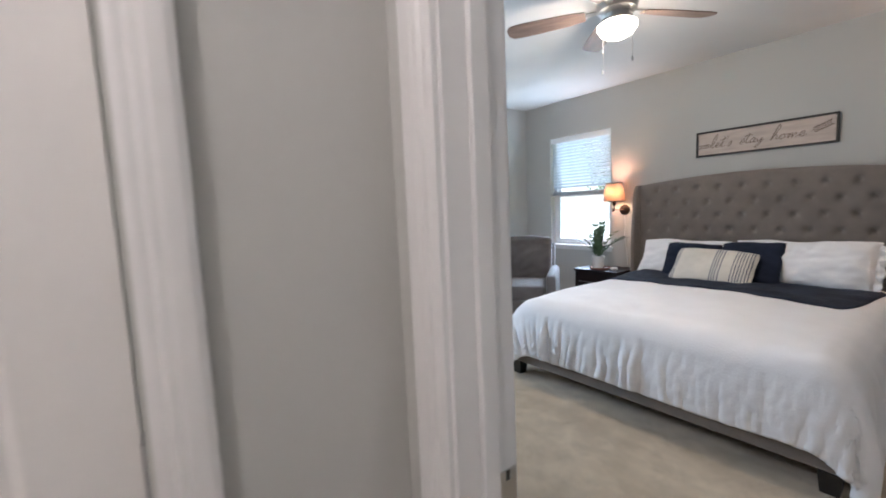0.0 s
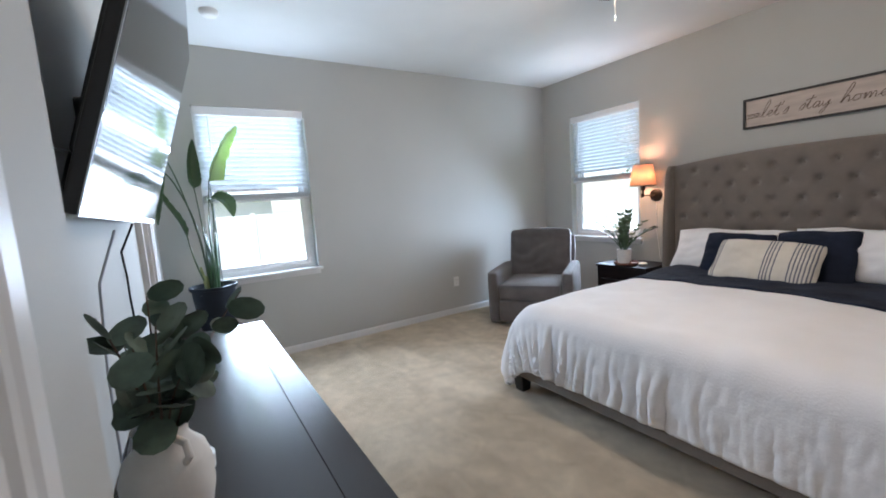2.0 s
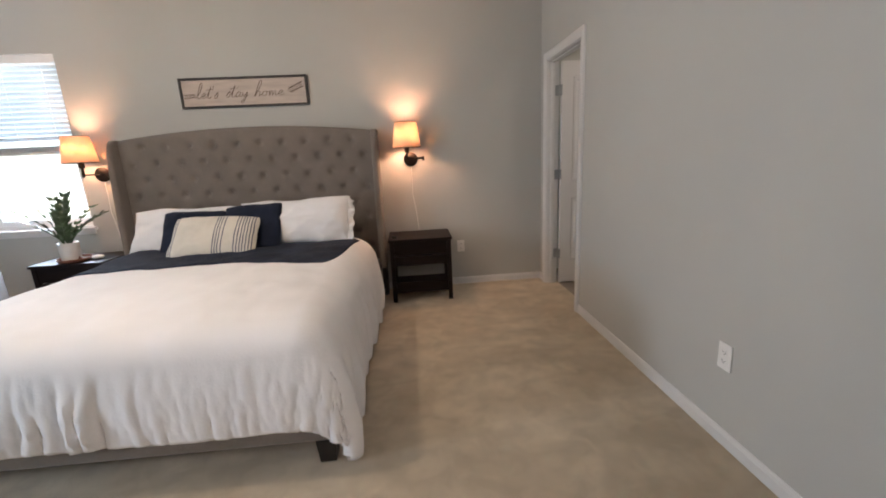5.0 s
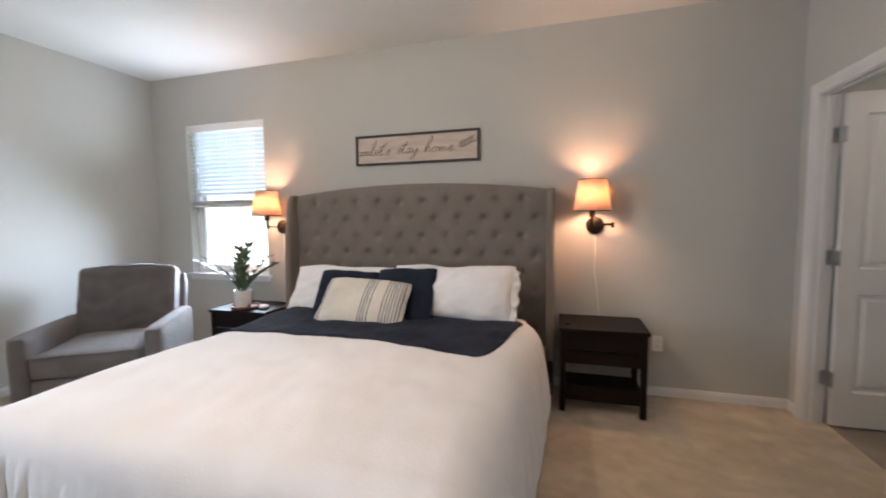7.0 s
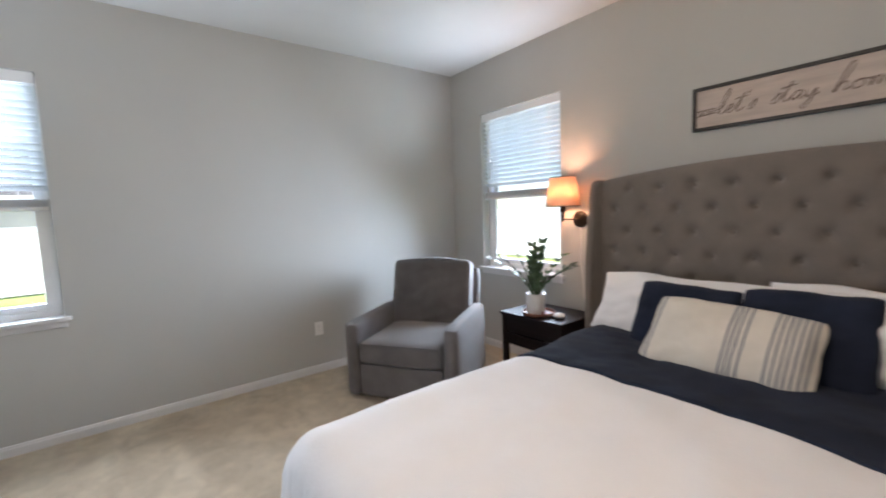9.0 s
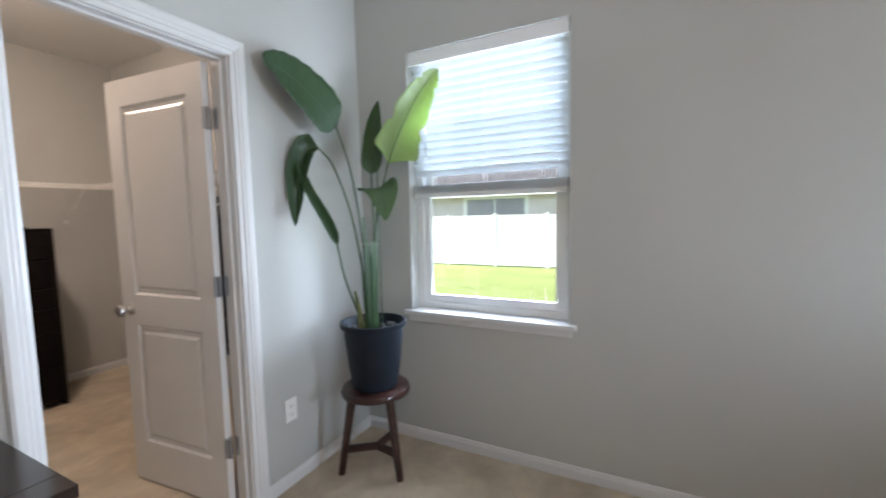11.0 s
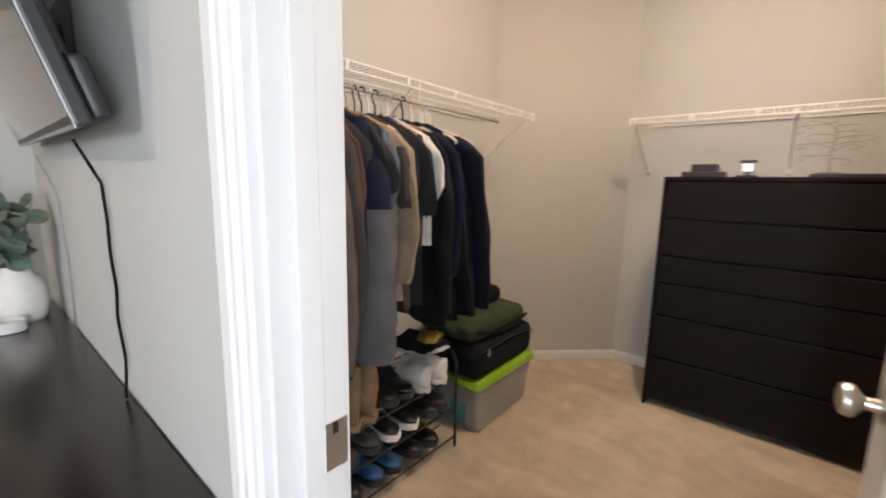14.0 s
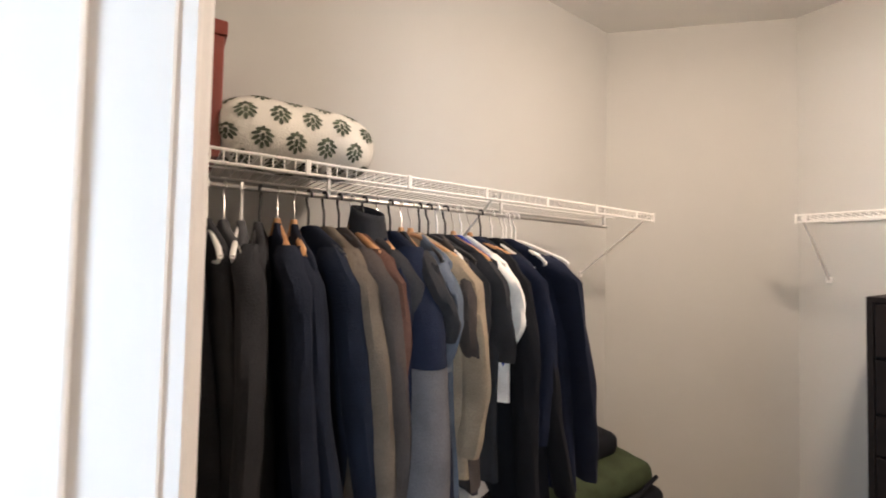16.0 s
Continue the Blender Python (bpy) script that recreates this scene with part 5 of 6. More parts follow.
# ---- bird of paradise on a stool ----
M_STOOL = material("dark_cherry_wood", (0.035, 0.013, 0.010), 0.3, var=0.25, scale=5, stretch=(1, 1, 6), coat=0.2)
stool = thing("plant_stool", pose(0.365, 0.345, 0), "dark round wooden stool under the plant", "stool")
part("seat", lathe([(0, 0.430), (0.165, 0.430), (0.178, 0.437), (0.180, 0.452), (0.172, 0.466), (0.155, 0.470), (0, 0.466)], 44), M_STOOL, stool, smooth=True)
feet = [(0.115, -0.155), (0.03, 0.155), (-0.17, 0.0)]
tops = [(x * 0.62, y * 0.62) for x, y in feet]
for (fx, fy), (tx, ty) in zip(feet, tops):
    part("leg", tube(bmesh.new(), [(fx, fy, 0.0), ((fx + tx) / 2, (fy + ty) / 2, 0.22), (tx, ty, 0.435)], 0.018, 12, 0.025), M_STOOL, stool, smooth=True)
mids = [(f[0] * 0.86, f[1] * 0.86) for f in feet]
for (ax, ay) in mids:
    part("stretcher", boxes((0, math.hypot(ax, ay), -0.011, 0.011, 0.115, 0.15), bevel=0.003), M_STOOL, stool).matrix_basis = pose(0, 0, 0, 0, 0, math.degrees(math.atan2(ay, ax)))

M_POT = material("blue_black_pot", (0.010, 0.015, 0.024), 0.55, spec=0.25, var=0.12, scale=10)
M_PEBBLE = material("grey_pebble", (0.065, 0.067, 0.072), 0.7, var=0.2, scale=20, rand=0.3)
# same foliage in three tones; the palest has window backlight in its colour
M_BIRD_BACKLIT = translucent("big_leaf", (0.42, 0.53, 0.23), 0.65, 0.38)
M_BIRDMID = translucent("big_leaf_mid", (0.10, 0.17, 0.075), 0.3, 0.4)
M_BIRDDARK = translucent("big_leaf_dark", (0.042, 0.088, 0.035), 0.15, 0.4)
M_STALK = material("leaf_stalk", (0.045, 0.08, 0.035), 0.5, var=0.2, scale=12)
M_SHEATH = material("stalk_sheath", (0.24, 0.27, 0.11), 0.6, var=0.2, scale=14)
bp = thing("bird_of_paradise", pose(0.365, 0.345, 0.468), "tall bird of paradise plant in dark pot", "plant")
part("pot", lathe([(0, 0), (0.108, 0), (0.116, 0.006), (0.132, 0.10), (0.150, 0.27), (0.152, 0.315), (0.168, 0.318), (0.170, 0.342), (0.160, 0.343), (0.148, 0.30), (0.14, 0.27), (0, 0.27)], 48), M_POT, bp, "dark blue-black plastic pot", smooth=True)
part("soil", lathe([(0, 0.285), (0.143, 0.282)], 24), M_SOIL, bp)
rng = random.Random(2)
pb = bmesh.new()
bmesh.ops.create_icosphere(pb, subdivisions=1, radius=1)
first = None
for k in range(42):
    a, r = rng.uniform(0, 6.28), 0.13 * math.sqrt(rng.uniform(0.08, 1))
    if first is None:
        ob = first = part("pebble", pb, M_PEBBLE, bp, smooth=True)
    else:
        ob = new("pebble", first.data)
        ob.parent = bp
    s = rng.uniform(0.014, 0.030)
    ob.matrix_basis = pose(r * math.cos(a), r * math.sin(a), 0.292, rng.uniform(0, 90), 0, rng.uniform(0, 180)) @ Matrix.Diagonal((s * 1.3, s, s * 0.7, 1))


def big_leaf(stalk, blade, width, face, mat, cup=0.25, seed=0, tear=0.0, pointed=False):
    """A stalk curve and a broad blade along its own rib curve; face: the way the upper side looks."""
    st = part("stalk", tube(bmesh.new(), curve_pts(stalk, 8), 0.0070, 8, 0.0042), M_STALK, bp, smooth=True)
    rib = curve_pts(blade, 8)
    n = len(rib)
    bm = bmesh.new()
    rows = []
    face = Vector(face).normalized()
    for i, p in enumerate(rib):
        f = i / (n - 1)
        d = (rib[min(i + 1, n - 1)] - rib[max(i - 1, 0)]).normalized()
        side = d.cross(face).normalized()
        up = side.cross(d)
        w = width * (max(0.02, math.sqrt(1 - (1 - f / 0.2) ** 2)) if f < 0.2 else max(0.02, math.cos((f - 0.2) / 0.8 * math.pi / 2)) ** 0.7) * (1 + 0.05 * noise.noise((f * 9, seed, 0)))
        if pointed:
            w = width * (max(0.05, f / 0.10) if f < 0.10 else max(0.01, 1 - (f - 0.10) / 0.90) ** 0.72) * (1 + 0.07 * noise.noise((f * 11, seed, 0)))
        row = []
        for k in range(-5, 6):
            s = k / 5
            ww = w * (1 - tear * 0.35 * max(0, noise.noise((f * 14, seed + 3.0, 0))) * abs(s))
            rip = 0.004 * math.sin(f * 60 + s * 2) * abs(s)
            row.append(bm.verts.new(p + side * ww * s * 0.5 + up * (cup * w * 0.5 * (abs(s) ** 1.5) + rip)))
        rows.append(row)
    for a, b in zip(rows, rows[1:]):
        for k in range(10):
            bm.faces.new((a[k], a[k + 1], b[k + 1], b[k]))
    lf = part("leaf", bm, mat, bp, "broad green paddle leaf", smooth=True)
    md = lf.modifiers.new("thickness", 'SOLIDIFY')
    md.thickness = 0.0012
    part("midrib", tube(bmesh.new(), [q for q in rib], 0.0035, 6, 0.0012), M_STALK, lf, smooth=True)


B0 = (0.0, -0.02, 0.28)
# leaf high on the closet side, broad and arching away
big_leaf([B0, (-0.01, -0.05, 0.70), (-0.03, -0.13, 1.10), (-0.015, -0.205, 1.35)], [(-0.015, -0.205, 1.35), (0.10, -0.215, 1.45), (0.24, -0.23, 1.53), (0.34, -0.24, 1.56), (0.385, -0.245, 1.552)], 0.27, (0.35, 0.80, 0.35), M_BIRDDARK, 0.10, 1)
# leaf against the window; its backlit brightness is put into the colour
big_leaf([(0.02, 0.0, 0.28), (0.0, 0.02, 0.70), (-0.04, 0.04, 0.95), (-0.085, 0.065, 1.15)], [(-0.085, 0.065, 1.15), (-0.11, 0.12, 1.30), (-0.14, 0.21, 1.47), (-0.16, 0.28, 1.56), (-0.17, 0.32, 1.60)], 0.26, (0.45, 0.75, -0.30), M_BIRD_BACKLIT, 0.40, 2, tear=1.2, pointed=True)
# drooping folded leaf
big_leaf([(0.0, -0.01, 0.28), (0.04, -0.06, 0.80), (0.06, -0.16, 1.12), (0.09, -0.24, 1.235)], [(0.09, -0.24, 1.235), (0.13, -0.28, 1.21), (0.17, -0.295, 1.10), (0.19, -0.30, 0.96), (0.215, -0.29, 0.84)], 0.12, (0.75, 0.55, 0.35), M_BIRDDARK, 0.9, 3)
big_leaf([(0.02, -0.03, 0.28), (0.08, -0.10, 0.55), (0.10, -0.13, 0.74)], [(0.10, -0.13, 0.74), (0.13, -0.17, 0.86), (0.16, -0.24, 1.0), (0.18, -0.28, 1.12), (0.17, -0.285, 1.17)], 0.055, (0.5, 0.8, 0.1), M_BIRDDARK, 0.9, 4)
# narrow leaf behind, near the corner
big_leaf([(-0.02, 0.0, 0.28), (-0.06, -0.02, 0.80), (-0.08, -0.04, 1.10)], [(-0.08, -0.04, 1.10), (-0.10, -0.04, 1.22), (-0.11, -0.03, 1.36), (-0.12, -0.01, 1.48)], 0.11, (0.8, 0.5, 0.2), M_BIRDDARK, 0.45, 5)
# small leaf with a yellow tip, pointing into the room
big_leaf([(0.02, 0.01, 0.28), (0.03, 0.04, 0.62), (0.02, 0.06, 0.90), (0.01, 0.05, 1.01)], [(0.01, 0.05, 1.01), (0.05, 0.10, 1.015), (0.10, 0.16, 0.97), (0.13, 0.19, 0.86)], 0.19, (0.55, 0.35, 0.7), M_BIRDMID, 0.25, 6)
for k, (x, y, h) in enumerate(((0.01, 0.03, 0.52), (-0.02, 0.015, 0.46), (0.03, -0.01, 0.42), (0.05, 0.02, 0.6), (0.0, -0.02, 0.36), (0.035, 0.035, 0.48), (-0.03, -0.005, 0.55))):
    bm = bmesh.new()
    rows = []
    for q in range(9):
        f = q / 8
        w = (0.010 if k % 2 else 0.0075) * math.sin(math.pi * (0.15 + 0.85 * f)) + 0.002
        c = Vector((x + 0.02 * f, y + 0.012 * f * (k - 3), 0.28 + h * f))
        rows.append([bm.verts.new(c + Vector((-w * 0.5, w, 0))), bm.verts.new(c + Vector((0.012, 0, 0))), bm.verts.new(c + Vector((w * 0.5, -w, 0)))])
    for a, b in zip(rows, rows[1:]):
        for q in range(2):
            bm.faces.new((a[q], a[q + 1], b[q + 1], b[q]))
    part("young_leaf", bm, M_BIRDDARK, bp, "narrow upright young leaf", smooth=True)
part("sheath", tube(bmesh.new(), [(0.045, -0.04, 0.27), (0.04, -0.055, 0.40), (0.05, -0.07, 0.50)], 0.018, 10, 0.007), M_SHEATH, bp, "pale yellow-green leaf sheath", smooth=True)
part("sheath", tube(bmesh.new(), [(0.0, -0.03, 0.27), (0.005, -0.04, 0.42)], 0.016, 10, 0.009), M_SHEATH, bp, "pale yellow-green leaf sheath", smooth=True)
ring = [(0.035 * math.cos(a) + 0.01, 0.055 * math.sin(a) + 0.01, 0.74) for a in (2 * math.pi * k / 20 for k in range(21))]
part("support_ring", tube(bmesh.new(), ring, 0.002, 6), M_NICKEL, bp, "thin wire plant support")
part("support_stake", tube(bmesh.new(), [(0.01, 0.065, 0.27), (0.01, 0.065, 1.12)], 0.003, 6), M_STALK, bp, "thin green plant stake")

# ceiling lamp in the closet
cl = thing("closet_ceiling_light", pose(1.29, -1.40, HC), "round flush ceiling light glowing warm white", "ceiling light")
part("rim", lathe([(0, 0), (0.15, 0), (0.155, -0.02), (0.145, -0.03), (0, -0.03)], 40), M_NICKEL, cl, smooth=True)
dm = part("dome", lathe([(0.145, -0.03), (0.13, -0.06), (0.09, -0.085), (0.04, -0.097), (0, -0.10)], 40), M_BOWL, cl, "glowing frosted glass dome", smooth=True)
dm.visible_shadow = False

# ---- closet ----
random.seed(12)
M_WIRE = material("white_wire", (0.80, 0.79, 0.76), 0.4, var=0.02)
M_WIREBLACK = material("black_wire", (0.016, 0.015, 0.015), 0.4, var=0.1)


def wire_shelf(m, length, depth, label, brackets):
    """x along the front lip, y from the lip back to the wall, z = 0 at the shelf's top."""
    sh = thing("wire_shelf", m, label, "shelf", group="wire closet shelves")
    part("front_rod", tube(bmesh.new(), [(0, 0, 0), (length, 0, 0)], 0.0038, 8), M_WIRE, sh)
    part("lip_rod", tube(bmesh.new(), [(0, 0, -0.030), (length, 0, -0.030)], 0.0038, 8), M_WIRE, sh)
    part("back_rod", tube(bmesh.new(), [(0, depth - 0.006, 0), (length, depth - 0.006, 0)], 0.0035, 8), M_WIRE, sh)
    part("middle_rod", tube(bmesh.new(), [(0, depth * 0.5, -0.004), (length, depth * 0.5, -0.004)], 0.0030, 8), M_WIRE, sh)
    first = None
    n = int(length / 0.0254)
    for k in range(n + 1):
        if first is None:
            first = ob = part("wire", tube(bmesh.new(), [(0, -0.001, -0.030), (0, -0.001, 0.003), (0, 0.004, 0.004), (0, depth - 0.004, 0.004)], 0.0016, 5), M_WIRE, sh)
        else:
            ob = new("wire", first.data)
            ob.parent = sh
        ob.location = (length * k / n, 0, 0)
    for x in (0.0, length):
        part("end_cap", boxes((x - 0.004, x + 0.004, -0.007, 0.007, -0.037, 0.006), bevel=0.002, seg=1), M_WIRE, sh, "white plastic end cap")
    k = 0.14
    while k < length:
        part("lip_clip", boxes((k - 0.007, k + 0.007, -0.006, 0.002, -0.034, 0.005), bevel=0.002, seg=1), M_WIRE, sh)
        k += 0.285
    for x in brackets:
        br = part("support_bracket", tube(bmesh.new(), [(x, 0.004, -0.012), (x, depth - 0.012, -0.285)], 0.005, 8), M_WIRE, sh, "diagonal white support rod")
        part("foot", boxes((x - 0.012, x + 0.012, depth - 0.014, depth - 0.001, -0.302, -0.272), bevel=0.003), M_WIRE, br)
    return sh


ELX = 2.29
east = wire_shelf(pose(ELX, -1.93, 1.650, 0, 0, 90) @ Matrix.Diagonal((1, -1, 1, 1)), 1.80, CLX - ELX, "white ventilated wire shelf over hanging clothes", (0.03, 0.95))
part("hang_rod", tube(bmesh.new(), [(0.30, 0.035, -0.075), (1.79, 0.035, -0.075)], 0.006, 12), M_NICKEL, east, "slim chrome hanging rod", smooth=True)
for x in (0.32, 0.9, 1.5):
    part("rod_hook", boxes((x - 0.004, x + 0.004, 0.030, 0.040, -0.075, 0.0)), M_WIRE, east)
wire_shelf(pose(0.02, -2.39, 1.650) @ Matrix.Diagonal((1, -1, 1, 1)), 1.88, 0.405, "white ventilated wire shelf above the chest", (1.86, 1.13, 0.4))
RODX, RODZ = ELX + 0.035, 1.575
NECK = RODZ - 0.028                 # where the hangers' necks and the collars sit


def cloth(name, color, rough=0.9, **kw):
    return material(name, color, rough, var=0.10, scale=10, bump=0.35, bump_scale=260, fine=0.25, spec=0.15, sheen=0.0, **kw)


CLOTH = {
    "charcoal": cloth("charcoal_cloth", (0.026, 0.027, 0.031)),
    "grey": cloth("grey_cloth", (0.075, 0.077, 0.085)),
    "slate": cloth("slate_cloth", (0.011, 0.015, 0.027)),
    "navy": cloth("navy_cloth", (0.010, 0.014, 0.030)),
    "black": cloth("black_cloth", (0.008, 0.009, 0.012)),
    "taupe": cloth("taupe_cloth", (0.115, 0.095, 0.075)),
    "umber": cloth("umber_cloth", (0.060, 0.050, 0.046)),
    "rust": cloth("rust_cloth", (0.085, 0.045, 0.034)),
    "tan": cloth("tan_cloth", (0.30, 0.235, 0.165)),
    "bluegrey": cloth("bluegrey_cloth", (0.10, 0.12, 0.155)),
    "royal": cloth("royal_blue_cloth", (0.018, 0.045, 0.28)),
    "white": cloth("white_cloth", (0.72, 0.71, 0.68)),
    "midgrey": cloth("midgrey_cloth", (0.095, 0.095, 0.105)),
}
M_HANGERS = {"black": M_BLACKPLASTIC, "white": M_PLASTIC, "wood": material("hanger_wood", (0.42, 0.22, 0.10), 0.5, var=0.15, scale=8, stretch=(1, 6, 6)), "chrome": M_NICKEL}


def hanger(y, kind, turn, w=0.20):
    hg = thing("clothes_hanger", pose(RODX, y, RODZ, 0, 0, turn), {"black": "black plastic hanger on the closet rod", "white": "white plastic hanger on the closet rod", "wood": "wooden hanger with metal hook on the rod", "chrome": "slim chrome wire hanger on the rod"}[kind], "hanger", group="hangers on the closet rod")
    pts = [(0.016 * math.sin(t), 0, 0.014 * math.cos(t) - 0.003) for t in (-1.9 + 0.38 * k for k in range(10))]
    pts = [(x, 0, z + 0.0) for x, _, z in pts] + [(0.010, 0, -0.026), (0.0, 0, -0.042), (0.0, 0, -0.088)]
    part("hook", tube(bmesh.new(), pts, 0.0034 if kind in ("black", "white") else 0.0020, 7), M_HANGERS[kind] if kind != "wood" else M_NICKEL, hg, smooth=True)
    bar = [(-w, 0, -0.135), (-w * 0.9, 0, -0.120), (-w * 0.45, 0, -0.085), (-0.03, 0, -0.062), (0, 0, -0.058), (0.03, 0, -0.062), (w * 0.45, 0, -0.085), (w * 0.9, 0, -0.120), (w, 0, -0.135)]
    bar = [(x, y, z - 0.028) for x, y, z in bar]
    r = {"black": 0.0055, "white": 0.0055, "wood": 0.0085, "chrome": 0.002}[kind]
    bm = tube(bmesh.new(), bar, r, 8)
    if kind != "wood":
        tube(bm, [(-w, 0, -0.163), (-w * 0.9, 0, -0.173), (w * 0.9, 0, -0.173), (w, 0, -0.163)], r * 0.7, 6)
    if kind == "wood":
        tube(bm, [(0, 0, -0.108), (0, 0, -0.086), (0, 0, -0.066)], 0.016, 10, 0.008)
    part("shoulder_bar", bm, M_HANGERS[kind], hg, smooth=True)


def loft(rings):
    bm = bmesh.new()
    vr = [[bm.verts.new(p) for p in r] for r in rings]
    n = len(vr[0])
    for a, b in zip(vr, vr[1:]):
        for k in range(n):
            bm.faces.new((a[k], a[(k + 1) % n], b[(k + 1) % n], b[k]))
    bm.faces.new(vr[0]), bm.faces.new(vr[-1][::-1])
    return bm


def garment(y, kind, col, bottom, label, sleeve=None, sleeve_col=None, turn=0.0, thick=0.028, half=0.235, seed=0, collar=False, category="clothing"):
    """A garment hung on the rod: broad across x, thin along y."""
    rng = random.Random(seed)
    half *= rng.uniform(0.90, 1.08)
    shift, deep = rng.uniform(-0.03, 0.015), rng.uniform(0.7, 1.5)
    lean = rng.uniform(-0.085, -0.045) - max(0.0, -y - 0.88) * 0.6
    g = thing("hanging_" + kind, pose(RODX, y, NECK, 0, 0, turn), label, category, group="clothes on the closet rod")
    z0, z1 = -0.052, bottom - NECK
    rings = []
    n = 36
    for q in range(26):
        f = (q / 25) ** 1.35
        z = z0 + (z1 - z0) * f
        drop = z0 - z
        w = min(half, 0.040 + drop * 2.2) if drop < 0.14 else half * (1 + 0.05 * math.sin(drop * 4 + seed)) * (1 - 0.10 * min(1, drop / 0.5))
        t = thick * (0.6 + 0.9 * min(1, drop / 0.12)) * (1 + 0.25 * min(1, drop / 0.6))
        ring = []
        for k in range(n):
            a = 2 * math.pi * k / n
            cx, cy = math.cos(a), math.sin(a)
            x = w * math.copysign(abs(cx) ** 0.7, cx)
            ease = min(1, drop / 0.35)
            fold = deep * (0.010 * math.sin(x * 31 + seed * 1.7 + drop * 2.4 + 2 * noise.noise((drop * 2, seed, 4.0))) * ease + 0.005 * math.sin(x * 67 + seed + drop * 3) * ease + 0.014 * noise.noise((x * 6, drop * 2.6, seed * 3.3))) + lean * drop
            x *= 1 + 0.08 * ease * noise.noise((drop * 1.4, seed * 2.1, 5.0 + cx))
            ring.append((x + shift * ease + 0.006 * noise.noise((drop * 5, cy * 2, seed)), t * math.copysign(abs(cy) ** 0.8, cy) + fold, z + 0.010 * noise.noise((x * 6, seed, 1)) * f))
        rings.append(ring)
    part("body", loft(rings), CLOTH[col], g, smooth=True)
    if sleeve:
        zl = sleeve - NECK
        for s in (-1, 1):
            rr = []
            for q in range(24):
                f = q / 23
                if f < 0.12:
                    c = Vector((s * (half - 0.085 + 0.55 * f), 0, -0.108 - 0.55 * f))
                else:
                    c = Vector((s * (half - 0.02 + 0.04 * math.sin(f * 2.6) - 0.02 * f), 0.030 * math.sin(f * 3.4 + seed) * f + lean * 1.3 * f * abs(zl), -0.18 + (zl + 0.18) * (f - 0.12) / 0.88))
                rx, ry = 0.055 * (1.0 - 0.28 * f) * (0.7 if q == 0 else 1), (thick + 0.015) * (1 - 0.25 * f) * (0.6 if q == 0 else 1)
                ring = []
                for k in range(14):
                    a = 2 * math.pi * k / 14
                    wv = 1 + 0.22 * noise.noise((math.cos(a) * 1.3 + seed, math.sin(a) * 1.3, f * 4)) + 0.10 * noise.noise((math.cos(a) * 2.5 + seed, math.sin(a) * 2.5, f * 8))
                    ring.append((c.x + rx * math.cos(a) * wv, c.y + ry * math.sin(a) * wv, c.z))
                rr.append(ring)
            part("sleeve", loft(rr), CLOTH[sleeve_col or col], g, smooth=True)
    if collar:
        bm = bmesh.new()
        rows = []
        for q in range(6):
            f = q / 5
            rows.append([bm.verts.new(((0.062 + 0.02 * f) * math.cos(a) - 0.02, (0.040 + 0.01 * f) * math.sin(a), -0.075 + 0.075 * (1 - f) + 0.02 * math.cos(a))) for a in (2 * math.pi * k / 18 for k in range(18))])
        for a, b in zip(rows, rows[1:]):
            for k in range(18):
                bm.faces.new((a[k], a[(k + 1) % 18], b[(k + 1) % 18], b[k]))
        c = part("collar", bm, CLOTH[col], g, "turned-up dark collar", smooth=True)
        md = c.modifiers.new("thickness", 'SOLIDIFY')
        md.thickness = 0.006
    return g


# y, kind, colour, hem, sleeve end, sleeve colour, hanger
RACK = [
    (-0.135, "trousers", "charcoal", 0.70, None, None, "chrome"),
    (-0.175, "trousers", "charcoal", 0.68, None, None, "white"),
    (-0.215, "trousers", "grey", 0.66, None, None, "chrome"),
    (-0.255, "trousers", "grey", 0.68, None, None, "white"),
    (-0.300, "shirt", "charcoal", 0.72, 0.80, None, "black"),
    (-0.345, "shirt", "navy", 0.66, 0.70, "slate", "wood"),
    (-0.390, "shirt", "slate", 0.64, 0.66, None, "wood"),
    (-0.430, "jacket", "slate", 0.66, 0.64, None, "black"),
    (-0.475, "jacket", "taupe", 0.68, 0.66, None, "black"),
    (-0.520, "shirt", "umber", 0.70, 0.72, None, "black"),
    (-0.560, "shirt", "rust", 0.80, 1.02, None, "wood"),
    (-0.600, "jacket", "charcoal", 0.70, 0.74, None, "black"),
    (-0.645, "shirt", "navy", 0.70, 0.70, None, "wood"),
    (-0.690, "jacket", "navy", 0.72, 0.68, None, "black"),
    (-0.730, "shirt", "charcoal", 0.98, 1.22, None, "wood"),
    (-0.765, "shirt", "tan", 0.84, 0.91, None, "wood"),
    (-0.800, "tee", "bluegrey", 0.76, 1.14, None, "black"),
    (-0.835, "tee", "charcoal", 0.78, 1.15, None, "black"),
    (-0.870, "tee", "umber", 0.80, 1.14, None, "white"),
    (-0.905, "tee", "charcoal", 0.80, 1.14, None, "black"),
    (-0.940, "tee", "royal", 1.06, 1.13, None, "wood"),
    (-0.975, "tee", "white", 1.03, 1.18, None, "white"),
    (-1.015, "shirt", "navy", 0.80, 0.90, None, "wood"),
    (-1.065, "jacket", "black", 0.70, 0.76, None, "black"),
    (-1.120, "jacket", "black", 0.70, 0.72, None, "white"),
    (-1.175, "jacket", "navy", 0.68, 0.70, None, "white"),
]
WORDS = {"charcoal": "charcoal", "grey": "grey", "slate": "slate blue", "navy": "navy blue", "black": "black", "taupe": "taupe", "umber": "brown-grey", "rust": "rust brown", "tan": "tan", "bluegrey": "blue-grey", "royal": "royal blue", "white": "white"}
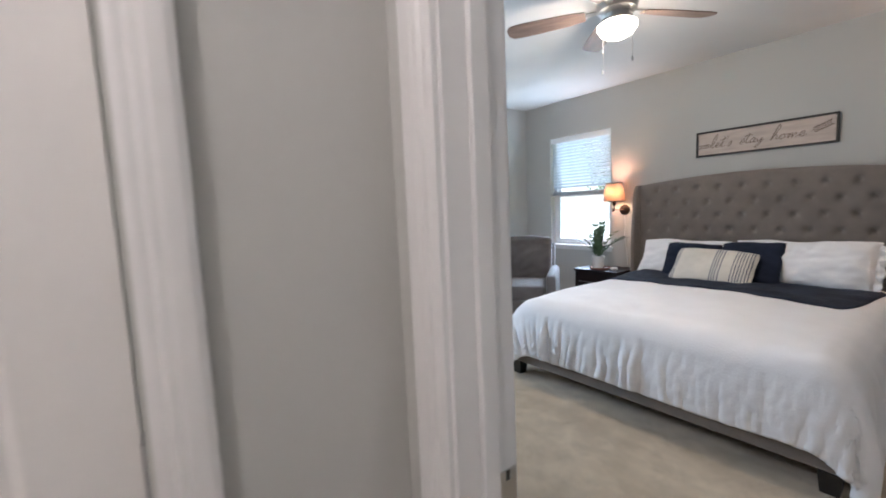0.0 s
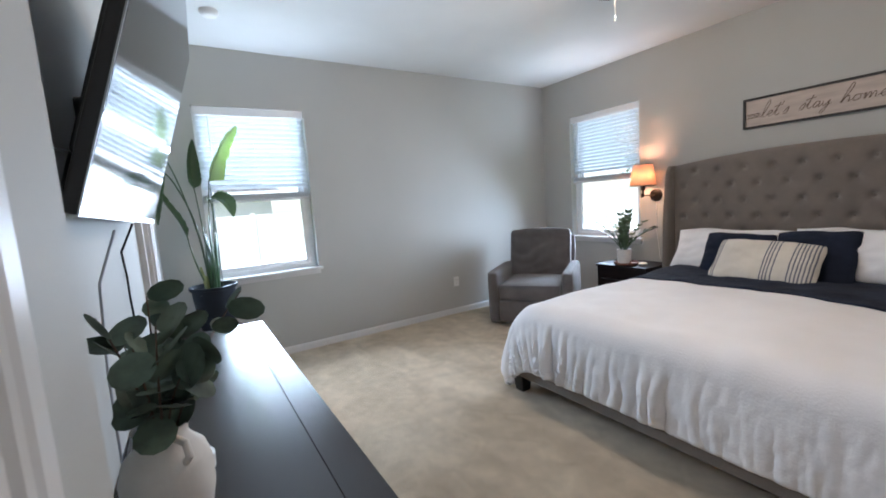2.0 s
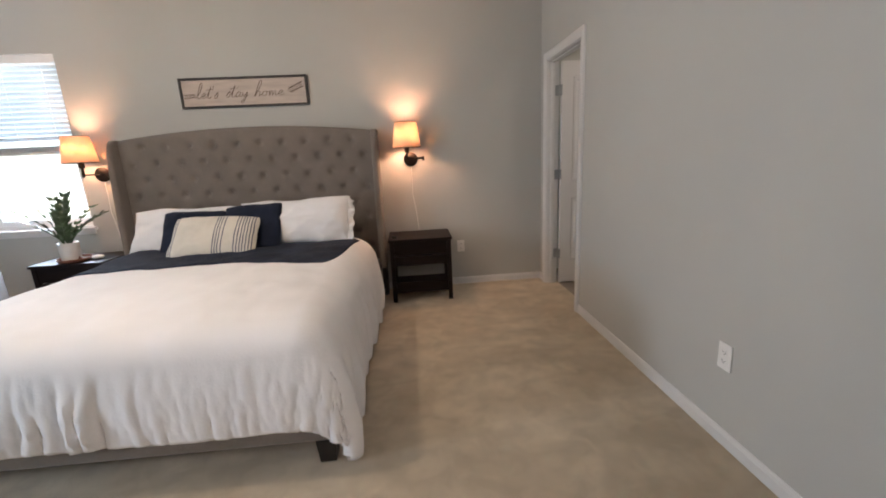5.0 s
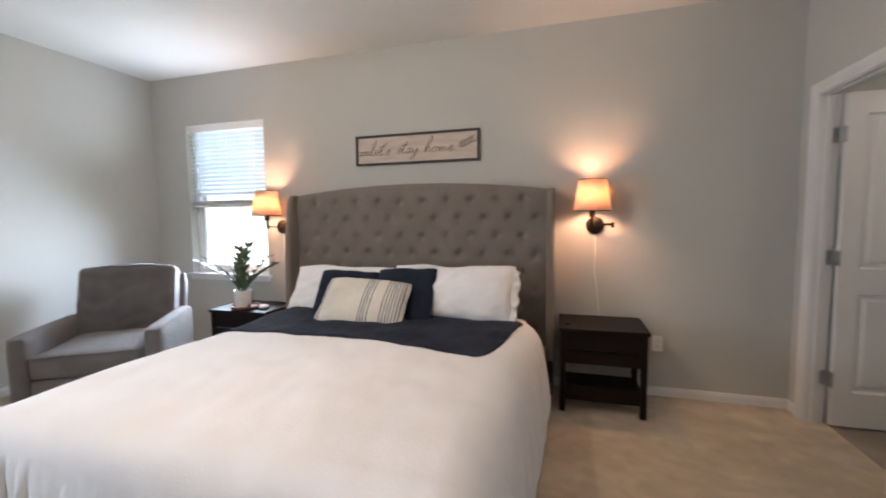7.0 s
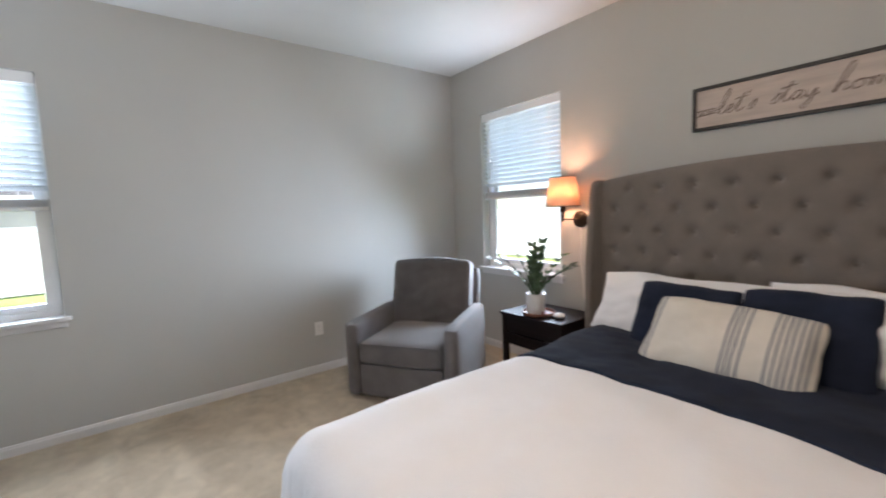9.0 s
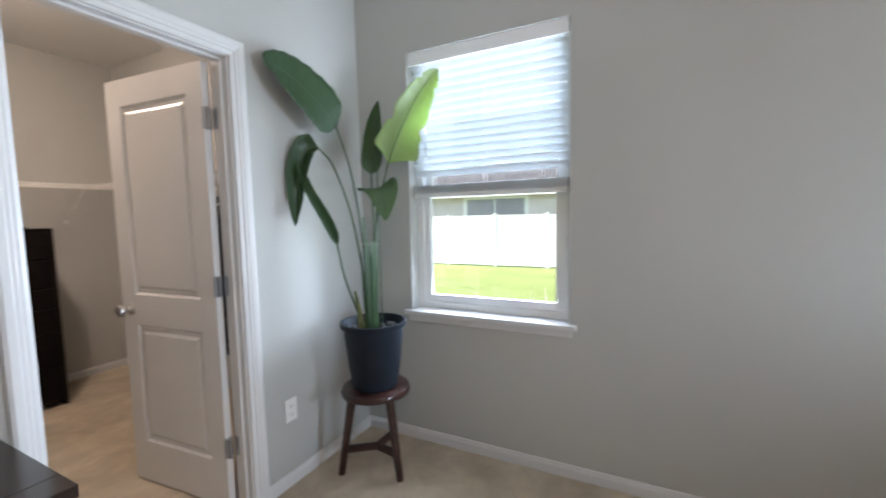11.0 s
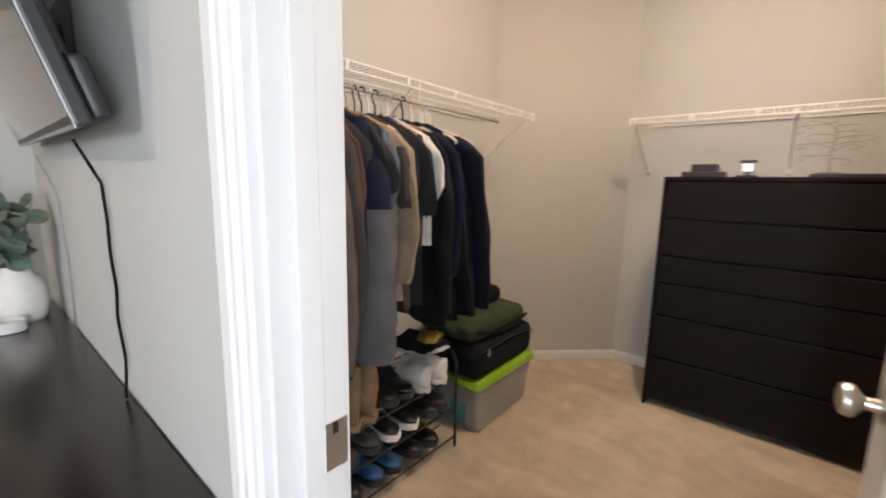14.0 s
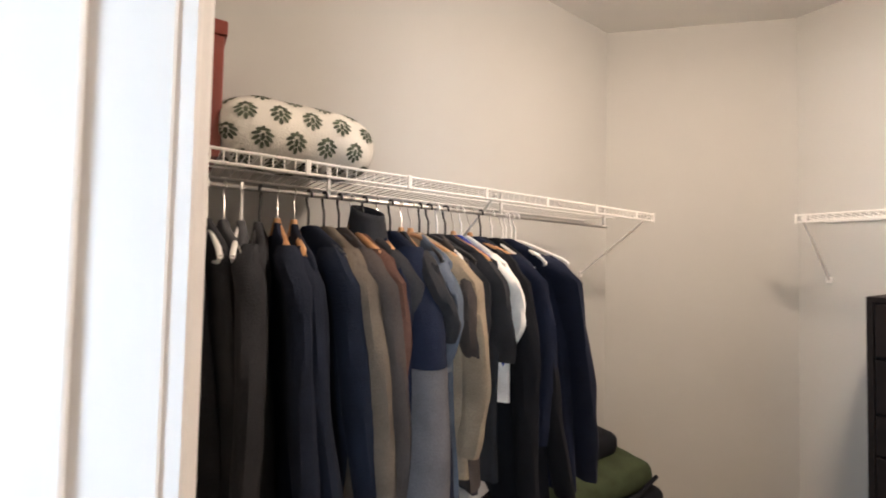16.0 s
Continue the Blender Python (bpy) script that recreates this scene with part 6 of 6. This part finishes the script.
for k, (y, kind, col, hem, sl, sc, hg) in enumerate(RACK):
    y *= 0.885
    turn = random.uniform(-15, 13)
    hanger(y, hg, turn)
    lab = f"{WORDS[col]} {kind} hanging on the closet rod"
    garment(y, kind, col, hem, lab, sl, sc, turn, thick=0.015 if kind != "jacket" else 0.022, half=0.17 if kind == "trousers" else (0.205 if kind == "tee" else 0.225), seed=k + 1, collar=(k == 11))
for y in (-1.055, -1.08, -1.10):
    hanger(y, "white" if y > -1.25 else "black", random.uniform(-14, 14))
# grey lower block of the two-tone jacket sleeve
tw = thing("hanging_sweatshirt", pose(RODX, -0.585, NECK, 0, 0, 0), "navy sweatshirt with a grey lower panel", "clothing", group="clothes on the closet rod")
rings = []
for q in range(10):
    f = q / 9
    z = 1.175 - NECK - 0.475 * f
    cx, rx, ry = -0.235 - 0.012 * math.sin(f * 3), 0.070 + 0.012 * f, 0.052 + 0.006 * f
    rings.append([(cx + rx * math.cos(a) * (1 + 0.06 * noise.noise((math.cos(a), f * 4, 2))), ry * math.sin(a), z) for a in (2 * math.pi * k / 18 for k in range(18))])
part("panel", loft(rings), CLOTH["midgrey"], tw, "grey fleece panel", smooth=True)
rings = []
for q in range(8):
    f = q / 7
    rings.append([((-0.15 - 0.085 * min(1, f * 1.6)) + (0.05 + 0.02 * f) * math.cos(a), (0.035 + 0.015 * f) * math.sin(a), -0.10 + (1.176 - NECK + 0.10) * f) for a in (2 * math.pi * k / 18 for k in range(18))])
part("upper", loft(rings), CLOTH["navy"], tw, smooth=True)

# clothes hanging on the other side of the closet, seen past the door's hinges
for k, (y, col) in enumerate(((-0.30, "black"), (-0.36, "charcoal"), (-0.42, "black"), (-0.48, "navy"), (-0.54, "charcoal"), (-0.60, "black"), (-0.66, "white"), (-0.72, "black"), (-0.78, "charcoal"), (-0.84, "black"), (-0.90, "navy"), (-0.96, "charcoal"), (-1.02, "black"), (-1.08, "black"), (-1.14, "charcoal"))):
    g = garment(0, "shirt", col, 0.55, f"{WORDS[col]} shirt hanging behind the closet door", 0.7, None, 0, seed=40 + k)
    g.location = (0.34, y, NECK)
wr = wire_shelf(pose(0.38, -0.12, 1.650, 0, 0, -90) @ Matrix.Diagonal((1, -1, 1, 1)), 2.2, 0.37, "white ventilated wire shelf behind the door", (0.8,))
part("hang_rod", tube(bmesh.new(), [(0.01, 0.04, -0.075), (1.6, 0.04, -0.075)], 0.008, 12), M_NICKEL, wr, "slim chrome hanging rod", smooth=True)

# printed bolster on the shelf
M_BOLSTER = material("bolster_cotton", (0.70, 0.68, 0.62), 0.9, var=0.05, scale=8, bump=0.25, bump_scale=220)
M_PRINT = material("green_print", (0.075, 0.090, 0.060), 0.9, var=0.2, scale=30)
bol = thing("bolster_pillow", pose(2.455, -0.382, 1.742), "white bolster pillow with green leaf print", "pillow")


def bol_surface(u, a, lift=0.0):
    """u: -1 to 1 along y; a: angle round the roll."""
    r = 0.096 * (1 - abs(u) ** 5) ** 0.45 * (1 + 0.05 * noise.noise((u * 3, a, 0)))
    return Vector(((r + lift) * 1.15 * math.cos(a), u * 0.215, (r + lift) * math.sin(a)))


rows = []
bm = bmesh.new()
for q in range(33):
    u = -0.998 + 1.996 * q / 32
    rows.append([bm.verts.new(bol_surface(u, 2 * math.pi * k / 40)) for k in range(40)])
for a, b in zip(rows, rows[1:]):
    for k in range(40):
        bm.faces.new((a[k], a[(k + 1) % 40], b[(k + 1) % 40], b[k]))
bm.faces.new(rows[0]), bm.faces.new(rows[-1][::-1])
cov = part("cover", bm, M_BOLSTER, bol, "white printed cotton cover", smooth=True)
# palmette print: how far up, how far out, tilt and half length of each leaflet
PALMETTE = ((0.019, 0.0, 0.0, 0.009), (0.013, 0.0085, 0.5, 0.009), (0.003, 0.0125, 0.8, 0.010), (-0.008, 0.0125, 1.1, 0.010), (0.0, 0.0, 0.0, 0.010), (-0.020, 0.0, 0.0, 0.006), (-0.017, 0.007, 1.4, 0.007))
for r in range(9):
    for c in range(5):
        a0 = 2 * math.pi * r / 9
        u0 = -0.78 + 0.37 * c + (0.185 if r % 2 else 0)
        if abs(u0) > 0.9:
            continue
        lf = bmesh.new()
        for up, out, ang, ln in PALMETTE:
            for sd in ((-1, 1) if out else (1,)):
                pts = []
                for t in range(8):
                    th = 2 * math.pi * t / 8
                    e0, e1 = ln * math.cos(th), 0.0042 * math.sin(th)
                    mu = up + e0 * math.cos(ang) - e1 * math.sin(ang)
                    mo = sd * (out + e0 * math.sin(ang) + e1 * math.cos(ang))
                    pts.append(lf.verts.new(bol_surface(max(-0.97, min(0.97, u0 + mo * 1.25 / 0.215)), a0 + mu * 1.25 / 0.110, 0.0012)))
                lf.faces.new(pts)
        part("leaf_print", lf, M_PRINT, cov)
M_REDBOX = material("red_brown_box", (0.17, 0.032, 0.02), 0.5, var=0.15, scale=6)
rb = thing("storage_box", pose(2.52, -0.165, 1.655), "reddish brown lidded box on the wire shelf", "box")
part("box", boxes((-0.12, 0.12, -0.02, 0.02, 0, 0.30), bevel=0.003), M_REDBOX, rb)
part("lid", boxes((-0.127, 0.127, -0.026, 0.026, 0.30, 0.335), bevel=0.003), M_REDBOX, rb)

# ---- shoe rack and shoes ----
rack = thing("shoe_rack", pose(2.23, -0.54, 0), "black metal three-tier shoe rack under the clothes", "shoe rack")
RL, RDp = 0.665, 0.30
for y in (0, -RL):
    bm = tube(bmesh.new(), [(0, y, 0), (0, y, 0.42), (0.02, y, 0.47), (0.05, y, 0.485), (RDp - 0.05, y, 0.485), (RDp - 0.02, y, 0.47), (RDp, y, 0.42), (RDp, y, 0)], 0.007, 8)
    part("side_frame", bm, M_WIREBLACK, rack, smooth=True)
SHZ = (0.055, 0.205, 0.36)
for z in SHZ:
    for x in (0.0, RDp * 0.33, RDp * 0.66, RDp):
        part("shelf_bar", tube(bmesh.new(), [(x, 0, z + 0.03 * x / RDp), (x, -RL, z + 0.03 * x / RDp)], 0.005, 7), M_WIREBLACK, rack)


def shoe(m, mat, sole, label, high=0.0, toe=1.0):
    """A shoe with its toe towards -x, heel at x = 0.13."""
    s = thing("shoe", m, label, "shoe", group="shoes on the rack")
    rings, srings = [], []
    for q in range(15):
        f = q / 14
        x = -0.14 + 0.28 * f
        w = 0.048 * (1 - abs(2 * f - 1) ** 3.4) ** 0.5 * (0.92 + 0.12 * math.sin(f * 5.5 + 2.2)) + 0.002
        top = 0.050 + (0.060 + high) * max(0, min(1, (f - 0.38) / 0.30)) ** 1.2 + 0.012 * (f > 0.9)
        if f < 0.1:
            top = 0.035 + 0.15 * f
        ring = []
        for k in range(12):
            a = 2 * math.pi * k / 12
            cz = math.sin(a)
            ring.append((x, w * math.cos(a) * (1 if cz < 0 else 1 - 0.35 * cz * max(0, f - 0.3)), 0.022 + (top - 0.022) * 0.5 * (1 + cz)))
        rings.append(ring)
        sw = w * 1.08
        srings.append([(x * 1.02, sw * cx, z) for cx, z in ((-0.95, 0), (-1, 0.012), (-1, 0.026), (1, 0.026), (1, 0.012), (0.95, 0))])
    part("upper", loft(rings), mat, s, smooth=True)
    part("sole", loft(srings), sole, s, smooth=True)
    bm = bmesh.new()
    for q in range(4):
        x = -0.045 + 0.024 * q
        z = 0.070 + 0.020 * q + high * 0.25 * q
        tube(bm, [(x, -0.022, z - 0.004), (x - 0.006, 0, z + 0.006), (x, 0.022, z - 0.004)], 0.0028, 6)
    part("laces", bm, sole if mat is not M_TANBOOT else M_TANBOOT, s)
    return s


M_SHOEBLACK = material("black_shoe_leather", (0.014, 0.013, 0.013), 0.35, var=0.15)
M_SHOEWHITE = material("white_shoe_leather", (0.74, 0.73, 0.71), 0.45, var=0.03)
M_TANBOOT = material("tan_boot_suede", (0.23, 0.145, 0.075), 0.9, var=0.15, scale=9, bump=0.2, bump_scale=150)
M_SHOEGREY = material("grey_shoe_mesh", (0.045, 0.043, 0.043), 0.8, var=0.2, scale=12, bump=0.3, bump_scale=300)
M_SHOEBLUE = material("blue_shoe_mesh", (0.018, 0.085, 0.22), 0.7, var=0.15, scale=12, bump=0.3, bump_scale=300)
M_DARKSOLE = material("dark_rubber", (0.03, 0.028, 0.026), 0.8, var=0.1)
ROWS = [
    (0.375, ((-0.07, M_TANBOOT, M_TANBOOT, "tan suede ankle boot on the shoe rack", 0.13), (-0.165, M_TANBOOT, M_TANBOOT, "tan suede ankle boot on the shoe rack", 0.13), (-0.275, M_SHOEBLACK, M_DARKSOLE, "black leather shoe on the rack", 0.02), (-0.365, M_SHOEBLACK, M_DARKSOLE, "black leather shoe on the rack", 0.02), (-0.47, M_SHOEWHITE, M_SHOEWHITE, "white leather sneaker on the shoe rack", 0.0), (-0.57, M_SHOEWHITE, M_SHOEWHITE, "white leather sneaker on the shoe rack", 0.0))),
    (0.222, ((-0.07, M_SHOEGREY, M_DARKSOLE, "dark grey sneaker on the shoe rack", 0.0), (-0.17, M_SHOEGREY, M_DARKSOLE, "dark grey sneaker on the shoe rack", 0.0), (-0.29, M_SHOEBLACK, M_SHOEWHITE, "black sneaker with a white sole", 0.0), (-0.395, M_SHOEBLACK, M_SHOEWHITE, "black sneaker with a white sole", 0.0), (-0.50, M_SHOEBLACK, M_SHOEGREY, "black sneaker with a grey sole", 0.0), (-0.59, M_SHOEGREY, M_DARKSOLE, "dark grey sneaker on the shoe rack", 0.0))),
    (0.072, ((-0.08, M_SHOEBLACK, M_DARKSOLE, "black shoe on the lowest rack tier", 0.0), (-0.19, M_SHOEBLUE, M_SHOEBLACK, "blue running shoe on the lowest tier", 0.0), (-0.29, M_SHOEBLUE, M_SHOEBLACK, "blue running shoe on the lowest tier", 0.0), (-0.42, M_SHOEBLACK, M_DARKSOLE, "black shoe on the lowest rack tier", 0.02), (-0.53, M_SHOEBLACK, M_DARKSOLE, "black shoe on the lowest rack tier", 0.02))),
]
for z, row in ROWS:
    for y, mat, sole, lab, high in row:
        shoe(pose(2.36, -0.54 + y, z - 0.006, 0, 4, random.uniform(-6, 6) + (180 if mat in (M_SHOEWHITE, M_TANBOOT) else 0)), mat, sole, lab, high)
bn = thing("folded_bandana", pose(2.34, -1.055, 0.545), "patterned black and white folded cloth", "cloth")
part("fold", pillow_mesh(0.26, 0.20, 0.05, seed=3, n=14), CLOTH["black"], bn, smooth=True).matrix_basis = pose(0, 0, 0, 90)
part("edge", pillow_mesh(0.27, 0.21, 0.022, seed=5, n=14), CLOTH["white"], bn, "white cloth layer", smooth=True).matrix_basis = pose(0.0, 0.0, -0.016, 90)
part("yellow_fold", pillow_mesh(0.13, 0.12, 0.04, seed=6, n=12), material("mustard_cloth", (0.32, 0.20, 0.03), 0.9, var=0.15), bn, "mustard yellow fold", smooth=True).matrix_basis = pose(-0.03, -0.03, 0.022, 90, 0, 20)

# ---- bin, bags ----
M_BIN = material("grey_translucent_bin", (0.33, 0.34, 0.35), 0.35, var=0.06, scale=5)
M_LIME = material("lime_lid", (0.24, 0.44, 0.03), 0.4, var=0.05)
M_TEAL = material("teal_cloth", (0.10, 0.30, 0.31), 0.8, var=0.2, scale=6)
bn = thing("storage_bin", pose(2.385, -1.60, 0), "grey plastic storage bin with lime lid", "storage bin")


def tub(w0, d0, w1, d1, z0, z1):
    bm = bmesh.new()
    rings = []
    for w, d, z in ((w0 - 0.02, d0 - 0.02, z0), (w0, d0, z0 + 0.01), (w1, d1, z1)):
        ring = []
        for sx, sy in ((1, 1), (-1, 1), (-1, -1), (1, -1)):
            base = math.atan2(sy, sx)
            for q in range(5):
                a = base - math.pi / 4 + math.pi / 8 * q
                ring.append((sx * (w / 2 - 0.03) + 0.03 * math.cos(a), sy * (d / 2 - 0.03) + 0.03 * math.sin(a), z))
        rings.append([bm.verts.new(p) for p in ring])
    for a, b in zip(rings, rings[1:]):
        for k in range(20):
            bm.faces.new((a[k], a[(k + 1) % 20], b[(k + 1) % 20], b[k]))
    bm.faces.new(rings[0][::-1]), bm.faces.new(rings[-1])
    return bm


part("tub", tub(0.36, 0.50, 0.40, 0.55, 0.0, 0.245), M_BIN, bn, smooth=True)
part("lid", tub(0.43, 0.585, 0.425, 0.575, 0.246, 0.285), M_LIME, bn, "lime green plastic lid", smooth=True)
part("folded_cloth", boxes((-0.12, 0.12, 0.262, 0.2705, 0.03, 0.15), bevel=0.003), M_TEAL, bn, "teal cloth showing through the wall")
bag = thing("black_duffel_bag", pose(2.395, -1.60, 0.286), "black soft bag lying on the bin", "bag")
part("body", soft_box(-0.20, 0.20, -0.29, 0.29, 0.0, 0.19, 0.05, sag=0.012, seed=4, cuts=12, crease=0.012), CLOTH["black"], bag, smooth=True)
part("zipper", tube(bmesh.new(), [(-0.203, 0.25, 0.15), (-0.207, 0.0, 0.165), (-0.203, -0.25, 0.15)], 0.004, 6), M_BLACKPLASTIC, bag)
for y in (0.19, -0.24):
    part("buckle", boxes((-0.216, -0.208, y - 0.010, y + 0.010, 0.12, 0.155), bevel=0.003), M_NICKEL, bag, "small metal buckle")
M_OLIVE = cloth("olive_canvas", (0.040, 0.052, 0.027))
bag2 = thing("olive_bag", pose(2.41, -1.57, 0.476), "olive green canvas bag on top", "bag")
part("body", soft_box(-0.19, 0.19, -0.28, 0.25, 0.0, 0.105, 0.045, sag=0.02, seed=9, cuts=14, crease=0.02), M_OLIVE, bag2, smooth=True)
part("strap", tube(bmesh.new(), [(-0.196, -0.26, 0.05), (-0.205, -0.1, 0.02), (-0.204, 0.1, 0.03), (-0.196, 0.22, 0.06)], 0.008, 6), CLOTH["black"], bag2, "black webbing strap")
solid("black_pouch", soft_box(-0.12, 0.12, -0.12, 0.12, 0.0, 0.10, 0.04, sag=0.01, seed=2), CLOTH["black"], "small black pouch on the green bag", "pouch", smooth=True, m=pose(2.45, -1.63, 0.588))
hm = thing("laundry_box", pose(2.42, -0.33, 0), "black fabric storage box below the clothes", "box")
part("box", soft_box(-0.19, 0.19, -0.18, 0.18, 0.0, 0.40, 0.015, seed=6), CLOTH["black"], hm, smooth=True)
part("handle", boxes((-0.199, -0.192, -0.06, 0.06, 0.27, 0.29), bevel=0.002), CLOTH["charcoal"], hm)

# ---- chest of drawers ----
ch = thing("chest_of_drawers", pose(0.694, -2.79, 0), "tall black-brown chest with six flush drawers", "chest of drawers")
CWd, CDp, CHt = 0.966, 0.53, 1.315
part("carcass", boxes((0, 0.018, 0, CDp, 0, CHt - 0.02), (CWd - 0.018, CWd, 0, CDp, 0, CHt - 0.02), (0.018, CWd - 0.018, 0, CDp - 0.03, 0.03, CHt - 0.02)), M_BLACKBROWN, ch)
part("top", boxes((0, CWd, 0, CDp, CHt - 0.0195, CHt), bevel=0.0015, seg=1), M_BLACKBROWN, ch)
cuts = [0.035, 0.298, 0.548, 0.735, 0.885, 1.09, 1.292]
for a, b in zip(cuts, cuts[1:]):
    part("drawer_front", boxes((0.021, CWd - 0.021, CDp - 0.029, CDp - 0.002, a + 0.005, b - 0.005), bevel=0.002, seg=1), M_BLACKBROWN, ch, "flush handleless drawer front")
solid("black_case", boxes((-0.10, 0.10, -0.06, 0.06, 0, 0.03), (-0.06, 0.06, -0.05, 0.05, 0.03, 0.07), bevel=0.006), M_BLACKPLASTIC, "black case lying on the chest", "case", m=pose(1.50, -2.43, CHt))
wb = thing("watch_stand", pose(1.31, -2.42, CHt), "small dark watch stand on the chest", "watch stand")
part("base", boxes((-0.045, 0.045, -0.035, 0.035, 0, 0.012), (-0.006, 0.006, -0.006, 0.006, 0.012, 0.05), bevel=0.002), M_BLACKPLASTIC, wb)
part("watch", boxes((-0.028, 0.028, -0.015, 0.015, 0.025, 0.075), bevel=0.006), M_NICKEL, wb, "silver watch")
part("cap", boxes((-0.034, 0.034, -0.02, 0.02, 0.0755, 0.088), bevel=0.003), M_BLACKPLASTIC, wb)
solid("flat_tray", boxes((-0.13, 0.13, -0.08, 0.08, 0, 0.018), bevel=0.004), M_BLACKPLASTIC, "flat black tray on the chest", "tray", m=pose(0.94, -2.42, CHt))
# small wire stand with scrolled branches, on the tray
M_WIREGREY = material("pewter_wire", (0.27, 0.25, 0.23), 0.5, metal=0.4, var=0.1)
js = thing("jewelry_stand", pose(1.0, -2.47, CHt + 0.018), "grey wire jewelry stand with scrolled branches", "jewelry stand")
part("base", lathe([(0, 0), (0.05, 0), (0.052, 0.004), (0.04, 0.009), (0, 0.010)], 28), M_WIREGREY, js, smooth=True)
part("stem", tube(bmesh.new(), curve_pts([(0, 0, 0.008), (0.004, 0, 0.09), (-0.004, 0, 0.17), (0.0, 0, 0.255)], 6), 0.0042, 8, 0.003), M_WIREGREY, js, smooth=True)
rng = random.Random(31)
for k in range(12):
    side = 1 if k % 2 else -1
    z0 = 0.075 + 0.015 * k
    reach, rise, curl = rng.uniform(0.05, 0.125), rng.uniform(-0.01, 0.045), rng.uniform(0.014, 0.024)
    pts = [Vector((0, 0, z0)), Vector((side * reach * 0.5, 0.006, z0 + rise * 0.8))]
    cx, cz = side * reach, z0 + rise - curl
    for q in range(9):
        a = math.pi / 2 - 0.62 * q
        rr = curl * (1 - 0.075 * q)
        pts.append(Vector((cx + side * rr * math.cos(a), 0.01 * math.sin(k), cz + rr * math.sin(a))))
    part("branch", tube(bmesh.new(), curve_pts(pts, 3), 0.0026, 6, 0.0018), M_WIREGREY, js, smooth=True)
